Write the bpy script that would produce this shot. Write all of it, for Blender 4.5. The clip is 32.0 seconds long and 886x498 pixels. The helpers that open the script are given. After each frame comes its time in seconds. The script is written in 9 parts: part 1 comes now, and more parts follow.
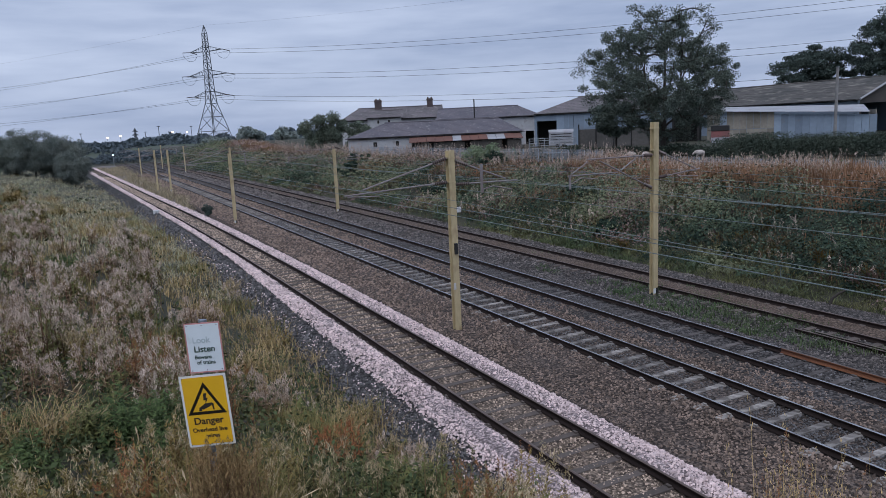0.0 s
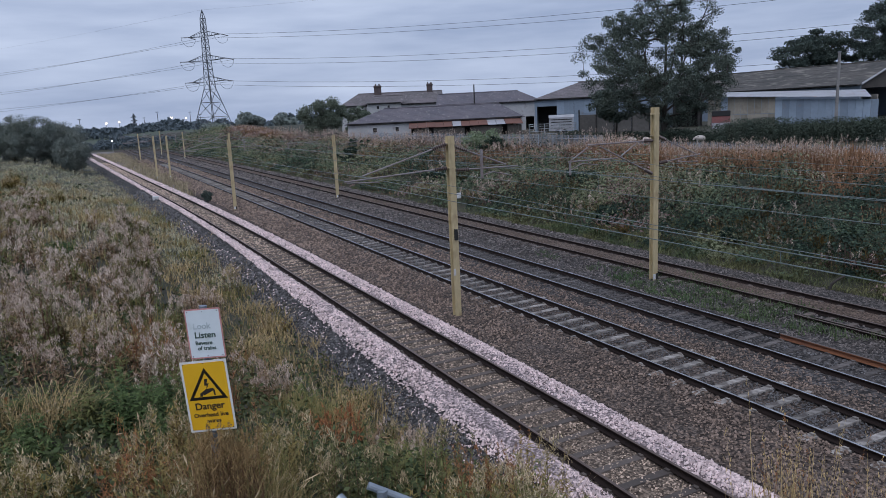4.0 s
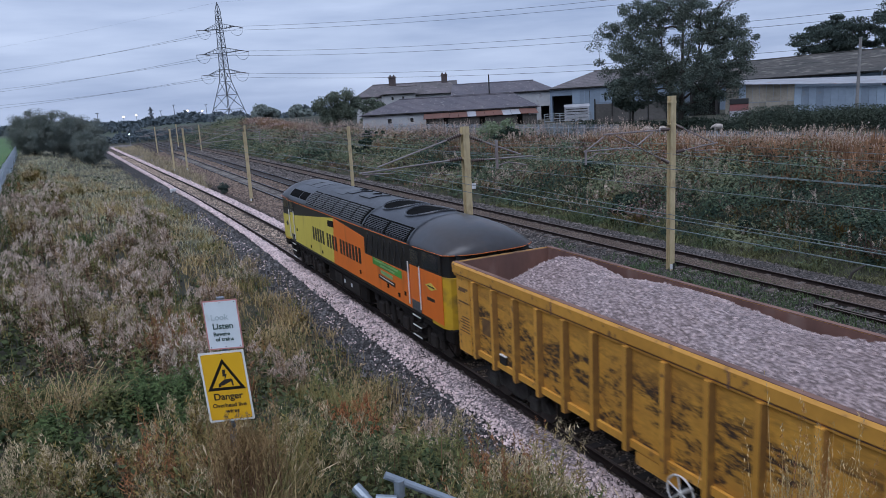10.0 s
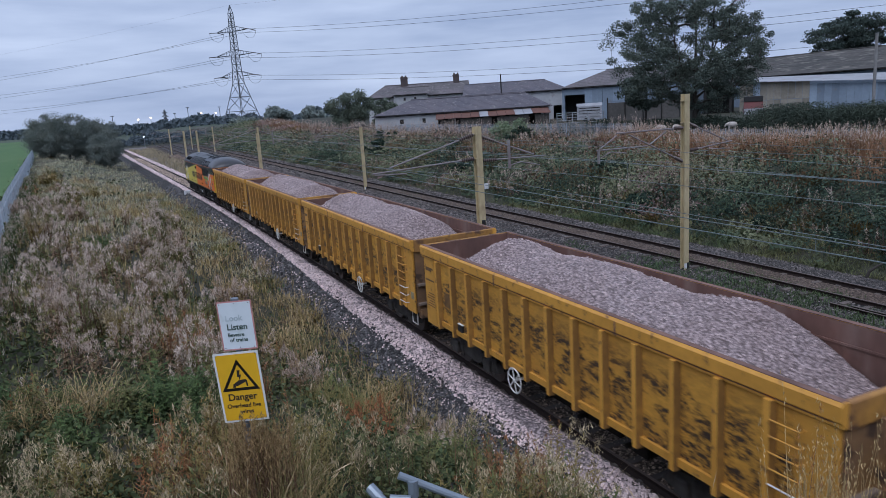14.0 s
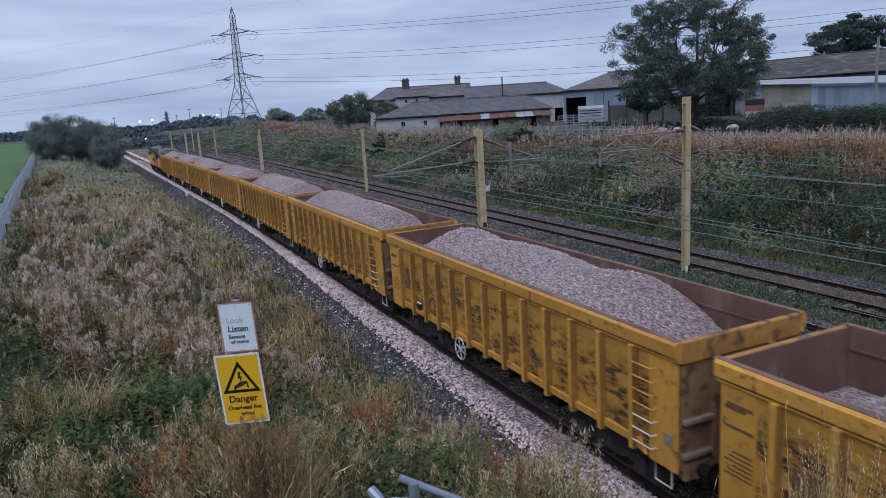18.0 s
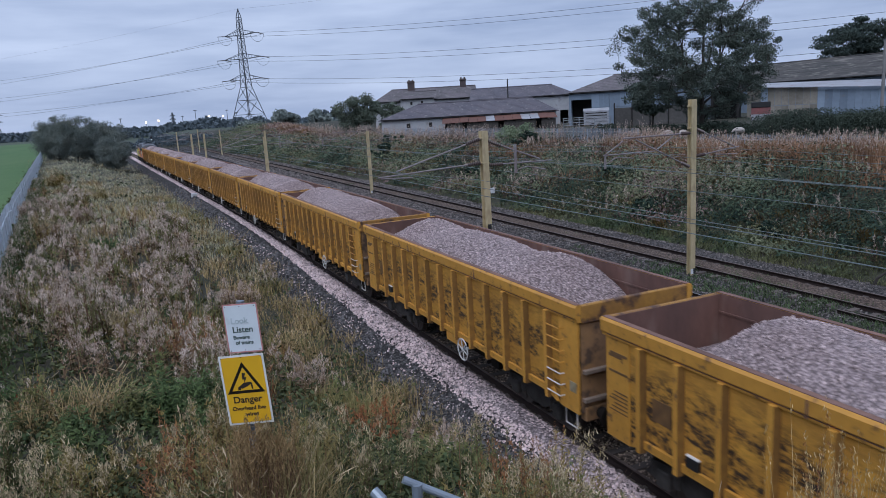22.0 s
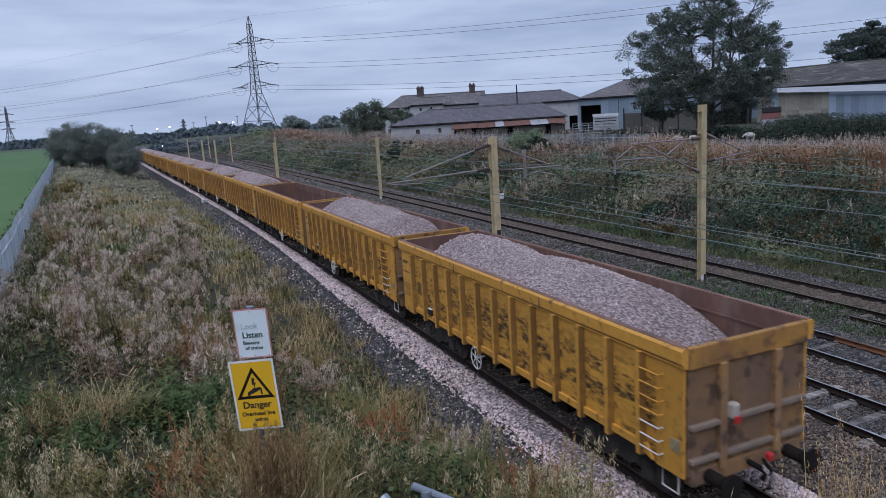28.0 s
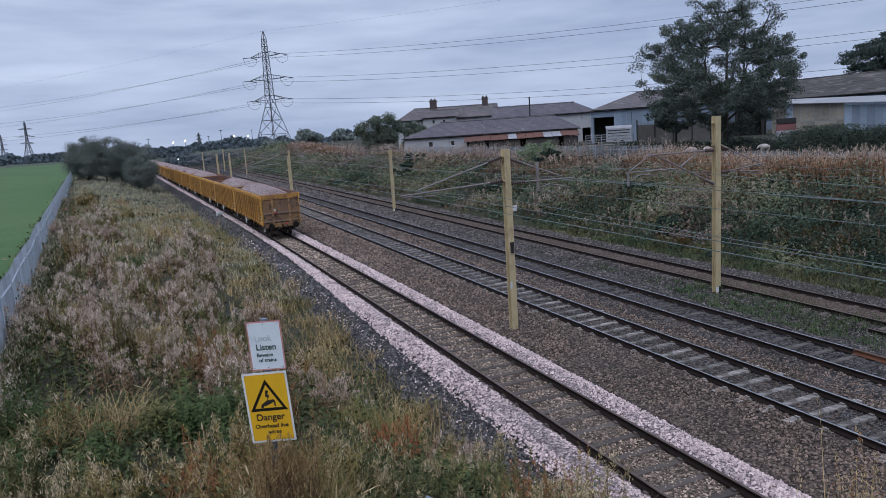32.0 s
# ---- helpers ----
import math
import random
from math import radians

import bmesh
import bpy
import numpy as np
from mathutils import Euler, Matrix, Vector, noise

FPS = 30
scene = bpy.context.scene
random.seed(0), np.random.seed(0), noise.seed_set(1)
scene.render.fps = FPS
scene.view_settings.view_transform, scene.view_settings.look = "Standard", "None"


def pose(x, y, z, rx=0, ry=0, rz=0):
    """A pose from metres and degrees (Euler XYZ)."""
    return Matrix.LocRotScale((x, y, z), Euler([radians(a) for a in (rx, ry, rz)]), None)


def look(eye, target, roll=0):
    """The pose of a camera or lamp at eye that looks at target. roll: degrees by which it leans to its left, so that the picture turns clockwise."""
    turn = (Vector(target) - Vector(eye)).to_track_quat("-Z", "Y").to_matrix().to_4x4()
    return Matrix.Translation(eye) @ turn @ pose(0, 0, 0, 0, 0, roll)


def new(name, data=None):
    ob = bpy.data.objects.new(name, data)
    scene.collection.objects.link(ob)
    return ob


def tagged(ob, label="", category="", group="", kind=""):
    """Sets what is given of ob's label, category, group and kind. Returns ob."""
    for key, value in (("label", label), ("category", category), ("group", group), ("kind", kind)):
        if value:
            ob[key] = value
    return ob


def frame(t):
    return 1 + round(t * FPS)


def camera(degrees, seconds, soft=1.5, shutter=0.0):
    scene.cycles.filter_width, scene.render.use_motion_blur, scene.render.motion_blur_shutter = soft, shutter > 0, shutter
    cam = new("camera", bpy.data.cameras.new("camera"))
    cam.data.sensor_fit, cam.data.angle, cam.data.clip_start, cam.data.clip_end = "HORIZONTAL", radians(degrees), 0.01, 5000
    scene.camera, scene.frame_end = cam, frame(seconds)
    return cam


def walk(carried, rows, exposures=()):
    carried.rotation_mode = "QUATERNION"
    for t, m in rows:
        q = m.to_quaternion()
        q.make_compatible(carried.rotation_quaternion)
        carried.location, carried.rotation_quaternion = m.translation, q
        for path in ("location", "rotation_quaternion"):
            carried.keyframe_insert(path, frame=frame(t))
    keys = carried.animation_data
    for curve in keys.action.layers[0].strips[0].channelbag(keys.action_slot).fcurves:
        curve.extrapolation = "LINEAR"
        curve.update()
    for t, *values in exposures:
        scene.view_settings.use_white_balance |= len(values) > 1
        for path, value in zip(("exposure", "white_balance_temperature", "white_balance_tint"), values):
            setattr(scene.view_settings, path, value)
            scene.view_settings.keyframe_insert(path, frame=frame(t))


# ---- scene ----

# ---------------------------------------------------------------- camera
EYE = Vector((0.0, 0.0, 7.131))


def aim(down, roll, turn):
    """The camera's pose on the bridge: degrees down, leaning, and turned to the right of the line."""
    d, a = radians(down), radians(turn)
    way = Vector((math.sin(a) * math.cos(d), math.cos(a) * math.cos(d), -math.sin(d)))
    return look(EYE, EYE + way, roll)


cam = camera(64.19, 32.0, soft=0.8, shutter=0.17)
walk(cam, [
    (0.0, aim(9.779, -2.675, 26.794)),
    (0.5, aim(9.891, -2.617, 26.845)),
    (1.0, aim(9.997, -2.597, 26.858)),
    (1.5, aim(10.179, -2.626, 26.894)),
    (2.0, aim(10.332, -2.642, 26.901)),
    (2.5, aim(10.474, -2.642, 26.891)),
    (3.0, aim(10.648, -2.699, 26.822)),
    (3.5, aim(10.797, -2.726, 26.775)),
    (5.5, aim(11.155, -2.761, 26.629)),
    (6.0, aim(11.207, -2.835, 26.543)),
    (6.5, aim(11.260, -2.890, 26.461)),
    (7.0, aim(11.336, -2.885, 26.353)),
    (7.5, aim(11.401, -2.909, 26.280)),
    (8.0, aim(11.447, -2.934, 26.111)),
    (8.5, aim(11.520, -3.019, 25.947)),
    (9.0, aim(11.579, -3.055, 25.798)),
    (9.5, aim(11.594, -3.171, 25.619)),
    (10.0, aim(11.594, -3.242, 25.438)),
    (10.5, aim(11.599, -3.354, 25.269)),
    (11.0, aim(11.586, -3.397, 25.117)),
    (11.5, aim(11.570, -3.478, 24.925)),
    (12.0, aim(11.515, -3.578, 24.761)),
    (12.5, aim(11.494, -3.604, 24.642)),
    (13.0, aim(11.494, -3.694, 24.536)),
    (13.5, aim(11.495, -3.699, 24.452)),
    (14.0, aim(11.514, -3.729, 24.387)),
    (14.5, aim(11.483, -3.689, 24.343)),
    (16.5, aim(11.398, -3.593, 24.349)),
    (17.0, aim(11.356, -3.531, 24.357)),
    (17.5, aim(11.328, -3.607, 24.351)),
    (18.0, aim(11.327, -3.642, 24.308)),
    (18.5, aim(11.327, -3.692, 24.259)),
    (19.0, aim(11.291, -3.687, 24.196)),
    (19.5, aim(11.252, -3.712, 24.128)),
    (20.0, aim(11.245, -3.704, 24.069)),
    (20.5, aim(11.242, -3.701, 24.032)),
    (21.0, aim(11.223, -3.681, 23.979)),
    (21.5, aim(11.180, -3.589, 23.918)),
    (22.0, aim(11.155, -3.451, 23.932)),
    (22.5, aim(11.124, -3.372, 23.923)),
    (23.0, aim(11.097, -3.337, 23.884)),
    (23.5, aim(11.042, -3.403, 23.809)),
    (24.0, aim(10.966, -3.439, 23.747)),
    (24.5, aim(10.887, -3.438, 23.675)),
    (25.0, aim(10.816, -3.461, 23.613)),
    (25.5, aim(10.773, -3.508, 23.490)),
    (27.5, aim(10.681, -3.560, 23.295)),
    (28.0, aim(10.651, -3.585, 23.203)),
    (28.5, aim(10.556, -3.560, 23.117)),
    (29.0, aim(10.433, -3.644, 22.990)),
    (29.5, aim(10.304, -3.725, 22.840)),
    (30.0, aim(10.177, -3.741, 22.708)),
    (30.5, aim(10.049, -3.795, 22.559)),
    (31.0, aim(9.906, -3.821, 22.429)),
    (31.5, aim(9.760, -3.849, 22.308)),
    (32.0, aim(9.594, -3.823, 22.196)),
], exposures=[(0.0, 0.04, 6330, 11), (6.0, 0.02, 6330, 11), (9.0, 0.13, 6100, 11), (14.0, 0.09, 6060, 11), (20.0, 0.08, 6060, 11), (27.0, 0.08, 6100, 11), (32.0, 0.07, 6270, 11)])

# ---------------------------------------------------------------- sky and light
world = bpy.data.worlds.new("overcast_dusk")
scene.world = world
world.use_nodes = True
SUN_UP, SUN_TURN = radians(59), radians(-137)


def build_world():
    nt = world.node_tree
    nt.nodes.clear()
    n, l = nt.nodes.new, nt.links.new
    out, bg = n("ShaderNodeOutputWorld"), n("ShaderNodeBackground")
    sky = n("ShaderNodeTexSky")
    sky.sky_type, sky.sun_disc = "NISHITA", False
    sky.sun_elevation, sky.sun_rotation = SUN_UP, SUN_TURN
    sky.air_density, sky.dust_density = 1.0, 2.0
    tc, mp = n("ShaderNodeTexCoord"), n("ShaderNodeMapping")
    mp.inputs["Scale"].default_value = (1.6, 1.6, 11.0)
    noise1, noise2 = n("ShaderNodeTexNoise"), n("ShaderNodeTexNoise")
    noise1.inputs["Scale"].default_value, noise1.inputs["Detail"].default_value = 1.3, 6
    noise1.inputs["Roughness"].default_value = 0.55
    noise2.inputs["Scale"].default_value, noise2.inputs["Detail"].default_value = 4.0, 5
    l(tc.outputs["Generated"], mp.inputs["Vector"])
    l(mp.outputs[0], noise1.inputs["Vector"])
    l(mp.outputs[0], noise2.inputs["Vector"])
    mixn = n("ShaderNodeMix")
    mixn.inputs["Factor"].default_value = 0.35
    l(noise1.outputs["Fac"], mixn.inputs["A"])
    l(noise2.outputs["Fac"], mixn.inputs["B"])
    ramp = n("ShaderNodeValToRGB")
    e = ramp.color_ramp.elements
    e[0].position, e[0].color = 0.36, (0.335, 0.41, 0.585, 1)
    e[1].position, e[1].color = 0.66, (0.575, 0.655, 0.83, 1)
    l(mixn.outputs["Result"], ramp.inputs["Fac"])
    # the cloud deck hides nearly all of the clear sky
    mul = n("ShaderNodeMix")
    mul.data_type, mul.blend_type = "RGBA", "MIX"
    mul.inputs["Factor"].default_value = 0.93
    dim = n("ShaderNodeMix")
    dim.data_type, dim.blend_type = "RGBA", "MULTIPLY"
    dim.inputs["Factor"].default_value = 1.0
    dim.inputs["B"].default_value = (0.08, 0.08, 0.08, 1)
    l(sky.outputs[0], dim.inputs["A"])
    l(dim.outputs["Result"], mul.inputs["A"])
    l(ramp.outputs["Color"], mul.inputs["B"])
    l(mul.outputs["Result"], bg.inputs["Color"])
    bg.inputs["Strength"].default_value = 1.0
    l(bg.outputs[0], out.inputs[0])


build_world()
sun = new("sun", bpy.data.lights.new("sun", "SUN"))
sun.data.energy, sun.data.angle, sun.data.color = 1.75, radians(55), (0.91, 0.94, 1.05)
sun.matrix_world = look((0, 0, 60), (22, 24, 5))

# ---------------------------------------------------------------- small tools


def part(name, bm, material, parent=None, label="", smooth=False):
    """Links a bmesh as one mesh object under a thing or a part."""
    me = bpy.data.meshes.new(name)
    bm.to_mesh(me)
    bm.free()
    if smooth:
        me.shade_smooth()
    return mesh_part(name, me, material, parent, label)


def mesh_part(name, me, material, parent=None, label=""):
    if material and not me.materials:
        me.materials.append(material)
    ob = new(name, me)
    ob.parent = parent
    if label:
        ob["label"] = label
    return ob


def thing(name, m, label, category, group="", kind=""):
    ob = new(name)
    ob.empty_display_size = 0.2
    ob.matrix_world = m
    return tagged(ob, label, category, group, kind)


def box(bm, x0, x1, y0, y1, z0, z1, bevel=0.0, turn=None):
    made = bmesh.ops.create_cube(bm, size=1.0)["verts"]
    for v in made:
        v.co = Vector((x0 + (v.co.x + 0.5) * (x1 - x0), y0 + (v.co.y + 0.5) * (y1 - y0), z0 + (v.co.z + 0.5) * (z1 - z0)))
    if bevel:
        edges = list({e for v in made for e in v.link_edges})
        made = bmesh.ops.bevel(bm, geom=edges, offset=bevel, segments=1, affect="EDGES")["verts"]
    if turn:
        for v in made:
            v.co = turn @ v.co
    return made


def boxes(*args, bevel=0.0):
    bm = bmesh.new()
    for a in args:
        box(bm, *a, bevel=bevel)
    return bm


def ring(bm, centre, side, up, r, seg, r2=None):
    r2 = r if r2 is None else r2
    return [bm.verts.new(centre + side * (r * math.cos(2 * math.pi * i / seg)) + up * (r2 * math.sin(2 * math.pi * i / seg))) for i in range(seg)]


def skin(bm, rings, close=True, caps=True):
    for a, b in zip(rings, rings[1:]):
        k = len(a)
        for i in range(k if close else k - 1):
            bm.faces.new((a[i], a[(i + 1) % k], b[(i + 1) % k], b[i]))
    if caps:
        bm.faces.new(list(reversed(rings[0])))
        bm.faces.new(rings[-1])


def tube(bm, pts, r, seg=8, r1=None):
    """A round bar along points; r to r1."""
    pts = [Vector(p) for p in pts]
    rings = []
    for i, p in enumerate(pts):
        d = (pts[min(i + 1, len(pts) - 1)] - pts[max(i - 1, 0)]).normalized()
        s = d.cross(Vector((0, 0, 1)) if abs(d.z) < 0.9 else Vector((0, 1, 0))).normalized()
        u = s.cross(d)
        rr = r if r1 is None else r + (r1 - r) * i / (len(pts) - 1)
        rings.append(ring(bm, p, s, u, rr, seg))
    skin(bm, rings)
    return bm


def tubes(segments, r, seg=6):
    bm = bmesh.new()
    for pts in segments:
        tube(bm, pts, r, seg)
    return bm


def raw(name, verts, faces, materials=(), picks=None, smooth=False):
    """A mesh from numpy arrays; faces all of one length."""
    me = bpy.data.meshes.new(name)
    verts, faces = np.asarray(verts, np.float32), np.asarray(faces, np.int32)
    k = faces.shape[1]
    me.vertices.add(len(verts))
    me.vertices.foreach_set("co", verts.ravel())
    me.loops.add(faces.size)
    me.loops.foreach_set("vertex_index", faces.ravel())
    me.polygons.add(len(faces))
    me.polygons.foreach_set("loop_start", np.arange(0, faces.size, k, dtype=np.int32))
    me.polygons.foreach_set("loop_total", np.full(len(faces), k, np.int32))
    for m in materials:
        me.materials.append(m)
    if picks is not None:
        me.polygons.foreach_set("material_index", np.asarray(picks, np.int32))
    if smooth:
        me.polygons.foreach_set("use_smooth", np.ones(len(faces), bool))
    me.update()
    me.validate()
    return me


def prism(bm, poly, axis, a, b):
    """A plate: polygon in the other two axes, from a to b along axis."""
    def at(u, v, w):
        return {"x": (w, u, v), "y": (u, w, v), "z": (u, v, w)}[axis]
    lo, hi = [bm.verts.new(at(u, v, a)) for u, v in poly], [bm.verts.new(at(u, v, b)) for u, v in poly]
    bm.faces.new(lo)
    bm.faces.new(list(reversed(hi)))
    k = len(poly)
    for i in range(k):
        bm.faces.new((lo[i], hi[i], hi[(i + 1) % k], lo[(i + 1) % k]))
    bmesh.ops.recalc_face_normals(bm, faces=bm.faces)
    return bm


def plate(poly, axis, a, b):
    return prism(bmesh.new(), poly, axis, a, b)
# ---------------------------------------------------------------- materials


def mat(name, base, rough=0.8, metal=0.0, other=None, fine=8.0, coarse=0.7, mix=0.5, bump=0.2, island=0.0, rand=0.0, dirt=None,
        dirt_at=(0.55, 0.7), dirt_scale=1.5, spec=0.5, emit=None, power=0.0, coords="Object", stretch=(1, 1, 1), own=False):
    """A surface of two colours mixed by coarse and fine noise, with dirt patches, relief, and a shade that varies piece by piece."""
    m = bpy.data.materials.new(name)
    m.use_nodes = True
    nt = m.node_tree
    n, l = nt.nodes.new, nt.links.new
    b = nt.nodes["Principled BSDF"]
    b.inputs["Roughness"].default_value, b.inputs["Metallic"].default_value = rough, metal
    b.inputs["Specular IOR Level"].default_value = spec
    if emit:
        b.inputs["Emission Color"].default_value, b.inputs["Emission Strength"].default_value = (*emit, 1), power
    tc, mp = n("ShaderNodeTexCoord"), n("ShaderNodeMapping")
    mp.inputs["Scale"].default_value = stretch
    l(tc.outputs[coords], mp.inputs["Vector"])
    if own:
        # every object takes its pattern from another place
        info, far = n("ShaderNodeObjectInfo"), n("ShaderNodeMath")
        far.operation, far.inputs[1].default_value = "MULTIPLY", 90.0
        l(info.outputs["Random"], far.inputs[0])
        l(far.outputs[0], mp.inputs["Location"])

    def noisy(scale, detail=4):
        t = n("ShaderNodeTexNoise")
        t.inputs["Scale"].default_value, t.inputs["Detail"].default_value = scale, detail
        l(mp.outputs[0], t.inputs["Vector"])
        return t.outputs["Fac"]

    def blend(fac, a, c, kind="MIX"):
        x = n("ShaderNodeMix")
        x.data_type, x.blend_type = "RGBA", kind
        for sock, val in ((x.inputs["Factor"], fac), (x.inputs["A"], a), (x.inputs["B"], c)):
            if isinstance(val, bpy.types.NodeSocket):
                l(val, sock)
            elif isinstance(val, (int, float)):
                sock.default_value = val
            else:
                sock.default_value = (*val, 1)
        return x.outputs["Result"]

    def spread(val, lo, hi, to0=0.0, to1=1.0):
        r = n("ShaderNodeMapRange")
        r.inputs["From Min"].default_value, r.inputs["From Max"].default_value = lo, hi
        r.inputs["To Min"].default_value, r.inputs["To Max"].default_value = to0, to1
        l(val, r.inputs["Value"])
        return r.outputs[0]

    other = other or tuple(c * 0.7 for c in base)
    f1, f2 = noisy(coarse), noisy(fine, 6)
    col = blend(spread(f1, 0.35, 0.65), base, other)
    col = blend(spread(f2, 0.3, 0.75, 0.0, mix), col, tuple(c * 0.55 for c in other))
    if dirt:
        col = blend(spread(noisy(dirt_scale, 8), dirt_at[0], dirt_at[1]), col, dirt)
    for amount, node, socket in ((island, "ShaderNodeNewGeometry", "Random Per Island"), (rand, "ShaderNodeObjectInfo", "Random")):
        if amount:
            g = n(node)
            v = spread(g.outputs[socket], 0, 1, 1 - amount, 1 + amount)
            h = n("ShaderNodeHueSaturation")
            l(col, h.inputs["Color"])
            l(v, h.inputs["Value"])
            col = h.outputs[0]
    l(col, b.inputs["Base Color"])
    if bump:
        bp = n("ShaderNodeBump")
        bp.inputs["Strength"].default_value, bp.inputs["Distance"].default_value = bump, 0.03
        l(f2, bp.inputs["Height"])
        l(bp.outputs[0], b.inputs["Normal"])
    return m


M = {}
M["soil"] = mat("rough_bank_soil", (0.0292, 0.0358, 0.0169), 0.95, other=(0.0455, 0.039, 0.0228), fine=5, coarse=0.4, mix=0.6, bump=0.6)
M["field"] = mat("field_grass", (0.05, 0.125, 0.028), 0.95, other=(0.08, 0.15, 0.042), fine=4, coarse=0.12, mix=0.55, bump=0.6, stretch=(1, 0.35, 1))
M["far"] = mat("far_land", (0.06, 0.085, 0.05), 0.95, other=(0.05, 0.06, 0.04), fine=0.05, coarse=0.006, mix=0.4, bump=0)
M["ballast"] = mat("dark_ballast", (0.23, 0.196, 0.176), 0.95, other=(0.162, 0.142, 0.135), fine=18, coarse=0.5, mix=0.9, bump=1.0)
M["steel"] = mat("galvanised_steel", (0.28, 0.30, 0.32), 0.5, 0.6, fine=10, coarse=1, mix=0.3, bump=0.05)
M["bark"] = mat("bark", (0.06, 0.05, 0.04), 0.9, fine=14, coarse=1, mix=0.6, bump=0.6)

# ---------------------------------------------------------------- the plan: y along the line, x to its right, rail tops at z = 0
TRACK_X = (9.08, 14.33, 17.72, 22.33)


def bend(y):
    """How far the near line swings to the left of its straight course."""
    if y < 25:
        return 0.0
    if y < 75:
        return -0.00036 * (y - 25) ** 2
    return -0.9 - 0.036 * (y - 75)


def line_x(k, y):
    return TRACK_X[k] + (bend(y) if k == 0 else 0.0)


def fence_x(y):
    return -2.2 - 0.0715 * y


def smooth(a, b, v):
    t = min(1.0, max(0.0, (v - a) / (b - a)))
    return t * t * (3 - 2 * t)


def mix(a, b, t):
    return a + (b - a) * t


def ground_z(x, y):
    """The height of the ground: field, bank, track bed, bank, farm."""
    s = bend(y)
    foot = 6.55 + s + 0.5 * smooth(30, 42, y) - 0.4 * smooth(55, 75, y)
    if x < foot:
        fx = min(fence_x(max(y, 0.0)), foot - 6)
        z = mix(-0.65, 2.4, smooth(foot, fx + 2.0, x))
        near = math.exp(-(max(y, 0.0) / 10.0) ** 2)
        z = mix(z, max(z, 4.0), near * smooth(foot - 0.2, 3.0, x))
        z += 0.16 * noise.noise(Vector((x * 0.35, y * 0.35, 0))) * smooth(foot, foot - 2, x)
        return z
    if x < 25.3:
        return -0.65
    z = mix(-0.45, 2.45, smooth(24.8, 37.0, x) ** 0.85) + 0.75 * smooth(42.2, 47.0, x)
    z += 2.6 * math.exp(-((y - 195) / 40) ** 2) * smooth(27, 38, x)
    lump = 0.75 * noise.noise(Vector((x * 0.22, y * 0.16, 3))) + 0.5 * noise.noise(Vector((x * 0.6, y * 0.5, 8)))
    z += lump * smooth(25.3, 28, x) * (1 - smooth(38, 42, x))
    return z


def build_ground():
    xs = [-3000, -1200, -500, -200, -90, -45, -30] + list(np.arange(-24, 7.01, 1.0)) + [8, 12, 16, 20, 24, 25.3] + list(np.arange(26, 42.1, 1.0)) + [46, 52, 60, 75, 100, 160, 300, 700, 1500, 3000]
    ys = [-800, -320, -120, -50, -25] + list(np.arange(-12, 60, 1.5)) + list(np.arange(60, 140, 4)) + list(np.arange(140, 300, 16)) + [330, 420, 600, 900, 1500, 2500, 4000]
    verts = [(x, y, ground_z(x, y)) for y in ys for x in xs]
    w = len(xs)
    faces, picks = [], []
    for j in range(len(ys) - 1):
        for i in range(w - 1):
            faces.append((j * w + i, j * w + i + 1, (j + 1) * w + i + 1, (j + 1) * w + i))
            x, y = (xs[i] + xs[i + 1]) / 2, (ys[j] + ys[j + 1]) / 2
            s = bend(y)
            if y > 420 or abs(x) > 400:
                picks.append(2)
            elif 6.5 + s < x < 25.5 and y > -400:
                picks.append(3 if y < 262 else 0)
            elif x < fence_x(max(y, 0)) - 0.3:
                picks.append(1)
            else:
                picks.append(0)
    me = raw("ground", verts, faces, (M["soil"], M["field"], M["far"], M["ballast"]), picks, True)
    tagged(new("ground", me), "rough grassy ground, field and dark ballast bed", "ground", kind="structure")


build_ground()


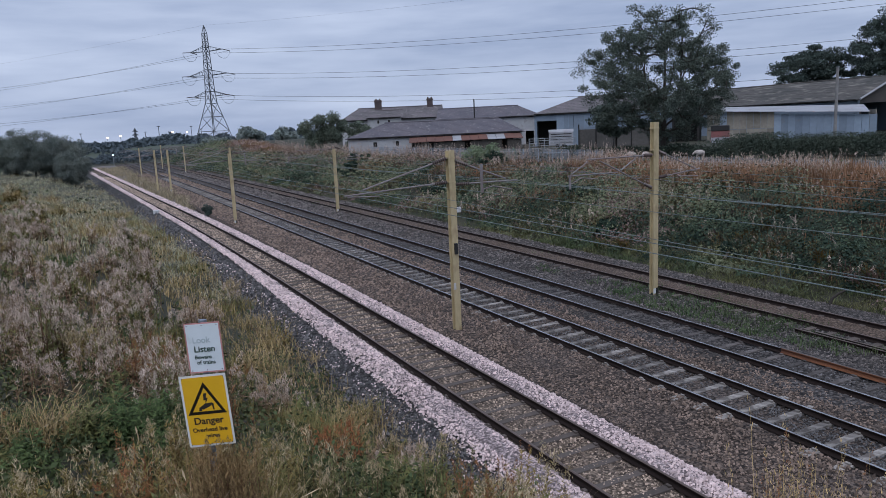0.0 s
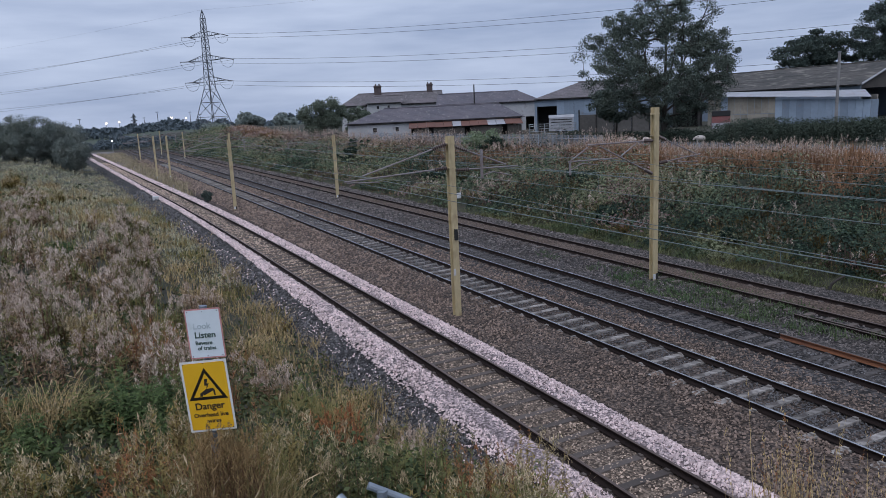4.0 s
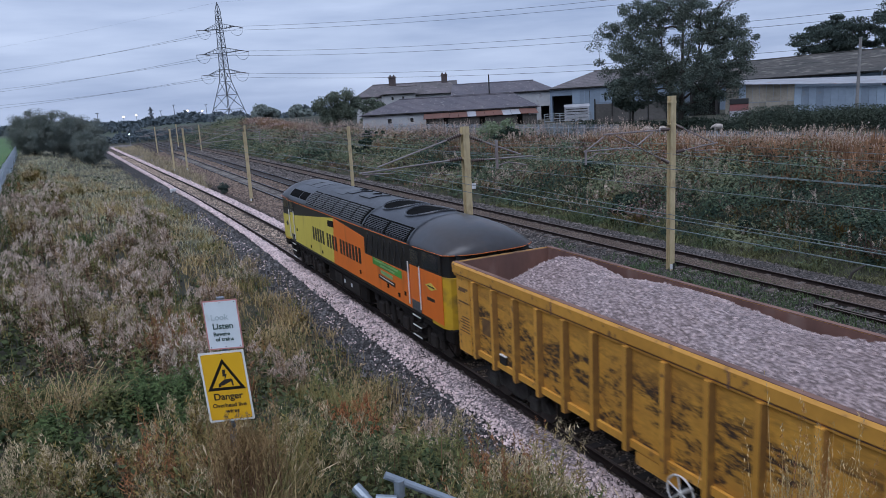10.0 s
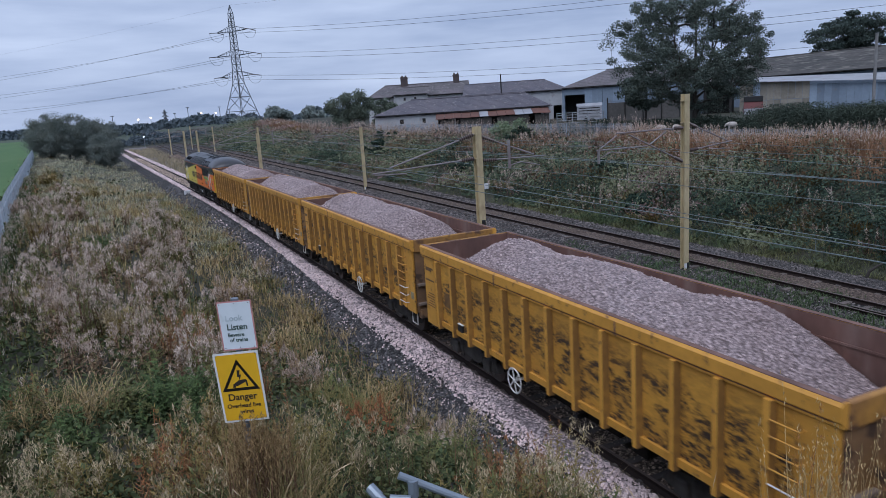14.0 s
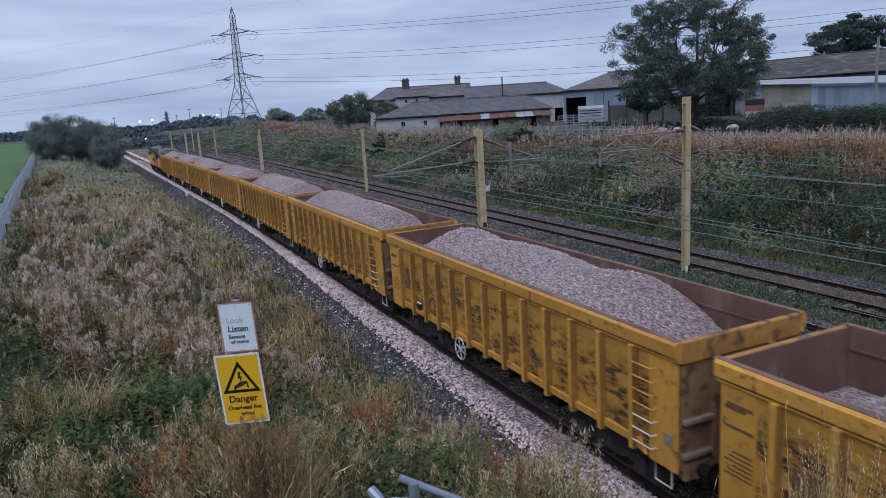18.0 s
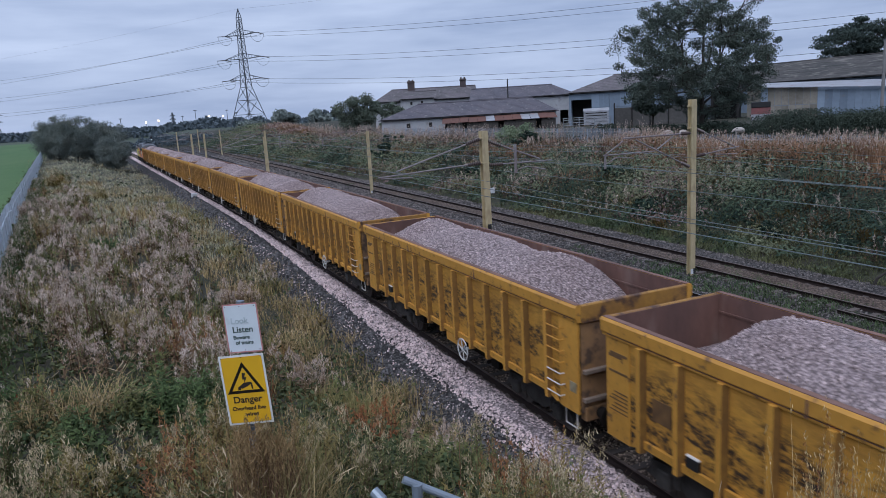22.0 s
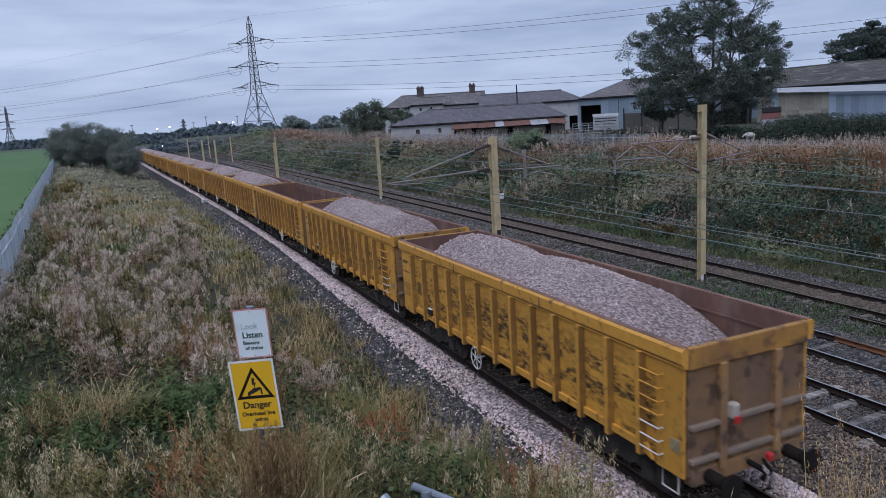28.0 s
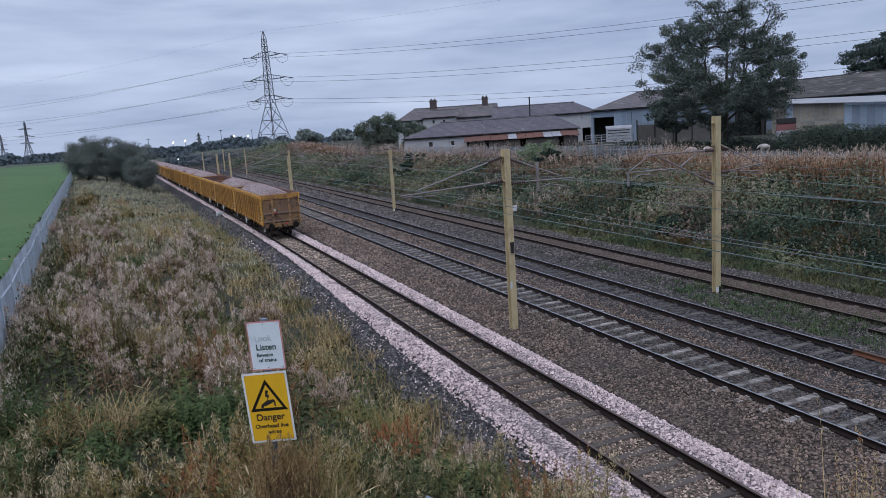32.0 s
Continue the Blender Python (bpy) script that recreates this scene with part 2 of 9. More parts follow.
def stones_mat(name, pale, dark, scale=20.0, bump=0.8, tint=None):
    """Loose stone: a cell for each stone, each with its own tone, shade painted into the gaps between."""
    m = bpy.data.materials.new(name)
    m.use_nodes = True
    nt = m.node_tree
    n, l = nt.nodes.new, nt.links.new
    b = nt.nodes["Principled BSDF"]
    b.inputs["Roughness"].default_value = 0.95
    b.inputs["Specular IOR Level"].default_value = 0.25
    tc, v = n("ShaderNodeTexCoord"), n("ShaderNodeTexVoronoi")
    v.inputs["Scale"].default_value = scale
    l(tc.outputs["Object"], v.inputs["Vector"])
    sep = n("ShaderNodeSeparateColor")
    l(v.outputs["Color"], sep.inputs[0])
    ramp = n("ShaderNodeValToRGB")
    ramp.color_ramp.elements[0].color, ramp.color_ramp.elements[1].color = (*dark, 1), (*pale, 1)
    l(sep.outputs[0], ramp.inputs[0])
    col = ramp.outputs[0]
    # cell edges darken: shade between the stones, put into the colour
    gap = n("ShaderNodeMapRange")
    gap.inputs["From Min"].default_value, gap.inputs["From Max"].default_value = 0.35, 0.75
    gap.inputs["To Min"].default_value, gap.inputs["To Max"].default_value = 0.0, 0.75
    l(v.outputs["Distance"], gap.inputs["Value"])
    mx = n("ShaderNodeMix")
    mx.data_type = "RGBA"
    mx.inputs["B"].default_value = (*(c * 0.35 for c in dark), 1)
    l(gap.outputs[0], mx.inputs["Factor"])
    l(col, mx.inputs["A"])
    col = mx.outputs["Result"]
    big = n("ShaderNodeTexNoise")
    big.inputs["Scale"].default_value, big.inputs["Detail"].default_value = 0.45, 5
    l(tc.outputs["Object"], big.inputs["Vector"])
    rng = n("ShaderNodeMapRange")
    rng.inputs["From Min"].default_value, rng.inputs["From Max"].default_value = 0.35, 0.7
    l(big.outputs["Fac"], rng.inputs["Value"])
    mx2 = n("ShaderNodeMix")
    mx2.data_type, mx2.blend_type = "RGBA", "MULTIPLY"
    mx2.inputs["B"].default_value = (*(tint or (0.75, 0.7, 0.64)), 1)
    l(rng.outputs[0], mx2.inputs["Factor"])
    l(col, mx2.inputs["A"])
    l(mx2.outputs["Result"], b.inputs["Base Color"])
    bp = n("ShaderNodeBump")
    bp.inputs["Strength"].default_value, bp.inputs["Distance"].default_value, bp.invert = bump, 0.05, True
    l(v.outputs["Distance"], bp.inputs["Height"])
    l(bp.outputs[0], b.inputs["Normal"])
    return m


# grey bed darkened to give painted shade between the stones scattered on it
M["grey_stones"] = stones_mat("grey_brown_ballast", (0.20, 0.158, 0.135), (0.03, 0.024, 0.021), 14)
M["black_stones"] = stones_mat("dark_shoulder_ballast", (0.13, 0.125, 0.125), (0.025, 0.024, 0.025), 14)
M["blue_stones"] = stones_mat("blue_grey_ballast", (0.165, 0.149, 0.142), (0.022, 0.02, 0.02), 12, tint=(0.7, 0.66, 0.6))
M["pale_stones"] = stones_mat("pale_new_ballast", (0.525, 0.43, 0.422), (0.168, 0.135, 0.136), 15, tint=(0.88, 0.85, 0.84))
M["four_foot"] = stones_mat("brown_four_foot_ballast", (0.32, 0.25, 0.195), (0.07, 0.053, 0.042), 15)
M["rust_bed"] = stones_mat("rust_stained_bed", (0.24, 0.178, 0.14), (0.07, 0.05, 0.04), 15)
M["pebble"] = mat("loose_pale_stone", (0.689, 0.546, 0.523), 0.9, other=(0.536, 0.423, 0.403), fine=20, coarse=0.8, mix=0.2, bump=0.3, island=0.35, spec=0.25)
M["grey_pebble"] = mat("loose_grey_stone", (0.230, 0.168, 0.132), 0.9, other=(0.150, 0.112, 0.09), fine=20, coarse=0.7, mix=0.2, bump=0.3, island=0.6, spec=0.25)
M["black_pebble"] = mat("loose_dark_stone", (0.12, 0.114, 0.113), 0.85, other=(0.075, 0.072, 0.072), fine=20, coarse=0.7, mix=0.2, bump=0.3, island=0.7, spec=0.3)
M["tan_pebble"] = mat("loose_tan_stone", (0.453, 0.347, 0.267), 0.9, other=(0.329, 0.248, 0.192), fine=20, coarse=0.7, mix=0.2, bump=0.3, island=0.6, spec=0.25)
M["cool_pebble"] = mat("loose_cool_grey_stone", (0.155, 0.135, 0.125), 0.9, other=(0.098, 0.084, 0.077), fine=20, coarse=0.7, mix=0.2, bump=0.3, island=0.7, spec=0.25)
M["railside"] = mat("rusty_rail_side", (0.022, 0.015, 0.013), 0.8, 0.0, other=(0.03, 0.021, 0.018), spec=0.12, fine=25, coarse=1.5, mix=0.5)
M["railred"] = mat("fresh_rust_rail", (0.20, 0.075, 0.03), 0.85, 0.0, other=(0.13, 0.05, 0.025), fine=25, coarse=1.5, mix=0.4)
M["railtop"] = mat("polished_rail_head", (0.62, 0.61, 0.61), 0.25, 0.9, other=(0.34, 0.32, 0.31), fine=25, coarse=2, mix=0.2, bump=0.02)
M["raildull"] = mat("dull_rail_head", (0.16, 0.12, 0.10), 0.5, 0.5, other=(0.12, 0.085, 0.07), fine=25, coarse=2, mix=0.3, bump=0.02)
M["concrete"] = mat("sleeper_concrete", (0.415, 0.378, 0.342), 0.9, other=(0.268, 0.244, 0.22), fine=14, coarse=1.5, mix=0.45, bump=0.3, rand=0.35, dirt=(0.10, 0.085, 0.075), dirt_at=(0.5, 0.62), dirt_scale=2.5)
M["dirty_concrete"] = mat("grime_covered_concrete", (0.15, 0.13, 0.12), 0.95, other=(0.10, 0.088, 0.08), fine=14, coarse=1.5, mix=0.5, bump=0.3, rand=0.4, dirt=(0.06, 0.05, 0.045), dirt_at=(0.5, 0.62), dirt_scale=2.5)
M["timber"] = mat("old_sleeper", (0.13, 0.10, 0.085), 0.95, other=(0.09, 0.075, 0.065), fine=14, coarse=1.5, mix=0.5, bump=0.4, rand=0.3)

# ---------------------------------------------------------------- track bed and rails
STEPS = [-320, -200, -120, -60, -30, -15] + list(range(-6, 60, 3)) + list(range(60, 130, 5)) + list(range(130, 261, 13))


def strip(name, k, profile, material, label, ys=STEPS, rough=0.03, pinch=0.0):
    """A bed along line k: (offset, height) pairs across it, uneven along its length."""
    verts = []
    for y in ys:
        for i, (dx, z) in enumerate(profile):
            dx = profile[-1][0] + (dx - profile[-1][0]) * (1 - pinch * smooth(16, 50, y))
            x = line_x(k, y) + dx
            j = noise.noise(Vector((x * 1.1, y * 0.6, k))) * rough
            verts.append((x + (0.10 * noise.noise(Vector((y * 0.7, dx, 5))) if i in (0, len(profile) - 1) else 0), y, z + (j if 0 < i < len(profile) - 1 else 0)))
    w = len(profile)
    faces = [(j * w + i, j * w + i + 1, (j + 1) * w + i + 1, (j + 1) * w + i) for j in range(len(ys) - 1) for i in range(w - 1)]
    return tagged(new(name, raw(name, verts, faces, (material,), None, True)), label, "ballast", kind="structure")


FINE = [-320, -120, -40, -12] + [y * 0.5 for y in range(-12, 140)] + list(range(70, 130, 3)) + list(range(130, 261, 10))
strip("ballast_shoulder", 0, [(-3.3, -0.70), (-2.75, -0.55), (-2.2, -0.40), (-1.55, -0.22), (-1.2, -0.21)], M["black_stones"], "dark dirty ballast shoulder beside the near line", FINE, 0.06)
strip("ballast_heap", 0, [(-1.84, -0.35), (-1.66, -0.22), (-1.40, -0.12), (-1.08, -0.11), (-0.92, -0.18), (-0.82, -0.21)], M["pale_stones"], "fresh pale stone ballast heaped beside the rail", FINE, 0.07, 0.5)
strip("ballast_heap", 0, [(0.82, -0.21), (0.92, -0.18), (1.08, -0.10), (1.35, -0.10), (1.6, -0.18), (1.78, -0.31)], M["pale_stones"], "fresh pale stone ballast heaped beside the rail", FINE, 0.07)
strip("track_bed", 0, [(-0.9, -0.25), (-0.7, -0.205), (0.0, -0.175), (0.7, -0.205), (0.9, -0.25)], M["four_foot"], "brownish ballast between the rails", FINE, 0.02)
strip("track_bed", 1, [(-3.6, -0.42), (-3.4, -0.285), (-2.2, -0.24), (-1.35, -0.155), (-0.98, -0.15), (-0.84, -0.19), (-0.66, -0.21), (0.0, -0.20), (0.66, -0.21), (0.84, -0.19), (0.98, -0.15), (1.35, -0.15), (1.7, -0.17)], M["grey_stones"], "grey-brown stone ballast of the main line", FINE, 0.05)
strip("track_bed", 2, [(-1.75, -0.175), (-1.35, -0.155), (-0.98, -0.152), (-0.84, -0.19), (-0.66, -0.205), (0.0, -0.19), (0.66, -0.205), (0.84, -0.19), (0.98, -0.152), (1.35, -0.16), (1.8, -0.25), (2.6, -0.29)], M["blue_stones"], "dark blue-grey stone ballast of the main line", FINE, 0.05)
strip("ballast_shoulder", 3, [(-2.1, -0.286), (-1.4, -0.22), (-0.9, -0.17), (-0.72, -0.16), (-0.66, -0.18)], M["blue_stones"], "grey stone strip beside the disused line", FINE, 0.05)
strip("track_bed", 3, [(-0.72, -0.165), (-0.5, -0.125), (0.0, -0.115), (0.5, -0.125), (0.74, -0.165)], M["rust_bed"], "rust-stained earthy bed of the disused line", FINE, 0.04)
strip("ballast_shoulder", 3, [(0.66, -0.18), (0.8, -0.15), (1.6, -0.16), (2.3, -0.22), (3.1, -0.36)], M["blue_stones"], "grey stone shoulder of the disused line", FINE, 0.05)

RAIL_SHAPE = [(-0.07, -0.16), (0.07, -0.16), (0.07, -0.147), (0.012, -0.125), (0.010, -0.05), (0.036, -0.036), (0.036, -0.006), (0.028, 0.0), (-0.028, 0.0), (-0.036, -0.006), (-0.036, -0.036), (-0.010, -0.05), (-0.012, -0.125), (-0.07, -0.147)]


def rail_mesh(k, side, y0, y1, sidemat, topmat):
    ys = [y for y in STEPS if y0 < y < y1]
    ys = [y0] + ys + [y1]
    w = len(RAIL_SHAPE)
    verts = [(line_x(k, y) + side * 0.7525 + dx, y, z) for y in ys for dx, z in RAIL_SHAPE]
    faces, picks = [], []
    for j in range(len(ys) - 1):
        for i in range(w):
            faces.append((j * w + i, j * w + (i + 1) % w, (j + 1) * w + (i + 1) % w, (j + 1) * w + i))
            picks.append(1 if i in (6, 7, 8) else 0)
    return raw("rail", verts, faces, (sidemat, topmat), picks)


def sleeper_mesh(name, material, wide, high, clips):
    bm = bmesh.new()
    rings = []
    for x, f, h in ((-1.25, 0.9, 0.9), (-0.95, 1.0, 1.0), (-0.4, 0.85, 0.86), (0.4, 0.85, 0.86), (0.95, 1.0, 1.0), (1.25, 0.9, 0.9)):
        w = wide * f / 2
        rings.append([bm.verts.new((x, yy, z)) for yy, z in ((-w, -0.34), (w, -0.34), (w * 0.8, high - 0.05 * (1 - h)), (-w * 0.8, high - 0.05 * (1 - h)))])
    skin(bm, rings)
    if clips:
        for s in (-1, 1):
            for c in (-1, 1):
                x = s * 0.7525 + c * 0.11
                box(bm, x - 0.035, x + 0.035, -0.06, 0.06, high, high + 0.035)
    me = bpy.data.meshes.new(name)
    bm.to_mesh(me)
    bm.free()
    me.materials.append(material)
    return me


def build_tracks():
    kinds = {0: (sleeper_mesh("sleeper", M["timber"], 0.27, -0.152, True), 0.75, M["railside"], M["raildull"], "near running line with worn rails and half-buried dark sleepers"),
             1: (sleeper_mesh("sleeper", M["concrete"], 0.27, -0.150, True), 0.762, M["railside"], M["railtop"], "main line with polished rails on pale concrete sleepers"),
             2: (sleeper_mesh("sleeper", M["dirty_concrete"], 0.25, -0.172, True), 0.762, M["railside"], M["railtop"], "main line with polished rails on dirty concrete sleepers"),
             3: (sleeper_mesh("sleeper", M["timber"], 0.26, -0.13, False), 0.75, M["railside"], M["raildull"], "little-used line with rusty rails in an earthy bed")}
    for k, (me, gap, sm, tm, label) in kinds.items():
        track = thing("railway_track", pose(0, 0, 0), label, "railway track", "parallel railway lines", "structure")
        for side in (-1, 1):
            if k == 2 and side == 1:
                mesh_part("rail", rail_mesh(k, side, -320, 13.9, M["railred"], M["raildull"]), None, track, "red-rusted rail length")
                mesh_part("rail", rail_mesh(k, side, 13.93, 260, sm, tm), None, track)
            else:
                mesh_part("rail", rail_mesh(k, side, -320, 260, sm, tm), None, track)
        rnd = random.Random(k)
        y = -6.0
        while y < (150 if k < 3 else 70):
            ob = mesh_part("sleeper", me, None, track)
            ob.matrix_basis = pose(line_x(k, y), y, rnd.uniform(-0.012, 0.004), 0, 0, rnd.uniform(-0.6, 0.6))
            y += gap
    spare = tagged(new("spare_rail", rail_mesh(3, -1, -4, 15.2, M["railside"], M["raildull"])), "rusty spare rail lying loose on the ballast", "rail")
    spare.matrix_basis = pose(-0.73, 0, -0.10)
    spare2 = tagged(new("spare_rail", rail_mesh(3, -1, -4, 14.6, M["railside"], M["raildull"])), "rusty spare rail lying loose on the ballast", "rail")
    spare2.matrix_basis = pose(-0.50, 0, -0.11)


build_tracks()

# ---------------------------------------------------------------- overhead line masts and wires
M["plate"] = mat("white_plate", (0.7, 0.7, 0.7), 0.5, fine=10, coarse=2, mix=0.2, bump=0)
M["black"] = mat("black_paint", (0.02, 0.02, 0.02), 0.6, fine=10, coarse=1, mix=0.3, bump=0.05)
M["arm"] = mat("cantilever_tube", (0.30, 0.28, 0.28), 0.55, 0.3, other=(0.22, 0.17, 0.16), fine=12, coarse=2, mix=0.4, bump=0.05)
M["wire"] = mat("weathered_copper_wire", (0.22, 0.26, 0.25), 0.5, 0.4, fine=5, coarse=1, mix=0.2, bump=0)
M["insulator"] = mat("brown_porcelain", (0.09, 0.06, 0.05), 0.3, fine=5, coarse=1, mix=0.2, bump=0)
M["mast_stain"] = mat("stained_cream_paint", (0.56, 0.455, 0.265), 0.65, other=(0.45, 0.36, 0.20), fine=9, coarse=1.2, mix=0.4, bump=0.1, dirt=(0.20, 0.125, 0.065), dirt_at=(0.55, 0.74), dirt_scale=2.6, stretch=(1, 1, 0.35))


def insulator_bm(a, b):
    a, b = Vector(a), Vector(b)
    bm = bmesh.new()
    way = (b - a).normalized()
    u = way.orthogonal().normalized()
    v = way.cross(u)
    rings = []
    for i in range(15):
        r = (0.036, 0.075)[i % 2] if 0 < i < 14 else 0.03
        c = a.lerp(b, i / 14)
        rings.append([bm.verts.new(c + (u * math.cos(q) + v * math.sin(q)) * r) for q in [2 * math.pi * j / 8 for j in range(8)]])
    skin(bm, rings)
    return bm


def mast(x, y, top, arms, label, details=False):
    m = thing("overhead_line_mast", pose(x, y, -0.45), label, "railway mast", "overhead line masts")
    h = top + 0.45
    w = 0.122
    k, e = w - 0.022, 0.012
    bm = plate([(-w, -w), (w, -w), (w, -k), (e, -k), (e, k), (w, k), (w, w), (-w, w), (-w, k), (-e, k), (-e, -k), (-w, -k)], "z", 0, h)
    part("column", bm, M["mast_stain"], m)
    part("base_plinth", boxes((-0.3, 0.3, -0.3, 0.3, -0.25, 0.16), bevel=0.03), M["concrete"], m, "weathered concrete base")
    for z in (h - 0.28, h - 1.15):
        part("clamp_band", boxes((-w - 0.012, w + 0.012, -w - 0.012, w + 0.012, z, z + 0.05)), M["mast_stain"], m)
    for arm in arms:
        loc = [(Vector((px - x, 0, pz + 0.45))) for px, pz in arm["tubes"]]
        for a, b in zip(loc[::2], loc[1::2]):
            part("cantilever_tube", tube(bmesh.new(), (a, b), arm.get("r", 0.027), 8), M["arm"], m)
        for a, b in arm.get("ins", ()):
            part("insulator", insulator_bm((a[0] - x, 0, a[1] + 0.45), (b[0] - x, 0, b[1] + 0.45)), M["insulator"], m, "ribbed brown porcelain insulator")
    if details:
        part("notice_plate", boxes((w, w + 0.16, -w - 0.03, -w - 0.005, 4.55, 4.75), bevel=0.004), M["plate"], m, "small white plate")
        part("switch_box", boxes((-0.05, 0.07, -w - 0.09, -w, 3.05, 3.45), bevel=0.01), M["black"], m, "small black box")
        part("paint_patch", boxes((-w - 0.004, -w + 0.09, -w - 0.004, -w, 1.75, 2.0)), M["plate"], m, "worn white paint patch")
    else:
        part("paint_patch", boxes((-w - 0.004, w * 0.1, -w - 0.006, -w, 0.28, 0.5)), M["plate"], m, "white paint patch at the foot")
        part("paint_patch", boxes((w * 0.15, w + 0.004, -w - 0.006, -w, 0.25, 0.52)), M["black"], m, "black paint patch at the foot")
    return m


LEFT_ARMS = [{"tubes": [(11.15, 6.05), (7.9, 5.17), (11.1, 5.2), (7.25, 5.02)], "ins": [((11.1, 6.04), (10.55, 5.89)), ((11.1, 5.2), (10.6, 5.17))]},
             {"tubes": [(7.35, 4.98), (8.5, 4.92)], "r": 0.022},
             {"tubes": [(11.45, 5.93), (13.55, 5.15), (11.45, 5.1), (14.05, 5.06)], "ins": [((11.4, 5.95), (11.95, 5.75)), ((11.4, 5.1), (12.0, 5.09))]},
             {"tubes": [(12.52, 5.75), (12.52, 4.72)], "r": 0.055}, {"tubes": [(12.58, 4.84), (13.0, 4.92), (13.0, 4.92), (13.8, 4.74)], "r": 0.02}]
RIGHT_ARMS = [{"tubes": [(20.25, 5.62), (16.9, 5.64), (20.2, 4.28), (17.5, 5.55), (18.56, 5.1), (19.34, 5.55), (18.4, 5.04), (15.95, 5.06), (16.9, 5.55), (16.1, 5.1)],
               "ins": [((20.2, 5.62), (19.75, 5.63)), ((20.2, 4.28), (19.8, 4.47))]},
              {"tubes": [(16.05, 5.1), (16.05, 4.55)], "r": 0.045}, {"tubes": [(16.1, 4.75), (16.6, 4.95), (16.6, 4.95), (17.4, 4.85)], "r": 0.02},
              {"tubes": [(20.5, 5.78), (22.65, 4.92), (20.5, 4.68), (22.9, 4.9)], "ins": [((20.5, 5.78), (20.95, 5.6)), ((20.5, 4.68), (21.0, 4.72))]},
              {"tubes": [(21.6, 4.66), (22.8, 4.6)], "r": 0.02}]


def shifted(arms, dx):
    return [{**a, "tubes": [(p + dx, z) for p, z in a["tubes"]], "ins": [((p[0] + dx, p[1]), (q[0] + dx, q[1])) for p, q in a.get("ins", ())]} for a in arms]


MAST_Y = (-20.0, 22.3, 62.0, 109.0, 168.0)


def build_masts():
    for i, y in enumerate(MAST_Y):
        xl, xr = (11.7, 11.7, 11.45, 11.5, 12.0)[i], (20.95, 20.95, 21.1, 20.25, 21.2)[i]
        mast(xl, y, 6.31 if i < 2 else 5.75, shifted(LEFT_ARMS, xl - 11.25), "cream-painted steel mast with cantilever arms beside the near line", i == 1)
        mast(xr, y + (-0.35, -0.35, 1.2, 0, 0)[i], 6.94 if i < 2 else 5.6, shifted(RIGHT_ARMS, xr - 20.33), "cream-painted steel mast with cantilever arms beyond the main lines")
    mast(9.7, 108.6, 5.8, shifted(LEFT_ARMS[:2], -1.6), "cream-painted steel mast far along the line")
    mast(19.6, 200.0, 5.9, shifted(RIGHT_ARMS[3:], -0.7), "cream-painted steel mast far along the line")


build_masts()


def build_wires():
    # contact wire and carrying wire of each line, hung from mast to mast
    for k, (dx, low, high, sag) in enumerate(((-0.6, 4.86, 5.1, 0.08), (-0.35, 4.55, 5.12, 0.12), (-0.1, 4.5, 5.15, 0.4), (0.2, 4.55, 4.9, 0.2))):
        cat = thing("overhead_wires", pose(0, 0, 0), "thin overhead contact and carrying wires with droppers", "overhead wires", "overhead wires")
        lowline, topline = [], []
        for a, b in zip(MAST_Y, MAST_Y[1:]):
            for j in range(8):
                u = j / 8
                y = a + (b - a) * u
                x = line_x(k, y) + dx
                lowline.append((x, y, low))
                topline.append((x, y, max(high - sag * 4 * u * (1 - u), low + 0.06)))
        part("contact_wire", tube(bmesh.new(), lowline, 0.009, 5), M["wire"], cat)
        part("carrying_wire", tube(bmesh.new(), topline, 0.008, 5), M["wire"], cat)
        for (x, y, z0), (_, _, z1) in list(zip(lowline, topline))[1::2]:
            if z1 - z0 > 0.08 and y < 75:
                part("dropper", tube(bmesh.new(), ((x, y, z0), (x, y, z1)), 0.006, 4), M["wire"], cat)
    feed = thing("feeder_wires", pose(0, 0, 0), "thin return wires strung along the masts", "overhead wires", "overhead wires")
    for x, z, s in ((20.1, 4.3, 0.3), (11.5, 4.6, 0.3)):
        pts = []
        for a, b in zip(MAST_Y, MAST_Y[1:]):
            pts += [(x, a + (b - a) * j / 8, z - s * 4 * j / 8 * (1 - j / 8)) for j in range(8)]
        part("return_wire", tube(bmesh.new(), pts, 0.008, 5), M["wire"], feed)


build_wires()

# ---------------------------------------------------------------- the train


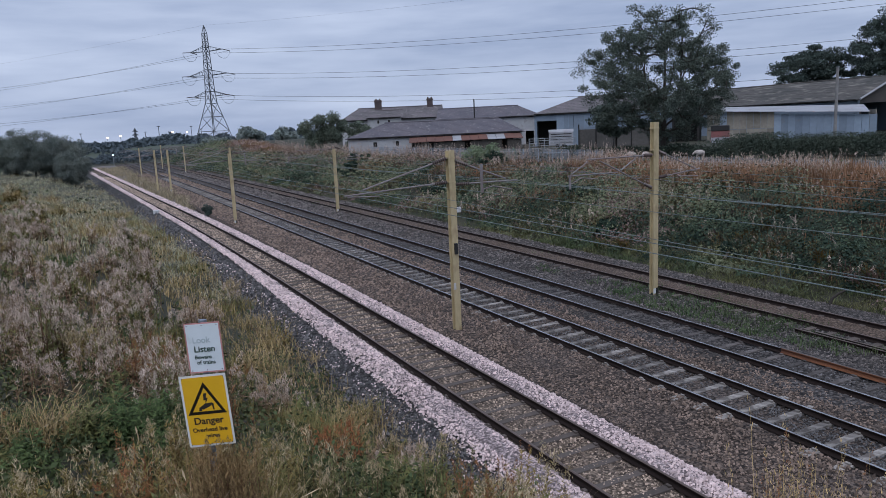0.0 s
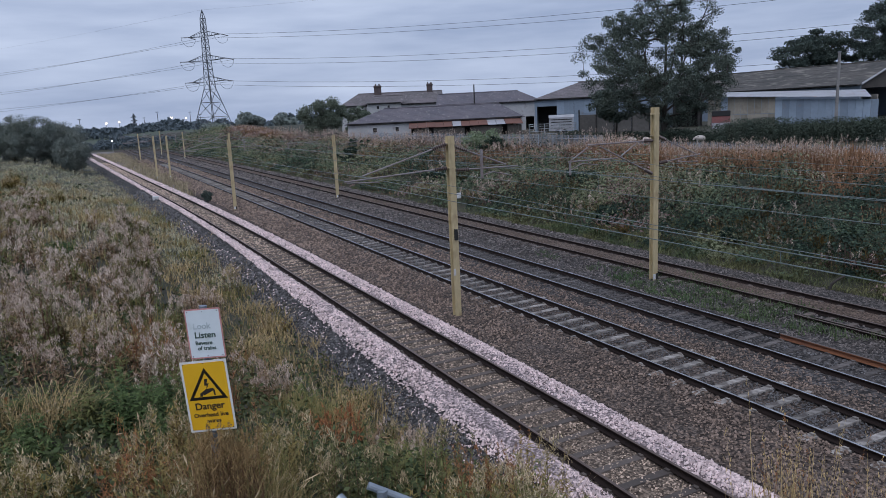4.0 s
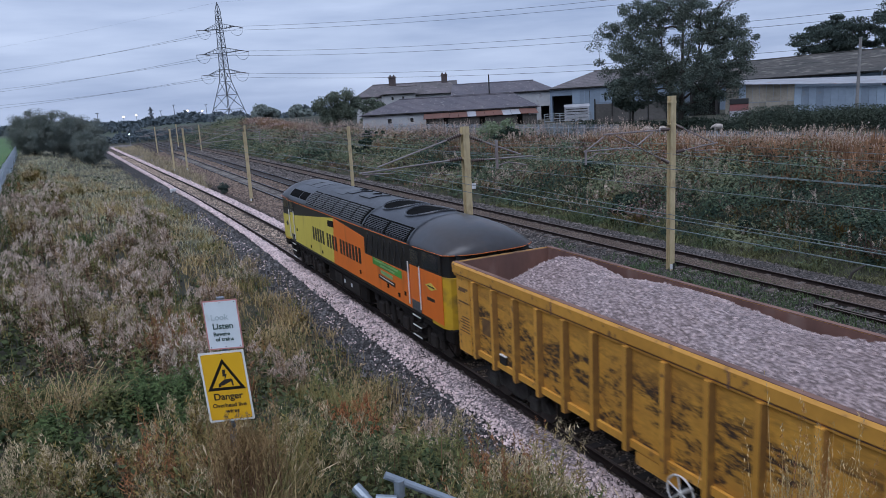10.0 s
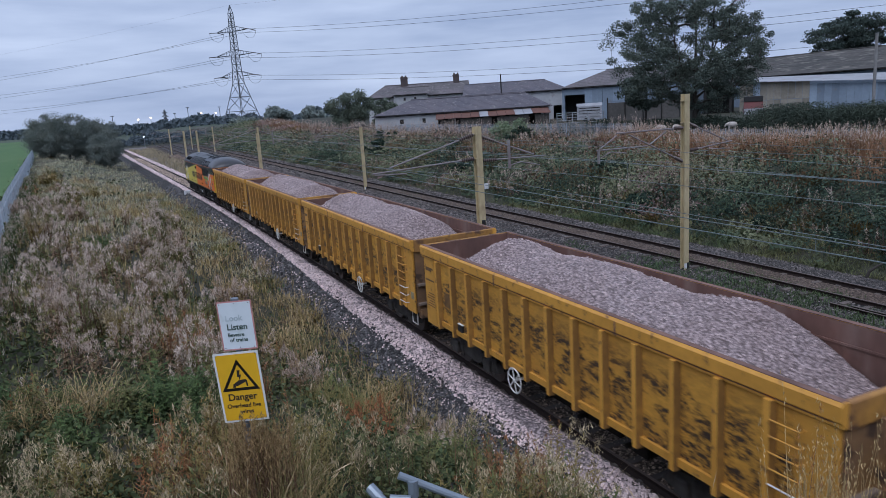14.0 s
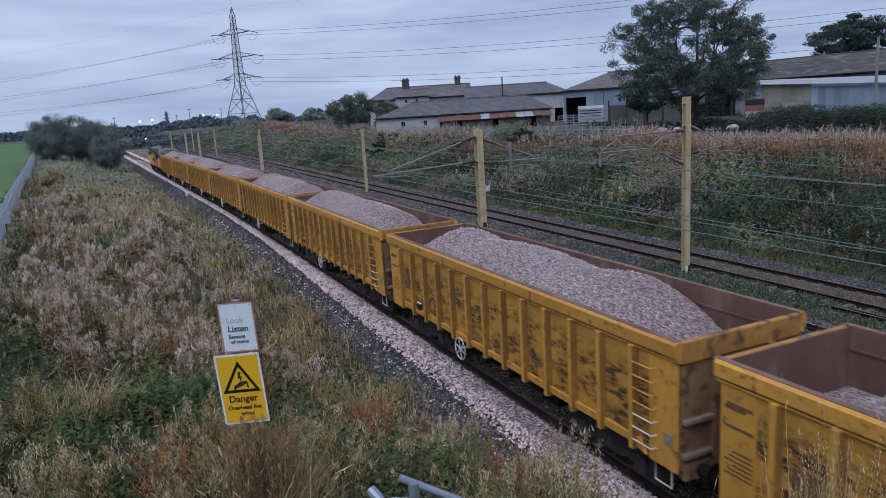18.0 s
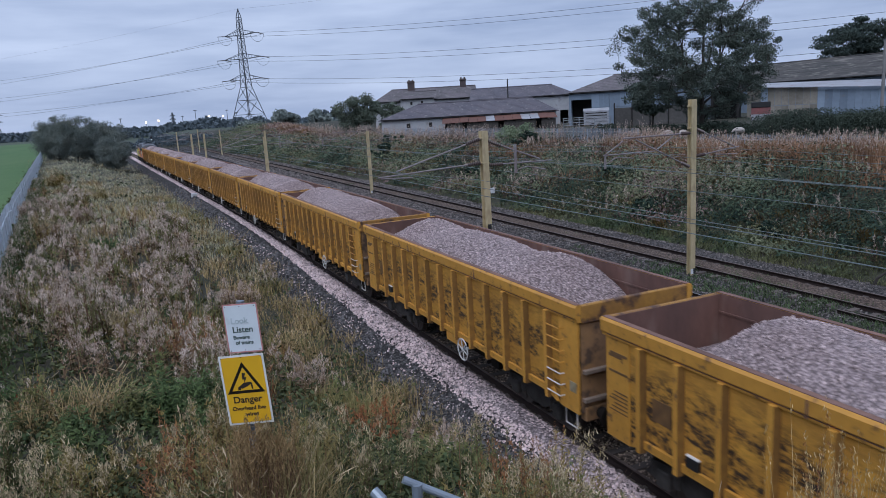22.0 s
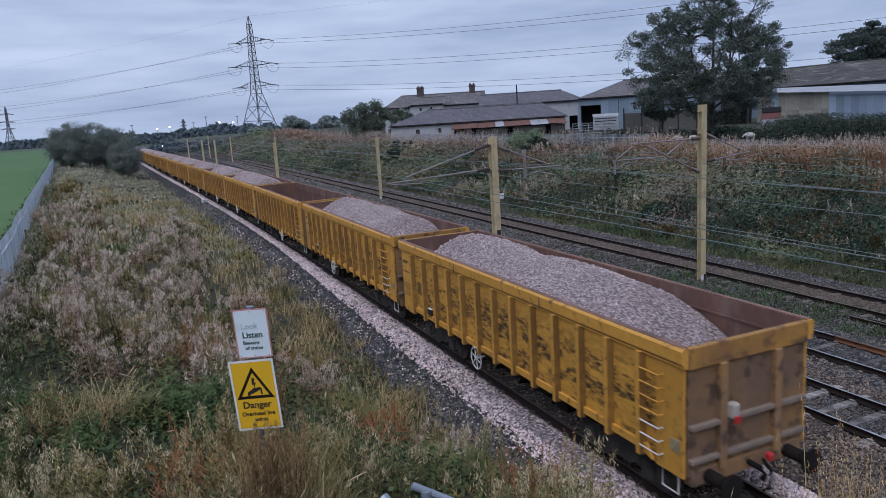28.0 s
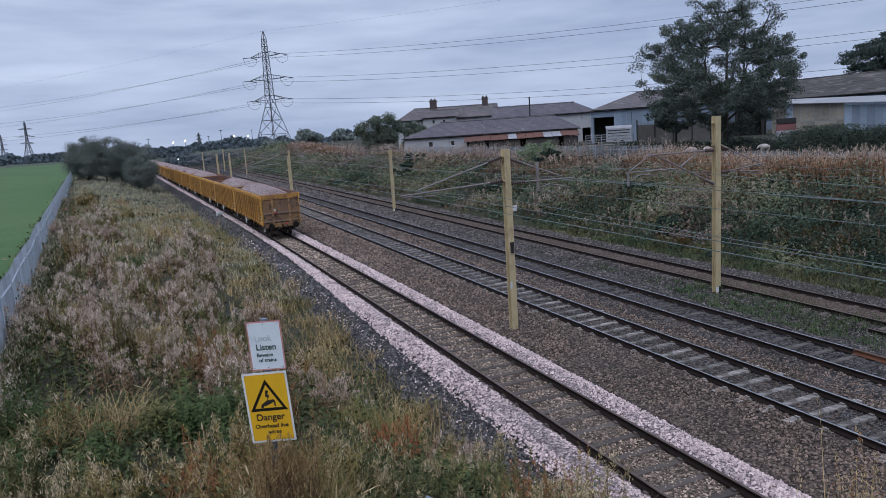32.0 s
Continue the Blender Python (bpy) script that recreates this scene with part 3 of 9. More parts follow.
def worn_mat(name, paint, paint2, grime, big, fine, cover, rough=0.6, band=None, own=True, stretch=(1, 1, 1)):
    """Paint worn off in broken scrapes: large patches, each torn up by fine noise. band: (axis, middle, reach) keeps the patches to one stretch."""
    m = mat(name, paint, rough, other=paint2, fine=9, coarse=1.4, mix=0.45, bump=0.15, rand=0.1, own=own, stretch=stretch)
    nt = m.node_tree
    n, l = nt.nodes.new, nt.links.new
    b = nt.nodes["Principled BSDF"]
    mp = nt.nodes["Mapping"]
    clean = b.inputs["Base Color"].links[0].from_socket

    def field(scale, detail, rough_, lo, hi, src):
        t, r = n("ShaderNodeTexNoise"), n("ShaderNodeMapRange")
        t.inputs["Scale"].default_value, t.inputs["Detail"].default_value, t.inputs["Roughness"].default_value = scale, detail, rough_
        l(src, t.inputs["Vector"])
        l(t.outputs["Fac"], r.inputs["Value"])
        r.inputs["From Min"].default_value, r.inputs["From Max"].default_value = lo, hi
        return r.outputs[0]

    def times(p, q):
        k = n("ShaderNodeMath")
        k.operation = "MULTIPLY"
        l(p, k.inputs[0])
        l(q, k.inputs[1])
        return k.outputs[0]

    mask = times(field(big, 5, 0.6, 0.52 - cover, 0.60 - cover, mp.outputs[0]), field(fine, 8, 0.75, 0.42, 0.56, mp.outputs[0]))
    if band:
        sep, tc = n("ShaderNodeSeparateXYZ"), n("ShaderNodeTexCoord")
        l(tc.outputs["Object"], sep.inputs[0])
        off, ab, r = n("ShaderNodeMath"), n("ShaderNodeMath"), n("ShaderNodeMapRange")
        off.operation, off.inputs[1].default_value, ab.operation = "SUBTRACT", band[1], "ABSOLUTE"
        l(sep.outputs["XYZ".index(band[0])], off.inputs[0])
        l(off.outputs[0], ab.inputs[0])
        l(ab.outputs[0], r.inputs["Value"])
        r.inputs["From Min"].default_value, r.inputs["From Max"].default_value = band[2] * 0.55, band[2]
        r.inputs["To Min"].default_value, r.inputs["To Max"].default_value = 1.0, 0.0
        mask = times(mask, r.outputs[0])
    mx = n("ShaderNodeMix")
    mx.data_type = "RGBA"
    mx.inputs["B"].default_value = (*grime, 1)
    l(mask, mx.inputs["Factor"])
    l(clean, mx.inputs["A"])
    l(mx.outputs["Result"], b.inputs["Base Color"])
    return m


M["panel"] = worn_mat("scraped_yellow_panel", (0.68, 0.34, 0.048), (0.54, 0.26, 0.042), (0.045, 0.026, 0.017), 1.5, 5.0, 0.10, 0.65, ("Z", 1.65, 1.2), stretch=(1, 0.75, 1.9))
M["panel"].node_tree.nodes["Mapping"].inputs["Rotation"].default_value = (0.32, 0, 0)
M["yellowpaint"] = mat("weathered_yellow_paint", (0.70, 0.345, 0.055), 0.55, other=(0.59, 0.285, 0.045), fine=6, coarse=0.6, mix=0.35, bump=0.08, dirt=(0.20, 0.10, 0.04), dirt_at=(0.60, 0.70), dirt_scale=6.0, rand=0.10, own=True)
M["end_rail"] = mat("rust_stained_end_rail", (0.47, 0.235, 0.042), 0.65, other=(0.30, 0.145, 0.045), fine=8, coarse=1.2, mix=0.5, bump=0.12, dirt=(0.10, 0.05, 0.03), dirt_at=(0.53, 0.66), dirt_scale=3.2, rand=0.12, own=True)
M["end_panel"] = mat("dusty_brown_yellow_end", (0.33, 0.175, 0.06), 0.75, other=(0.21, 0.125, 0.075), fine=6, coarse=0.8, mix=0.4, bump=0.15, dirt=(0.09, 0.055, 0.035), dirt_at=(0.54, 0.64), dirt_scale=3.0, rand=0.2, own=True)
M["rib_shade"] = mat("grimy_rib_flank", (0.34, 0.17, 0.032), 0.7, other=(0.17, 0.085, 0.028), fine=7, coarse=0.9, mix=0.5, bump=0.15, rand=0.2)
M["dusty_beam"] = mat("dust_covered_beam", (0.27, 0.20, 0.15), 0.9, fine=8, coarse=1.2, mix=0.4, bump=0.1)
M["inside"] = mat("rust_brown_interior", (0.185, 0.092, 0.068), 0.85, other=(0.125, 0.066, 0.052), fine=7, coarse=0.8, mix=0.4, bump=0.2, dirt=(0.25, 0.17, 0.14), dirt_at=(0.55, 0.8), dirt_scale=1.3, stretch=(1, 1.3, 0.5))
M["stencil"] = mat("faded_brown_stencil", (0.12, 0.065, 0.03), 0.7, other=(0.22, 0.115, 0.04), fine=16, coarse=4, mix=0.5, bump=0.02)
M["rim_rust"] = mat("worn_rim", (0.25, 0.135, 0.10), 0.85, other=(0.13, 0.07, 0.055), fine=7, coarse=0.8, mix=0.4, bump=0.2)
M["under"] = mat("grimy_underframe", (0.012, 0.010, 0.009), 0.9, spec=0.12, other=(0.02, 0.016, 0.013), fine=8, coarse=1.2, mix=0.5, bump=0.2)
M["bogie"] = mat("grimy_bogie_steel", (0.020, 0.017, 0.015), 0.85, 0.0, spec=0.2, other=(0.038, 0.031, 0.027), fine=9, coarse=1.5, mix=0.5, bump=0.2)
M["dusty_bogie"] = mat("dust_coated_bogie_steel", (0.072, 0.066, 0.06), 0.9, other=(0.035, 0.031, 0.028), fine=9, coarse=1.8, mix=0.5, bump=0.2, spec=0.2, rand=0.25)
M["cream"] = mat("dirty_cream_lamp_case", (0.46, 0.41, 0.34), 0.6, other=(0.34, 0.29, 0.24), fine=14, coarse=4, mix=0.3, bump=0.03)
M["dull_plate"] = mat("grimy_data_plate", (0.40, 0.34, 0.22), 0.6, other=(0.28, 0.22, 0.13), fine=14, coarse=4, mix=0.4, bump=0.03)
M["wheel"] = mat("worn_wheel_steel", (0.10, 0.085, 0.075), 0.6, 0.4, fine=10, coarse=2, mix=0.3, bump=0.05)
M["white"] = mat("white_paint", (0.72, 0.70, 0.67), 0.55, other=(0.62, 0.60, 0.56), fine=10, coarse=2, mix=0.2, bump=0.03)
M["red"] = mat("red_paint", (0.55, 0.03, 0.03), 0.5, fine=10, coarse=2, mix=0.2, bump=0.03)
M["load"] = stones_mat("quarried_pinkish_stone", (0.59, 0.475, 0.465), (0.24, 0.185, 0.18), 22, 0.9, (0.85, 0.8, 0.78))
M["load_stone"] = mat("loose_pinkish_stone", (0.54, 0.425, 0.405), 0.95, other=(0.41, 0.32, 0.305), fine=20, coarse=1, mix=0.2, bump=0.2, island=0.35, spec=0.2)
M["loco_yellow"] = mat("loco_lime_yellow", (0.72, 0.585, 0.095), 0.42, other=(0.67, 0.54, 0.09), fine=4, coarse=0.5, mix=0.12, bump=0.02, dirt=(0.36, 0.27, 0.07), dirt_at=(0.58, 0.85), dirt_scale=1.3, stretch=(1, 1.6, 0.5))
M["loco_orange"] = mat("loco_orange", (0.82, 0.185, 0.022), 0.42, other=(0.77, 0.17, 0.022), fine=4, coarse=0.5, mix=0.12, bump=0.02, dirt=(0.46, 0.115, 0.025), dirt_at=(0.56, 0.85), dirt_scale=1.3, stretch=(1, 1.6, 0.5))
M["loco_black"] = mat("loco_black", (0.012, 0.012, 0.013), 0.38, other=(0.02, 0.019, 0.018), fine=4, coarse=0.5, mix=0.2, bump=0.02)
M["loco_roof"] = mat("sooty_grey_roof", (0.05, 0.055, 0.065), 0.34, other=(0.03, 0.031, 0.034), fine=7, coarse=0.6, mix=0.6, bump=0.06, dirt=(0.009, 0.008, 0.008), dirt_at=(0.50, 0.60), dirt_scale=0.75, stretch=(1.6, 0.7, 1))
M["roof_soot"] = worn_mat("soot_stained_roof", (0.048, 0.053, 0.064), (0.028, 0.031, 0.038), (0.006, 0.006, 0.006), 0.9, 3.0, 0.22, 0.36, ("Y", 0.9, 4.2), False, (1.3, 0.6, 1))
M["loco_dome"] = mat("dusty_cab_roof", (0.038, 0.042, 0.05), 0.32, other=(0.05, 0.042, 0.038), fine=6, coarse=0.8, mix=0.45, bump=0.05, dirt=(0.11, 0.068, 0.05), dirt_at=(0.54, 0.75), dirt_scale=0.7)
M["slat"] = mat("grey_louvre_slat", (0.10, 0.10, 0.10), 0.55, other=(0.065, 0.066, 0.067), fine=6, coarse=1, mix=0.3, bump=0.03)
M["grille"] = mat("matt_black_grille", (0.008, 0.008, 0.008), 0.95, spec=0.05, fine=10, coarse=2, mix=0.2, bump=0)
M["loco_end"] = mat("warning_yellow_end", (0.66, 0.40, 0.02), 0.5, other=(0.55, 0.32, 0.025), fine=5, coarse=0.8, mix=0.25, bump=0.03, dirt=(0.12, 0.07, 0.04), dirt_at=(0.55, 0.75), dirt_scale=1.2)
M["green"] = mat("green_band", (0.09, 0.33, 0.05), 0.45, fine=5, coarse=1, mix=0.05, bump=0)
M["palegreen"] = mat("pale_green_band", (0.30, 0.52, 0.20), 0.45, fine=5, coarse=1, mix=0.05, bump=0)


def glass(name, tint):
    m = bpy.data.materials.new(name)
    m.use_nodes = True
    b = m.node_tree.nodes["Principled BSDF"]
    b.inputs["Base Color"].default_value = (*tint, 1)
    b.inputs["Roughness"].default_value, b.inputs["IOR"].default_value = 0.06, 1.5
    b.inputs["Transmission Weight"].default_value = 0.55
    return m


M["glass"] = glass("dark_window_glass", (0.05, 0.06, 0.065))


def disc(bm, x0, x1, y, z, r, seg=20, hole=0.0):
    tube(bm, ((x0, y, z), (x1, y, z)), r, seg)
    return bm


def shared(bm, name, material):
    me = bpy.data.meshes.new(name)
    bm.to_mesh(me)
    bm.free()
    me.materials.append(material)
    return me


def wheelset_mesh(r):
    bm = bmesh.new()
    for s in (-1, 1):
        disc(bm, s * 0.69, s * 0.82, 0, 0, r, 24)
        disc(bm, s * 0.66, s * 0.69, 0, 0, r + 0.03, 24)
        disc(bm, s * 0.82, s * 0.86, 0, 0, r * 0.35, 12)
        for i in range(3):
            a = i * 2 * math.pi / 3
            box(bm, s * 0.815, s * 0.835, -0.03, 0.03, r * 0.45, r * 0.8, turn=Matrix.Rotation(a, 3, "X"))
    disc(bm, -0.7, 0.7, 0, 0, 0.08, 10)
    return shared(bm, "wheelset", M["wheel"])


WHEEL_R = 0.46
WHEELSET = wheelset_mesh(WHEEL_R)
BIG_R = 0.57
BIG_WHEELSET = wheelset_mesh(BIG_R)
AXLES = []


def bogie_frame_mesh():
    bm = bmesh.new()
    for s in (-1, 1):
        x0, x1 = sorted((s * 0.92, s * 1.06))
        prism(bm, [(-1.45, 0.42), (-1.2, 0.72), (-0.5, 0.78), (-0.3, 0.92), (0.3, 0.92), (0.5, 0.78), (1.2, 0.72), (1.45, 0.42), (1.15, 0.36), (0.55, 0.50), (0.3, 0.36), (-0.3, 0.36), (-0.55, 0.50), (-1.15, 0.36)], "x", x0, x1)
        for y in (-0.9, 0.9):
            box(bm, min(s * 1.0, s * 1.16), max(s * 1.0, s * 1.16), y - 0.16, y + 0.16, 0.33, 0.66, 0.03)
            for dy in (-0.3, 0.3):
                tube(bm, ((s * 1.02, y + dy, 0.44), (s * 1.02, y + dy, 0.74)), 0.085, 8)
    box(bm, -1.0, 1.0, -0.3, 0.3, 0.55, 0.95)
    return shared(bm, "bogie_frame", M["dusty_bogie"])


def buffer_mesh():
    bm = bmesh.new()
    tube(bm, ((0, 0, 0), (0, -0.38, 0)), 0.115, 14)
    tube(bm, ((0, -0.38, 0), (0, -0.52, 0)), 0.085, 12)
    tube(bm, ((0, -0.52, 0), (0, -0.56, 0)), 0.23, 18)
    return shared(bm, "buffer", M["under"])


def heap_meshes(seed):
    """A heap of crushed stone: its body, and loose stones on its skin."""
    rnd = random.Random(seed)
    sx, sy = rnd.uniform(-0.05, 0.12), rnd.uniform(-0.3, 0.3)
    nx, ny = 16, 70
    X0, Y0 = 1.29, 6.35
    def height(x, y):
        edge = smooth(Y0 - (0.9 if y < 0 else 0.3), Y0 - (3.4 if y < 0 else 2.4), abs(y + sy))
        crown = (0.44 + 0.08 * smooth(-4, 4, y)) * (1 - (abs(x - sx) / 1.30) ** 1.7)
        wave = 0.10 * noise.noise(Vector((x * 0.9, y * 0.55, seed * 7))) + 0.07 * math.sin(y * 1.5 + seed)
        return 2.25 + (0.80 + max(crown, -0.05) + wave) * edge ** 0.8 + 0.035 * noise.noise(Vector((x * 6, y * 6, seed)))
    verts = [(-X0 + 2 * X0 * i / nx, -Y0 + 2 * Y0 * j / ny, 0) for j in range(ny + 1) for i in range(nx + 1)]
    verts = [(x, y, height(x, y)) for x, y, _ in verts]
    w = nx + 1
    faces = [(j * w + i, j * w + i + 1, (j + 1) * w + i + 1, (j + 1) * w + i) for j in range(ny) for i in range(nx)]
    body = raw("ballast_load", verts, faces, (M["load"],), None, True)
    rg = np.random.default_rng(seed)
    n = 3600
    px, py = rg.uniform(-1.2, 1.2, n), rg.uniform(-5.9, 5.9, n)
    pos = np.array([(a, b, height(a, b)) for a, b in zip(px, py)])
    loose = stone_cloud("loose_stone", pos, rg.uniform(0.016, 0.034, n), M["load_stone"], rg)
    return body, loose


def stone_cloud(name, pos, size, material, rg):
    """Many small angular stones in one mesh."""
    base = np.array([(1, 0, 0), (-1, 0, 0), (0, 1, 0), (0, -1, 0), (0, 0, 0.8), (0, 0, -0.8)], float)
    tri = np.array([(0, 2, 4), (2, 1, 4), (1, 3, 4), (3, 0, 4), (2, 0, 5), (1, 2, 5), (3, 1, 5), (0, 3, 5)])
    n = len(pos)
    v = base[None] * rg.uniform(0.65, 1.35, (n, 6, 1)) * size[:, None, None] * rg.uniform(0.7, 1.3, (n, 1, 3))
    ang = rg.uniform(0, 2 * np.pi, (n, 3))
    for a, b, k in ((0, 1, 0), (1, 2, 1), (0, 2, 2)):
        c, s = np.cos(ang[:, k])[:, None], np.sin(ang[:, k])[:, None]
        va, vb = v[..., a].copy(), v[..., b].copy()
        v[..., a], v[..., b] = va * c - vb * s, va * s + vb * c
    # the underside of each stone is buried: its three lowest faces are left off
    order = np.argsort(-v[:, tri, 2].sum(2), axis=1)[:, :5]
    v += pos[:, None]
    f = (tri[order] + (np.arange(n) * 6)[:, None, None]).reshape(-1, 3)
    return raw(name, v.reshape(-1, 3), f, (material,))


def build_wagon_kit():
    kit = {}
    L, W = 6.47, 1.36
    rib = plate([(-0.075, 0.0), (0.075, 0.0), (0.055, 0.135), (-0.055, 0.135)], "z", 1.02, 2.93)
    # flank faces get a darker yellow-brown: shade painted into the colour
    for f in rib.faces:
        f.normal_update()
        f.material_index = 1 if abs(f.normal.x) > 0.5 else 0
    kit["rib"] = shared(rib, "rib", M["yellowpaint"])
    kit["rib"].materials.append(M["rib_shade"])
    kit["side"] = shared(plate([(-L, 0.96), (-5.75, 0.96), (-5.45, 1.12), (5.45, 1.12), (5.75, 0.96), (L, 0.96), (L, 2.95), (-L, 2.95)], "x", -0.02, 0.02), "side_panel", M["panel"])
    kit["sill"] = shared(plate([(-5.75, 1.0), (-5.6, 1.24), (5.6, 1.24), (5.75, 1.0), (5.45, 1.1), (-5.45, 1.1)], "x", -0.05, 0.05), "sill", M["yellowpaint"])
    bm = plate([(-0.05, 2.90), (0.03, 2.90), (0.04, 2.91), (0.042, 2.965), (0.066, 2.975), (0.078, 2.995), (0.086, 3.20), (0.05, 3.25), (-0.05, 3.25)], "y", -L - 0.06, L + 0.06)
    kit["rim"] = shared(bm, "top_rail", M["yellowpaint"])
    kit["rimcap"] = shared(boxes((-0.06, 0.05, -L - 0.03, L + 0.03, 3.25, 3.262)), "top_rail_wear", M["rim_rust"])
    kit["joint"] = shared(boxes((-0.008, 0.004, -0.016, 0.016, 2.94, 3.20)), "joint_strap", M["rim_rust"])
    kit["corner"] = shared(boxes((-0.03, 0.03, -0.33, 0.33, 0.95, 2.93), bevel=0.01), "corner_plate", M["yellowpaint"])
    kit["end"] = shared(boxes((-1.32, 1.32, -0.02, 0.02, 0.98, 2.95)), "end_wall", M["end_panel"])
    kit["endrim"] = shared(boxes((-1.34, 1.34, -0.05, 0.05, 2.86, 3.245), bevel=0.02), "end_rail", M["end_rail"])
    kit["endpost"] = shared(boxes((-0.075, 0.075, -0.07, 0.07, 1.0, 2.88), bevel=0.01), "end_post", M["end_panel"])
    kit["endbeam"] = shared(boxes((-1.3, 1.3, -0.06, 0.06, -0.04, 0.04), bevel=0.008), "end_beam", M["dusty_beam"])
    kit["headstock"] = shared(boxes((-1.25, 1.25, -0.1, 0.1, 0.78, 1.08), bevel=0.02), "headstock", M["end_panel"])
    inner = bmesh.new()
    box(inner, -1.33, 1.33, -6.43, 6.43, 1.2, 1.26)
    for s in (-1, 1):
        box(inner, min(s * 1.325, s * 1.338), max(s * 1.325, s * 1.338), -6.43, 6.43, 1.26, 3.24)
        box(inner, -1.32, 1.32, min(s * 6.42, s * 6.435), max(s * 6.42, s * 6.435), 1.26, 3.23)
        for i in range(13):
            y = 5.46 - 0.91 * i
            box(inner, min(s * 1.31, s * 1.325), max(s * 1.31, s * 1.325), y - 0.02, y + 0.02, 1.26, 2.9)
        box(inner, min(s * 1.30, s * 1.325), max(s * 1.30, s * 1.325), -6.4, 6.4, 2.86, 2.90)
    kit["inner"] = shared(inner, "interior", M["inside"])
    under = boxes((-0.45, 0.45, -6.2, 6.2, 0.82, 1.0), (-1.1, 1.1, -2.6, -2.2, 0.6, 1.0), (-1.1, 1.1, 2.2, 2.6, 0.6, 1.0), (-0.9, 0.9, -1.6, 1.3, 0.55, 0.95), (-1.22, -1.1, -1.9, 1.5, 0.9, 1.05), (1.1, 1.22, -1.9, 1.5, 0.9, 1.05))
    for y in (-2.0, -0.5, 0.7, 1.8):
        tube(under, ((-1.1, y, 0.62), (1.1, y, 0.62)), 0.05, 8)
    kit["under"] = shared(under, "underframe", M["under"])
    kit["drop"] = shared(boxes((-0.04, 0.04, -0.5, 0.5, 0.82, 1.06), bevel=0.01), "sill_drop_plate", M["yellowpaint"])
    kit["bogie"] = bogie_frame_mesh()
    kit["buffer"] = buffer_mesh()
    bm = bmesh.new()
    pts = [(0, 0.29 * math.cos(a), 0.29 * math.sin(a)) for a in [i * 2 * math.pi / 28 for i in range(29)]]
    tube(bm, pts, 0.018, 6)
    for i in range(3):
        a = i * math.pi / 3 + 0.3
        tube(bm, ((0, 0.29 * math.cos(a), 0.29 * math.sin(a)), (0, -0.29 * math.cos(a), -0.29 * math.sin(a))), 0.014, 6)
    tube(bm, ((0.25, 0, 0), (-0.03, 0, 0)), 0.035, 8)
    kit["handwheel"] = shared(bm, "handwheel", M["white"])
    kit["rung"] = shared(tubes([[(0.0, -0.24, 0), (-0.11, -0.24, 0), (-0.11, 0.24, 0), (0.0, 0.24, 0)]], 0.014), "ladder_rung", M["white"])
    kit["rungdark"] = shared(tubes([[(0.0, -0.24, 0), (-0.11, -0.24, 0), (-0.11, 0.24, 0), (0.0, 0.24, 0)]], 0.014), "ladder_rung", M["yellowpaint"])
    step = tubes([[(0, -0.2, 0.3), (0, -0.2, -0.1), (0, 0.2, -0.1), (0, 0.2, 0.3)]], 0.02)
    kit["step"] = shared(step, "footstep", M["white"])
    kit["emblem"] = shared(boxes((-0.004, 0.004, -0.25, 0.22, 2.588, 2.642), (-0.004, 0.004, -0.12, 0.26, 2.538, 2.592)), "emblem", M["stencil"])
    kit["numbering"] = shared(boxes((-0.004, 0.004, -0.26, 0.26, 2.248, 2.292)), "numbering", M["stencil"])
    bm = bmesh.new()
    for i in range(6):
        box(bm, -0.004, 0.004, -0.26, 0.25 - 0.07 * (i % 3), 1.50 + 0.075 * i, 1.525 + 0.075 * i)
    kit["lettering"] = shared(bm, "lettering", M["stencil"])
    kit["panelplate"] = shared(boxes((-0.006, 0.006, -0.23, 0.23, -0.2, 0.2)), "number_panel", M["stencil"])
    kit["seam"] = shared(boxes((-0.006, 0.006, -6.4, 6.4, -0.006, 0.006)), "rail_seam", M["rim_rust"])
    kit["valve"] = shared(boxes((-0.035, 0.035, -0.14, 0.14, -0.17, 0.13), bevel=0.012), "discharge_box", M["black"])
    kit["valvelid"] = shared(boxes((-0.038, 0.038, -0.143, 0.143, 0.131, 0.15), bevel=0.006), "box_lid", M["white"])
    kit["dataplate"] = shared(boxes((-0.006, 0.006, -0.11, 0.11, -0.11, 0.11), bevel=0.003), "data_plate", M["dull_plate"])
    hook = bmesh.new()
    tube(hook, ((0, 0.1, 0.95), (0, -0.3, 0.93), (0, -0.38, 0.85), (0, -0.33, 0.76)), 0.05, 8)
    tube(hook, ((0.35, 0.0, 0.9), (0.35, -0.2, 0.75), (0.3, -0.22, 0.45), (0.2, -0.15, 0.4)), 0.03, 6)
    kit["coupling"] = shared(hook, "coupling", M["under"])
    return kit


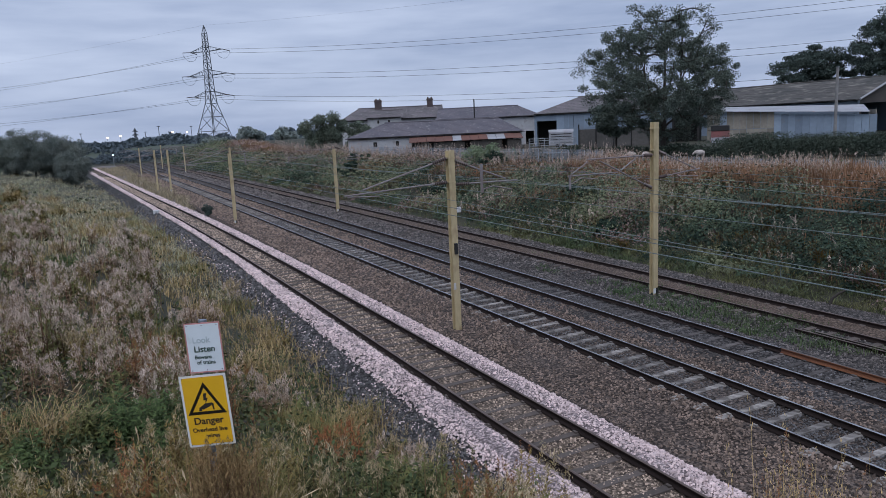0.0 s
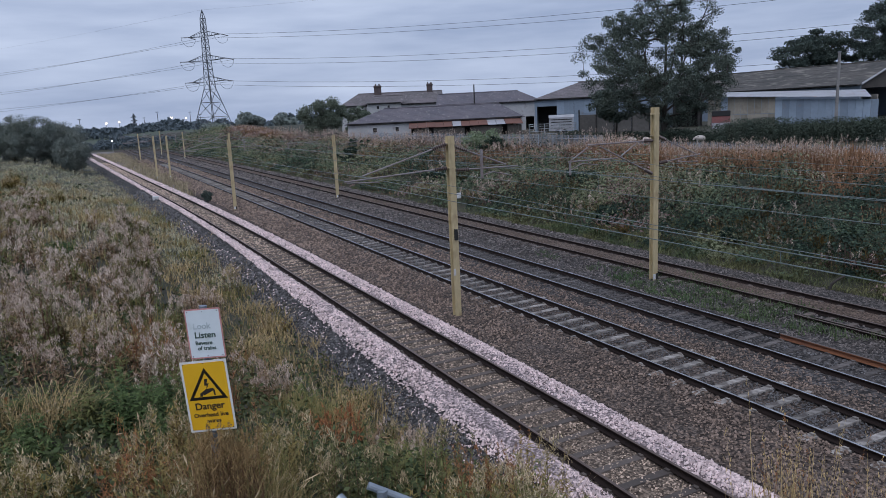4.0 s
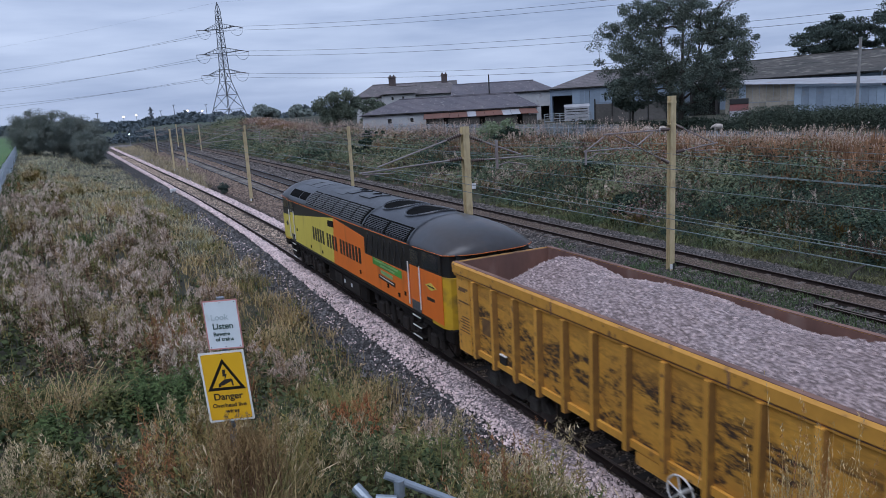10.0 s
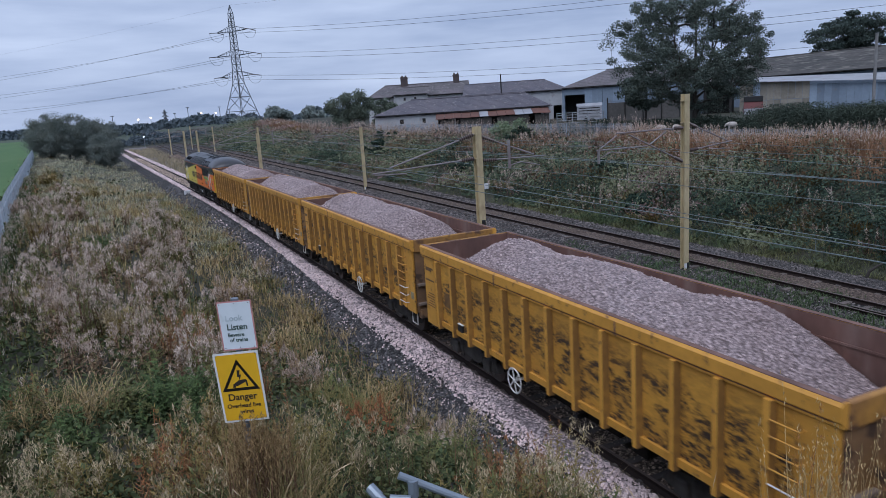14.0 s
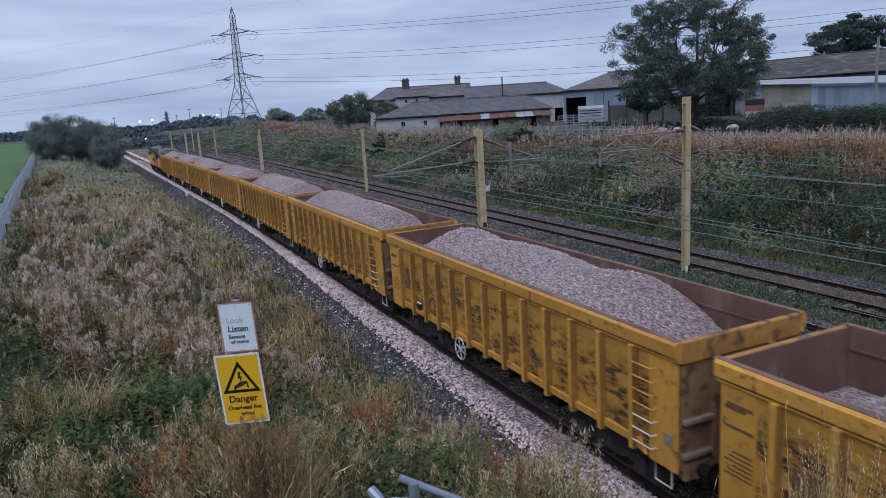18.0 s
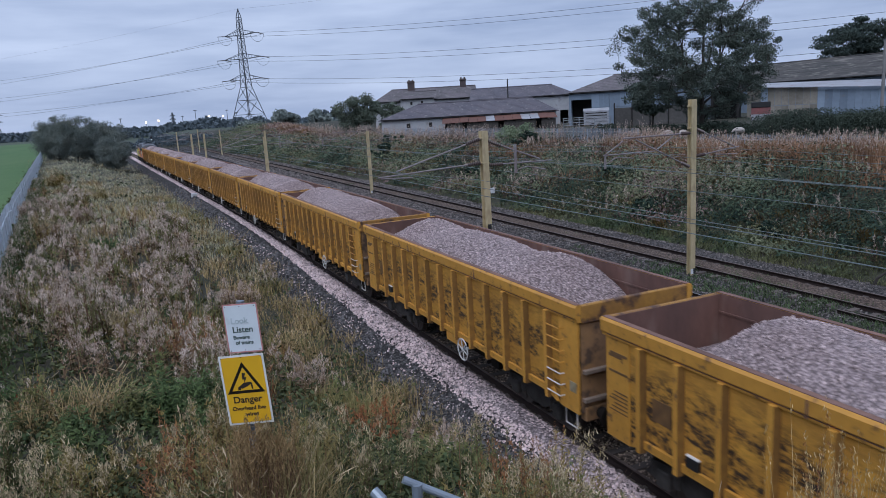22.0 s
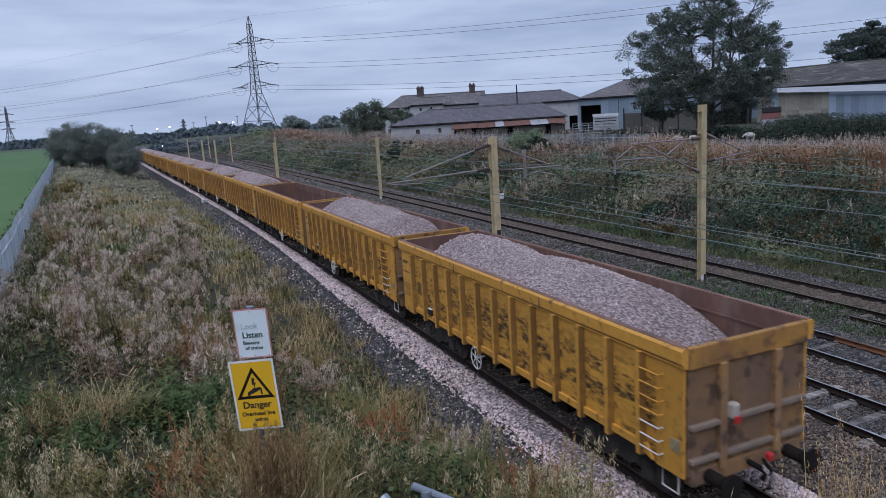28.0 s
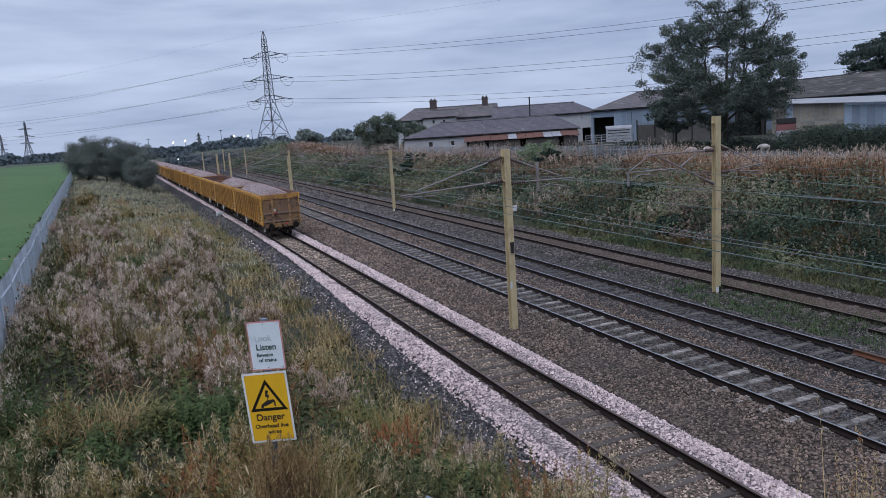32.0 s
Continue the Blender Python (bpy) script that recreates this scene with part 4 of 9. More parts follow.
def wagon(kit, heap, last=False, wheel_y=1.4):
    w = thing("ballast_wagon", pose(9.08, 0, 0), "yellow ribbed open ballast wagon heaped with pinkish crushed stone" if heap else "yellow ribbed open ballast wagon, empty, rust-brown inside", "wagon", "wagons of the train")
    if last:
        w["label"] = "last yellow ribbed ballast wagon with dusty end and tail lamp"

    def put(key, m, parent=w, label=""):
        ob = mesh_part(kit[key].name, kit[key], None, parent, label)
        ob.matrix_basis = m if parent is w else parent.matrix_basis.inverted() @ m
        return ob

    put("inner", pose(0, 0, 0), label="rust-brown steel interior")
    put("under", pose(0, 0, 0), label="grimy black underframe")
    for s in (-1, 1):
        side = put("side", pose(s * 1.36, 0, 0), label="scraped yellow side sheet with rust patches")
        put("sill", pose(s * 1.39, 0, 0))
        put("rim", pose(s * 1.395, 0, 0, 0, 0, 0 if s > 0 else 180))
        for y in (-2.2, 2.2):
            put("joint", pose(s * 1.478, y, 0), label="rusty joint strap")
        put("rimcap", pose(s * 1.393, 0, 0, 0, 0, 0 if s > 0 else 180), label="bare rusty edge")
        if s * wheel_y < 0:
            put("drop", pose(s * 1.38, s * wheel_y + 0.62, 0))
        for e in (-1, 1):
            put("corner", pose(s * 1.372, e * 6.14, 0))
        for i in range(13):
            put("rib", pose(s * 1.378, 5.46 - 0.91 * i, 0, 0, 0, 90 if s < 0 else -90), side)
        put("handwheel", pose(s * 1.47, wheel_y * s, 0.84), label="white spoked brake handwheel")
        for i in range(7):
            z = 1.22 + 0.24 * i
            put("rung" if i < 3 else "rungdark", pose(s * 1.40, s * 5.75, z, 0, 0, 0 if s < 0 else 180), label="white ladder rung" if i < 3 else "")
        put("step", pose(s * 1.25, s * 6.0, 0.62), label="white footstep")
        put("lettering", pose(s * 1.405, s * -6.12, 0), side, "unreadable faded stencil lettering")
        put("emblem", pose(s * 1.405, s * -6.12, 0), side, "faded brown emblem")
        put("numbering", pose(s * 1.405, s * -6.12, 0), side, "faded brown numbering")
        put("panelplate", pose(s * 1.384, s * -5.0, 1.90), side, "dark brown number panel")
        put("seam", pose(s * 1.44, 0, 2.957), label="rusty seam under the top rail")
        put("valve", pose(s * 1.405, s * -4.25, 1.30), label="black box on the side")
        put("valvelid", pose(s * 1.405, s * -4.25, 1.30), label="white painted lid")
        put("dataplate", pose(s * 1.408, s * 6.3, 1.5), side, "grimy data plate")
    for e in (-1, 1):
        end = put("end", pose(0, e * 6.46, 0), label="dusty brown end wall")
        put("endrim", pose(0, e * 6.49, 0))
        put("headstock", pose(0, e * 6.42, 0))
        for x in (-0.62, 0.62):
            put("endpost", pose(x, e * 6.52, 0), end)
        for z in (1.25, 1.85):
            put("endbeam", pose(0, e * 6.515, z), end)
        for x in (-0.9, 0.9):
            put("buffer", pose(x, e * 6.5, 0.93, 0, 0, 0 if e < 0 else 180), label="black round buffer")
        put("coupling", pose(0, e * 6.5, 0, 0, 0, 0 if e < 0 else 180), label="black hook and hose")
        bog = thing("bogie", pose(0, e * 4.35, 0), "", "")
        bog.parent = w
        mesh_part("bogie_frame", kit["bogie"], None, bog)
        for a in (-0.9, 0.9):
            ax = mesh_part("wheelset", WHEELSET, None, bog)
            ax.matrix_basis = pose(0, a, WHEEL_R)
            AXLES.append((ax, a, WHEEL_R))
    if heap:
        mesh_part("ballast_load", heap[0], None, w, "heap of pinkish-grey crushed stone")
        tagged(mesh_part("loose_stone", heap[1], None, w), kind="stuff")
    if last:
        lamp = part("tail_lamp", boxes((-0.08, 0.08, -6.72, -6.56, 1.9, 2.18), bevel=0.03), M["cream"], w, "dirty cream tail lamp case")
        part("lens", boxes((-0.07, 0.07, -6.74, -6.72, 1.84, 1.96)), M["red"], lamp, "red lens")
        lamp.location.x = -0.48
        part("air_cock", boxes((0.22, 0.34, -6.78, -6.66, 0.98, 1.12), bevel=0.02), M["red"], w, "red painted air cock")
    return w


KIT = build_wagon_kit()
HEAPS = [heap_meshes(s) for s in (1, 2, 3)]
WAGONS = [wagon(KIT, None if k == 12 else HEAPS[k % 3], k == 14, 1.3 if k in (0, 1, 2, 8, 9, 10, 12) else -1.1 if k == 14 else -1.45) for k in range(15)]

ROOF = [(1.385, 3.2), (1.36, 3.33), (1.22, 3.52), (1.0, 3.70), (0.7, 3.84), (0.35, 3.92), (0.0, 3.95)]


def roof_at(u):
    """A point on the roof's curve, u from 0 at the cantrail to 1 at the crown."""
    k = u * (len(ROOF) - 1)
    i = min(int(k), len(ROOF) - 2)
    a, b = ROOF[i], ROOF[i + 1]
    return a[0] + (b[0] - a[0]) * (k - i), a[1] + (b[1] - a[1]) * (k - i)


def roof_ring(bm, y, k=1.0, narrow=1.0, lift=0.0, out=0.0):
    half = [(x * narrow + out * x / 1.4, 3.2 + lift + (z - 3.2) * k + out * (z - 3.2)) for x, z in ROOF]
    return [bm.verts.new((-x, y, z)) for x, z in half] + [bm.verts.new((x, y, z)) for x, z in reversed(half[:-1])]


def roof_patch(y0, y1, u0, u1, out, side, n=4):
    """A thin curved panel that lies on the roof."""
    bm = bmesh.new()
    rings = []
    for y in (y0, y1):
        outer, inner = [], []
        for i in range(n + 1):
            x, z = roof_at(u0 + (u1 - u0) * i / n)
            nx, nz = x / 1.6, 0.35 + (z - 3.2)
            q = math.hypot(nx, nz)
            outer.append((side * (x + out * nx / q), y, z + out * nz / q))
            inner.append((side * (x - 0.01 * nx / q), y, z - 0.01 * nz / q))
        rings.append([bm.verts.new(v) for v in outer + inner[::-1]])
    skin(bm, rings)
    bmesh.ops.recalc_face_normals(bm, faces=bm.faces)
    return bm


def cab_edge(x):
    """The rounded front edge of the cab roof."""
    return 9.24 - 0.42 * (abs(x) / 1.385) ** 4


def build_loco():
    lo = thing("diesel_locomotive", pose(9.08, 0, 0), "six-axle freight diesel locomotive in lime yellow, orange and black", "locomotive")
    E = 8.75
    # core, so that nothing shows through
    part("body_core", boxes((-1.34, 1.34, -E + 0.9, E - 0.9, 1.2, 3.2)), M["loco_black"], lo)
    for s in (-1, 1):
        a, b = sorted((s * 1.34, s * 1.385))
        side = part("body_side", plate([(-E + 0.05, 1.32), (E - 0.05, 1.32), (E - 0.05, 3.2), (-E + 0.05, 3.2)], "x", a, b), M["loco_black"], lo, "black upper body side")
        a, b = sorted((s * 1.38, s * 1.392))
        part("yellow_panel", plate([(E, 1.32), (E, 2.42), (7.4, 2.46), (0.6, 3.13), (0.9, 1.32)], "x", a, b), M["loco_yellow"], side, "lime yellow paint")
        part("orange_panel", plate([(0.9, 1.32), (0.6, 3.13), (-2.78, 2.88), (-2.75, 2.32), (-6.6, 2.36), (-6.62, 2.64), (-E, 2.68), (-E, 1.32)], "x", a, b), M["loco_orange"], side, "orange paint")
        a, b = sorted((s * 1.38, s * 1.398))
        part("cantrail_stripe", plate([(-6.6, 3.20), (E - 0.9, 3.13), (E - 0.9, 3.15), (-6.6, 3.222)], "x", a, b), M["loco_orange"], side)
        # nameless lettering: one plain bar for each letter
        y = 3.66
        for word in (5, 4, 7):
            for i in range(word):
                part("letter_bar", plate([(y, 1.86), (y - 0.225, 1.86), (y - 0.225, 2.42), (y, 2.42)], "x", *sorted((s * 1.392, s * 1.396))), M["loco_black"], side)
                y -= 0.35
            y -= 0.26
        part("name_plate", plate([(1.35, 2.72), (0.62, 2.76), (0.62, 3.0), (1.35, 2.95)], "x", *sorted((s * 1.392, s * 1.41))), M["under"], side, "small dark cast plate")
        part("green_band", plate([(-3.5, 2.10), (-3.5, 2.33), (-5.98, 2.30), (-5.98, 2.05)], "x", *sorted((s * 1.392, s * 1.397))), M["green"], side, "green lettered band")
        part("band_lettering", plate([(-3.7, 2.24), (-3.7, 2.29), (-5.7, 2.27), (-5.7, 2.21)], "x", *sorted((s * 1.397, s * 1.400))), M["palegreen"], side)
        part("band_lettering", plate([(-4.2, 2.13), (-4.2, 2.18), (-5.4, 2.16), (-5.4, 2.10)], "x", *sorted((s * 1.397, s * 1.400))), M["palegreen"], side)
        part("green_label", plate([(-4.2, 1.90), (-4.2, 2.02), (-5.2, 1.99), (-5.2, 1.86)], "x", *sorted((s * 1.392, s * 1.397))), M["palegreen"], side)
        part("number_plate", plate([(-4.0, 1.72), (-4.0, 1.85), (-5.4, 1.80), (-5.4, 1.66)], "x", *sorted((s * 1.392, s * 1.40))), M["loco_black"], side, "black plate with white bars")
        part("plate_bar", plate([(-4.1, 1.78), (-4.1, 1.81), (-5.3, 1.755), (-5.3, 1.725)], "x", *sorted((s * 1.40, s * 1.403))), M["white"], side)
        part("emblem", plate([(-7.68, 2.25), (-8.0, 2.35), (-8.1, 2.35), (-8.42, 2.25), (-8.1, 2.15), (-8.0, 2.15)], "x", *sorted((s * 1.392, s * 1.397))), M["loco_yellow"], side, "yellow emblem shape")
        part("emblem_bar", plate([(-7.82, 2.23), (-8.28, 2.23), (-8.28, 2.27), (-7.82, 2.27)], "x", *sorted((s * 1.397, s * 1.399))), M["loco_black"], side)
        part("emblem", plate([(7.8, 2.0), (8.05, 2.13), (8.3, 2.0), (8.05, 1.87)], "x", *sorted((s * 1.392, s * 1.397))), M["loco_black"], side, "dark diamond emblem")
        part("number_bar", plate([(-7.75, 1.83), (-8.25, 1.84), (-8.25, 1.93), (-7.75, 1.92)], "x", *sorted((s * 1.392, s * 1.395))), M["loco_black"], side)
        # cab side: window, door, handrails
        for e in (-1, 1):
            part("cab_window", plate([(e * 7.55, 2.72), (e * 8.55, 2.74), (e * 8.5, 3.15), (e * 7.55, 3.15)], "x", *sorted((s * 1.386, s * 1.394))), M["glass"], side, "dark cab side window")
            part("cab_door", plate([(e * 6.68, 1.5), (e * 7.32, 1.5), (e * 7.32, 2.62), (e * 6.68, 2.62)], "x", *sorted((s * 1.384, s * 1.3945))), M["loco_orange" if e < 0 else "loco_yellow"], side, "cab door")
            part("door_window", plate([(e * 6.72, 2.66), (e * 7.28, 2.66), (e * 7.28, 3.11), (e * 6.72, 3.11)], "x", *sorted((s * 1.394, s * 1.399))), M["glass"], side, "dark door window")
            for y in (6.6, 7.4):
                part("handrail", tube(bmesh.new(), ((s * 1.44, e * y, 1.45), (s * 1.44, e * y, 2.72)), 0.02, 8), M["white"], side, "white cab handrail")
            part("kick_plate", plate([(e * 6.68, 1.32), (e * 7.32, 1.32), (e * 7.32, 1.62), (e * 6.68, 1.62)], "x", *sorted((s * 1.394, s * 1.402))), M["slat"], side)
            for z in (0.55, 0.85, 1.15):
                part("footstep", boxes((min(s * 1.2, s * 1.42), max(s * 1.2, s * 1.42), e * 7.0 - 0.3, e * 7.0 + 0.3, z, z + 0.025)), M["under"], lo, "white-edged cab step")
                part("step_edge", boxes((min(s * 1.415, s * 1.43), max(s * 1.415, s * 1.43), e * 7.0 - 0.3, e * 7.0 + 0.3, z - 0.005, z + 0.03)), M["white"], lo, "white step edge")
        for y, z in ((6.9, 1.48), (4.1, 1.42), (2.4, 1.45), (-2.2, 1.5), (-4.8, 1.55), (-6.2, 1.6), (6.3, 1.85), (-5.7, 1.45)):
            part("body_fitting", boxes((min(s * 1.39, s * 1.41), max(s * 1.39, s * 1.41), y - 0.06, y + 0.06, z, z + 0.12)), M["under"], side)
        # bodyside truss showing through the rear upper grille
        for i in range(7):
            y = -2.95 - i * 0.5
            part("truss_bar", tube(bmesh.new(), ((s * 1.386, y, 2.38), (s * 1.386, y - 0.25, 3.1), (s * 1.386, y - 0.5, 2.38)), 0.016, 4), M["loco_black"], side)
        # roof grilles and louvres
        win = part("roof_grille_frame", roof_patch(4.45, 7.55, 0.18, 0.50, 0.02, s), M["loco_roof"], lo)
        for y0, y1 in ((5.75, 7.25), (4.6, 5.6)):
            part("roof_grille", roof_patch(y0, y1, 0.22, 0.46, 0.035, s), M["grille"], win, "black mesh grille")
        # matt black backing paints the shade in the gaps between slats
        lf = part("louvre_frame", roof_patch(-2.7, 4.4, 0.12, 0.58, 0.015, s), M["grille"], lo)
        edges = [4.3, 3.25, 1.95, 0.75, -0.35, -1.55, -2.6]
        for a, b in zip(edges, edges[1:]):
            for i in range(8):
                u = 0.16 + 0.05 * i
                part("louvre_slat", roof_patch(b + 0.1, a - 0.04, u, u + 0.028, 0.05, s, 1), M["slat"], lf)
        gr = part("radiator_frame", roof_patch(-6.5, -2.8, 0.06, 0.44, 0.015, s), M["grille"], lo)
        for a, b in ((-2.95, -4.65), (-4.85, -6.4)):
            for i in range(9):
                u = 0.08 + 0.038 * i
                part("radiator_slat", roof_patch(b, a, u, u + 0.016, 0.035, s, 1), M["loco_roof"], gr)
    bm = bmesh.new()
    skin(bm, [roof_ring(bm, y) for y in (-6.7, 7.5)], close=False, caps=False)
    part("roof", bm, M["roof_soot"], lo, "sooty dark grey curved roof", True)
    for e, y0, mname in ((-1, 6.7, "loco_dome"), (1, 7.5, "loco_roof")):
        bm = bmesh.new()
        xs = [(x, z) for x, z in ROOF] + [(-x, z) for x, z in reversed(ROOF[:-1])]
        rows = []
        for i in range(13):
            u = math.sin(i / 12 * math.pi / 2)
            fall = math.sqrt(max(0.0, 1 - max(0.0, (u - 0.12) / 0.88) ** 2.3))
            rows.append([bm.verts.new((x, e * (y0 + u * (cab_edge(x) - y0)), 3.2 + 0.05 * u + (z - 3.2) * fall)) for x, z in xs])
        skin(bm, rows, close=False, caps=False)
        bmesh.ops.recalc_face_normals(bm, faces=bm.faces)
        brim = [(x, e * (cab_edge(x) + 0.005), 3.25) for x in [1.385 * math.cos(q * math.pi / 24) for q in range(25)]]
        part("roof_edge_strip", tube(bmesh.new(), [(1.39, e * (y0 + 0.2), 3.2)] + brim + [(-1.39, e * (y0 + 0.2), 3.2)], 0.008, 5), M["loco_orange"], lo)
        part("cab_roof", bm, M[mname], lo, "domed cab roof stained brown" if e < 0 else "domed grey cab roof", True)
        # cab end: lower nose, windscreen band, lamps
        lower = [(-1.385, 8.7), (-1.25, 9.0), (-0.6, 9.16), (0.6, 9.16), (1.25, 9.0), (1.385, 8.7), (1.385, 8.0), (-1.385, 8.0)]
        nose = part("cab_nose", plate([(x * 0.995, e * y) for x, y in lower], "z", 1.22, 2.64), M["loco_end"], lo, "warning yellow cab end")
        band = [(x * 0.98, e * (y - 0.07)) for x, y in lower]
        part("windscreen_surround", plate(band, "z", 2.64, 3.30), M["loco_black"], lo, "black windscreen surround")
        for x in (-0.62, 0.62):
            wd = bmesh.new()
            box(wd, x - 0.5, x + 0.5, -0.01, 0.01, 2.74, 3.26, 0.004)
            pane = part("windscreen", wd, M["glass"], lo, "dark windscreen pane")
            pane.location.y = e * 9.10
            part("wiper", tube(bmesh.new(), ((x - 0.1, e * 9.13, 3.22), (x + 0.18, e * 9.14, 2.86)), 0.012, 5), M["under"], lo)
        for x in (-0.85, -0.55, 0.55, 0.85):
            part("lamp", tube(bmesh.new(), ((x, e * 9.05, 1.75), (x, e * 9.18, 1.75)), 0.09, 12), M["white" if abs(x) < 0.7 else "red"], nose, "round lamp")
        part("multiple_working_cable", tube(bmesh.new(), ((-0.3, e * 9.17, 2.2), (-0.32, e * 9.24, 1.9), (-0.2, e * 9.24, 1.7)), 0.03, 6), M["under"], nose)
        part("grab_rail", tube(bmesh.new(), ((-1.0, e * 9.15, 2.56), (1.0, e * 9.22, 2.56)), 0.025, 6), M["white"], nose, "white grab rail")
        part("grab_rail", tube(bmesh.new(), ((-1.05, e * 9.12, 1.6), (-1.05, e * 9.14, 2.3)), 0.025, 6), M["white"], nose, "white grab rail")
        part("buffer_beam", boxes((-1.3, 1.3, min(e * 8.6, e * 9.1), max(e * 8.6, e * 9.1), 0.85, 1.24), bevel=0.03), M["under"], lo)
        for x in (-0.9, 0.9):
            ob = mesh_part("buffer", KIT["buffer"], None, lo, "black round buffer")
            ob.matrix_basis = pose(x, e * 9.05, 1.02, 0, 0, 0 if e < 0 else 180)
        ob = mesh_part("coupling", KIT["coupling"], None, lo)
        ob.matrix_basis = pose(0, e * 9.05, 0.06, 0, 0, 0 if e < 0 else 180)
    # roof ribs, fans, exhaust
    for y in (7.5, 4.42, 3.2, -2.75, -6.6):
        bm = bmesh.new()
        skin(bm, [roof_ring(bm, y - 0.05, out=0.03), roof_ring(bm, y + 0.05, out=0.03)], close=False, caps=False)
        part("roof_rib", bm, M["loco_roof"], lo)
    for x, y in ((0.0, -3.35), (0.0, -5.25)):
        bm = bmesh.new()
        rim = [(x + 0.78 * math.cos(a), y + 0.78 * math.sin(a), 3.965 - 0.225 * (0.78 * math.cos(a)) ** 2) for a in [i * math.pi / 16 for i in range(33)]]
        tube(bm, rim, 0.04, 6)
        fan = part("fan_ring", bm, M["loco_roof"], lo, "round radiator fan ring")
        bm = bmesh.new()
        crown = lambda px, py: bm.verts.new((px, py, 3.962 - 0.225 * px * px))
        mid = crown(x, y)
        rings = [[crown(x + r * math.cos(q * math.pi / 12), y + r * math.sin(q * math.pi / 12)) for q in range(24)] for r in (0.25, 0.5, 0.74)]
        skin(bm, rings, caps=False)
        for q in range(24):
            bm.faces.new((mid, rings[0][q], rings[0][(q + 1) % 24]))
        # disc on the roof's skin; its black stands in for the recess's shade
        part("fan_grille", bm, M["grille"], fan, "matt black disc for the fan's dark recess")
    for x, y, w, d in ((0.0, -0.4, 0.75, 0.55), (0.1, 1.3, 0.5, 0.35)):
        ex = part("roof_hatch", roof_patch(y - d, y + d, 0.80, 1.0, 0.035, -1), M["roof_soot"], lo)
        part("hatch_half", roof_patch(y - d, y + d, 0.80, 1.0, 0.035, 1), M["roof_soot"], ex)
        bm = bmesh.new()
        tube(bm, ((x + 0.1, y, 3.88), (x + 0.1, y, 4.0)), 0.17, 16)
        part("exhaust_port", bm, M["grille"], ex, "sooty exhaust opening")
    for y in (2.0, 5.4, 6.6):
        for s in (-1, 1):
            part("roof_panel", roof_patch(y - 0.5, y + 0.5, 0.70, 1.0, 0.014, s), M["loco_roof"], lo)
    # underframe
    part("solebar", boxes((-1.33, 1.33, -8.6, 8.6, 1.05, 1.32)), M["under"], lo)
    tank = part("fuel_tank", boxes((-1.25, 1.25, -2.3, 2.3, 0.38, 1.05), bevel=0.08), M["under"], lo, "grimy fuel tank")
    for s in (-1, 1):
        for y in (0.9, -0.3, -1.1):
            part("tank_cover", boxes((min(s * 1.24, s * 1.275), max(s * 1.24, s * 1.275), y - 0.45, y + 0.45, 0.5, 0.95), bevel=0.01), M["bogie"], tank)
        for y in (0.1, -0.7):
            part("gauge_plate", boxes((min(s * 1.27, s * 1.29), max(s * 1.27, s * 1.29), y - 0.07, y + 0.07, 0.68, 0.82)), M["plate"], tank, "small pale plate")
    for e in (-1, 1):
        bog = thing("bogie", pose(0, e * 5.65, 0), "", "")
        bog.parent = lo
        bm = bmesh.new()
        for s in (-1, 1):
            prism(bm, [(-2.6, 0.62), (-2.4, 0.98), (2.4, 0.98), (2.6, 0.62), (2.0, 0.5), (-2.0, 0.5)], "x", *sorted((s * 1.0, s * 1.14)))
            for y in (-2.05, 0, 2.05):
                box(bm, min(s * 1.08, s * 1.26), max(s * 1.08, s * 1.26), y - 0.2, y + 0.2, 0.38, 0.78, 0.04)
                for dy in (-0.42, 0.42):
                    tube(bm, ((s * 1.12, y + dy, 0.45), (s * 1.12, y + dy, 0.85)), 0.12, 10)
            for y in (-1.05, 1.05):
                box(bm, min(s * 1.1, s * 1.22), max(s * 1.1, s * 1.22), y - 0.12, y + 0.12, 0.3, 0.98, 0.02)
        box(bm, -1.0, 1.0, -0.5, 0.5, 0.6, 1.05)
        part("bogie_frame", bm, M["bogie"], bog)
        for s in (-1, 1):
            for y in (-1.5, -0.55, 0.55, 1.5):
                part("brake_cylinder", tube(bmesh.new(), ((s * 1.16, y - 0.13, 0.88), (s * 1.16, y + 0.13, 0.88)), 0.095, 10), M["bogie"], bog)
            part("brake_pipe", tube(bmesh.new(), ((s * 1.17, -2.4, 1.02), (s * 1.2, -1.0, 1.0), (s * 1.2, 1.0, 1.0), (s * 1.17, 2.4, 1.02)), 0.025, 6), M["wheel"], bog, "dull grey air pipe")
            for y in (-2.5, 2.5):
                part("sandbox", boxes((min(s * 1.02, s * 1.24), max(s * 1.02, s * 1.24), y - 0.16, y + 0.16, 0.72, 1.12), bevel=0.03), M["bogie"], bog)
                part("sand_pipe", tube(bmesh.new(), ((s * 1.1, y, 0.72), (s * 0.95, y * 1.04, 0.35), (s * 0.78, y * 1.02, 0.12)), 0.02, 6), M["bogie"], bog)
        for a in (-2.05, 0, 2.05):
            ax = mesh_part("wheelset", BIG_WHEELSET, None, bog)
            ax.matrix_basis = pose(0, a, BIG_R)
            AXLES.append((ax, a, BIG_R))
    return lo


LOCO = build_loco()
SPEED, PITCH, FRONT = 11.1, 13.85, 9.92

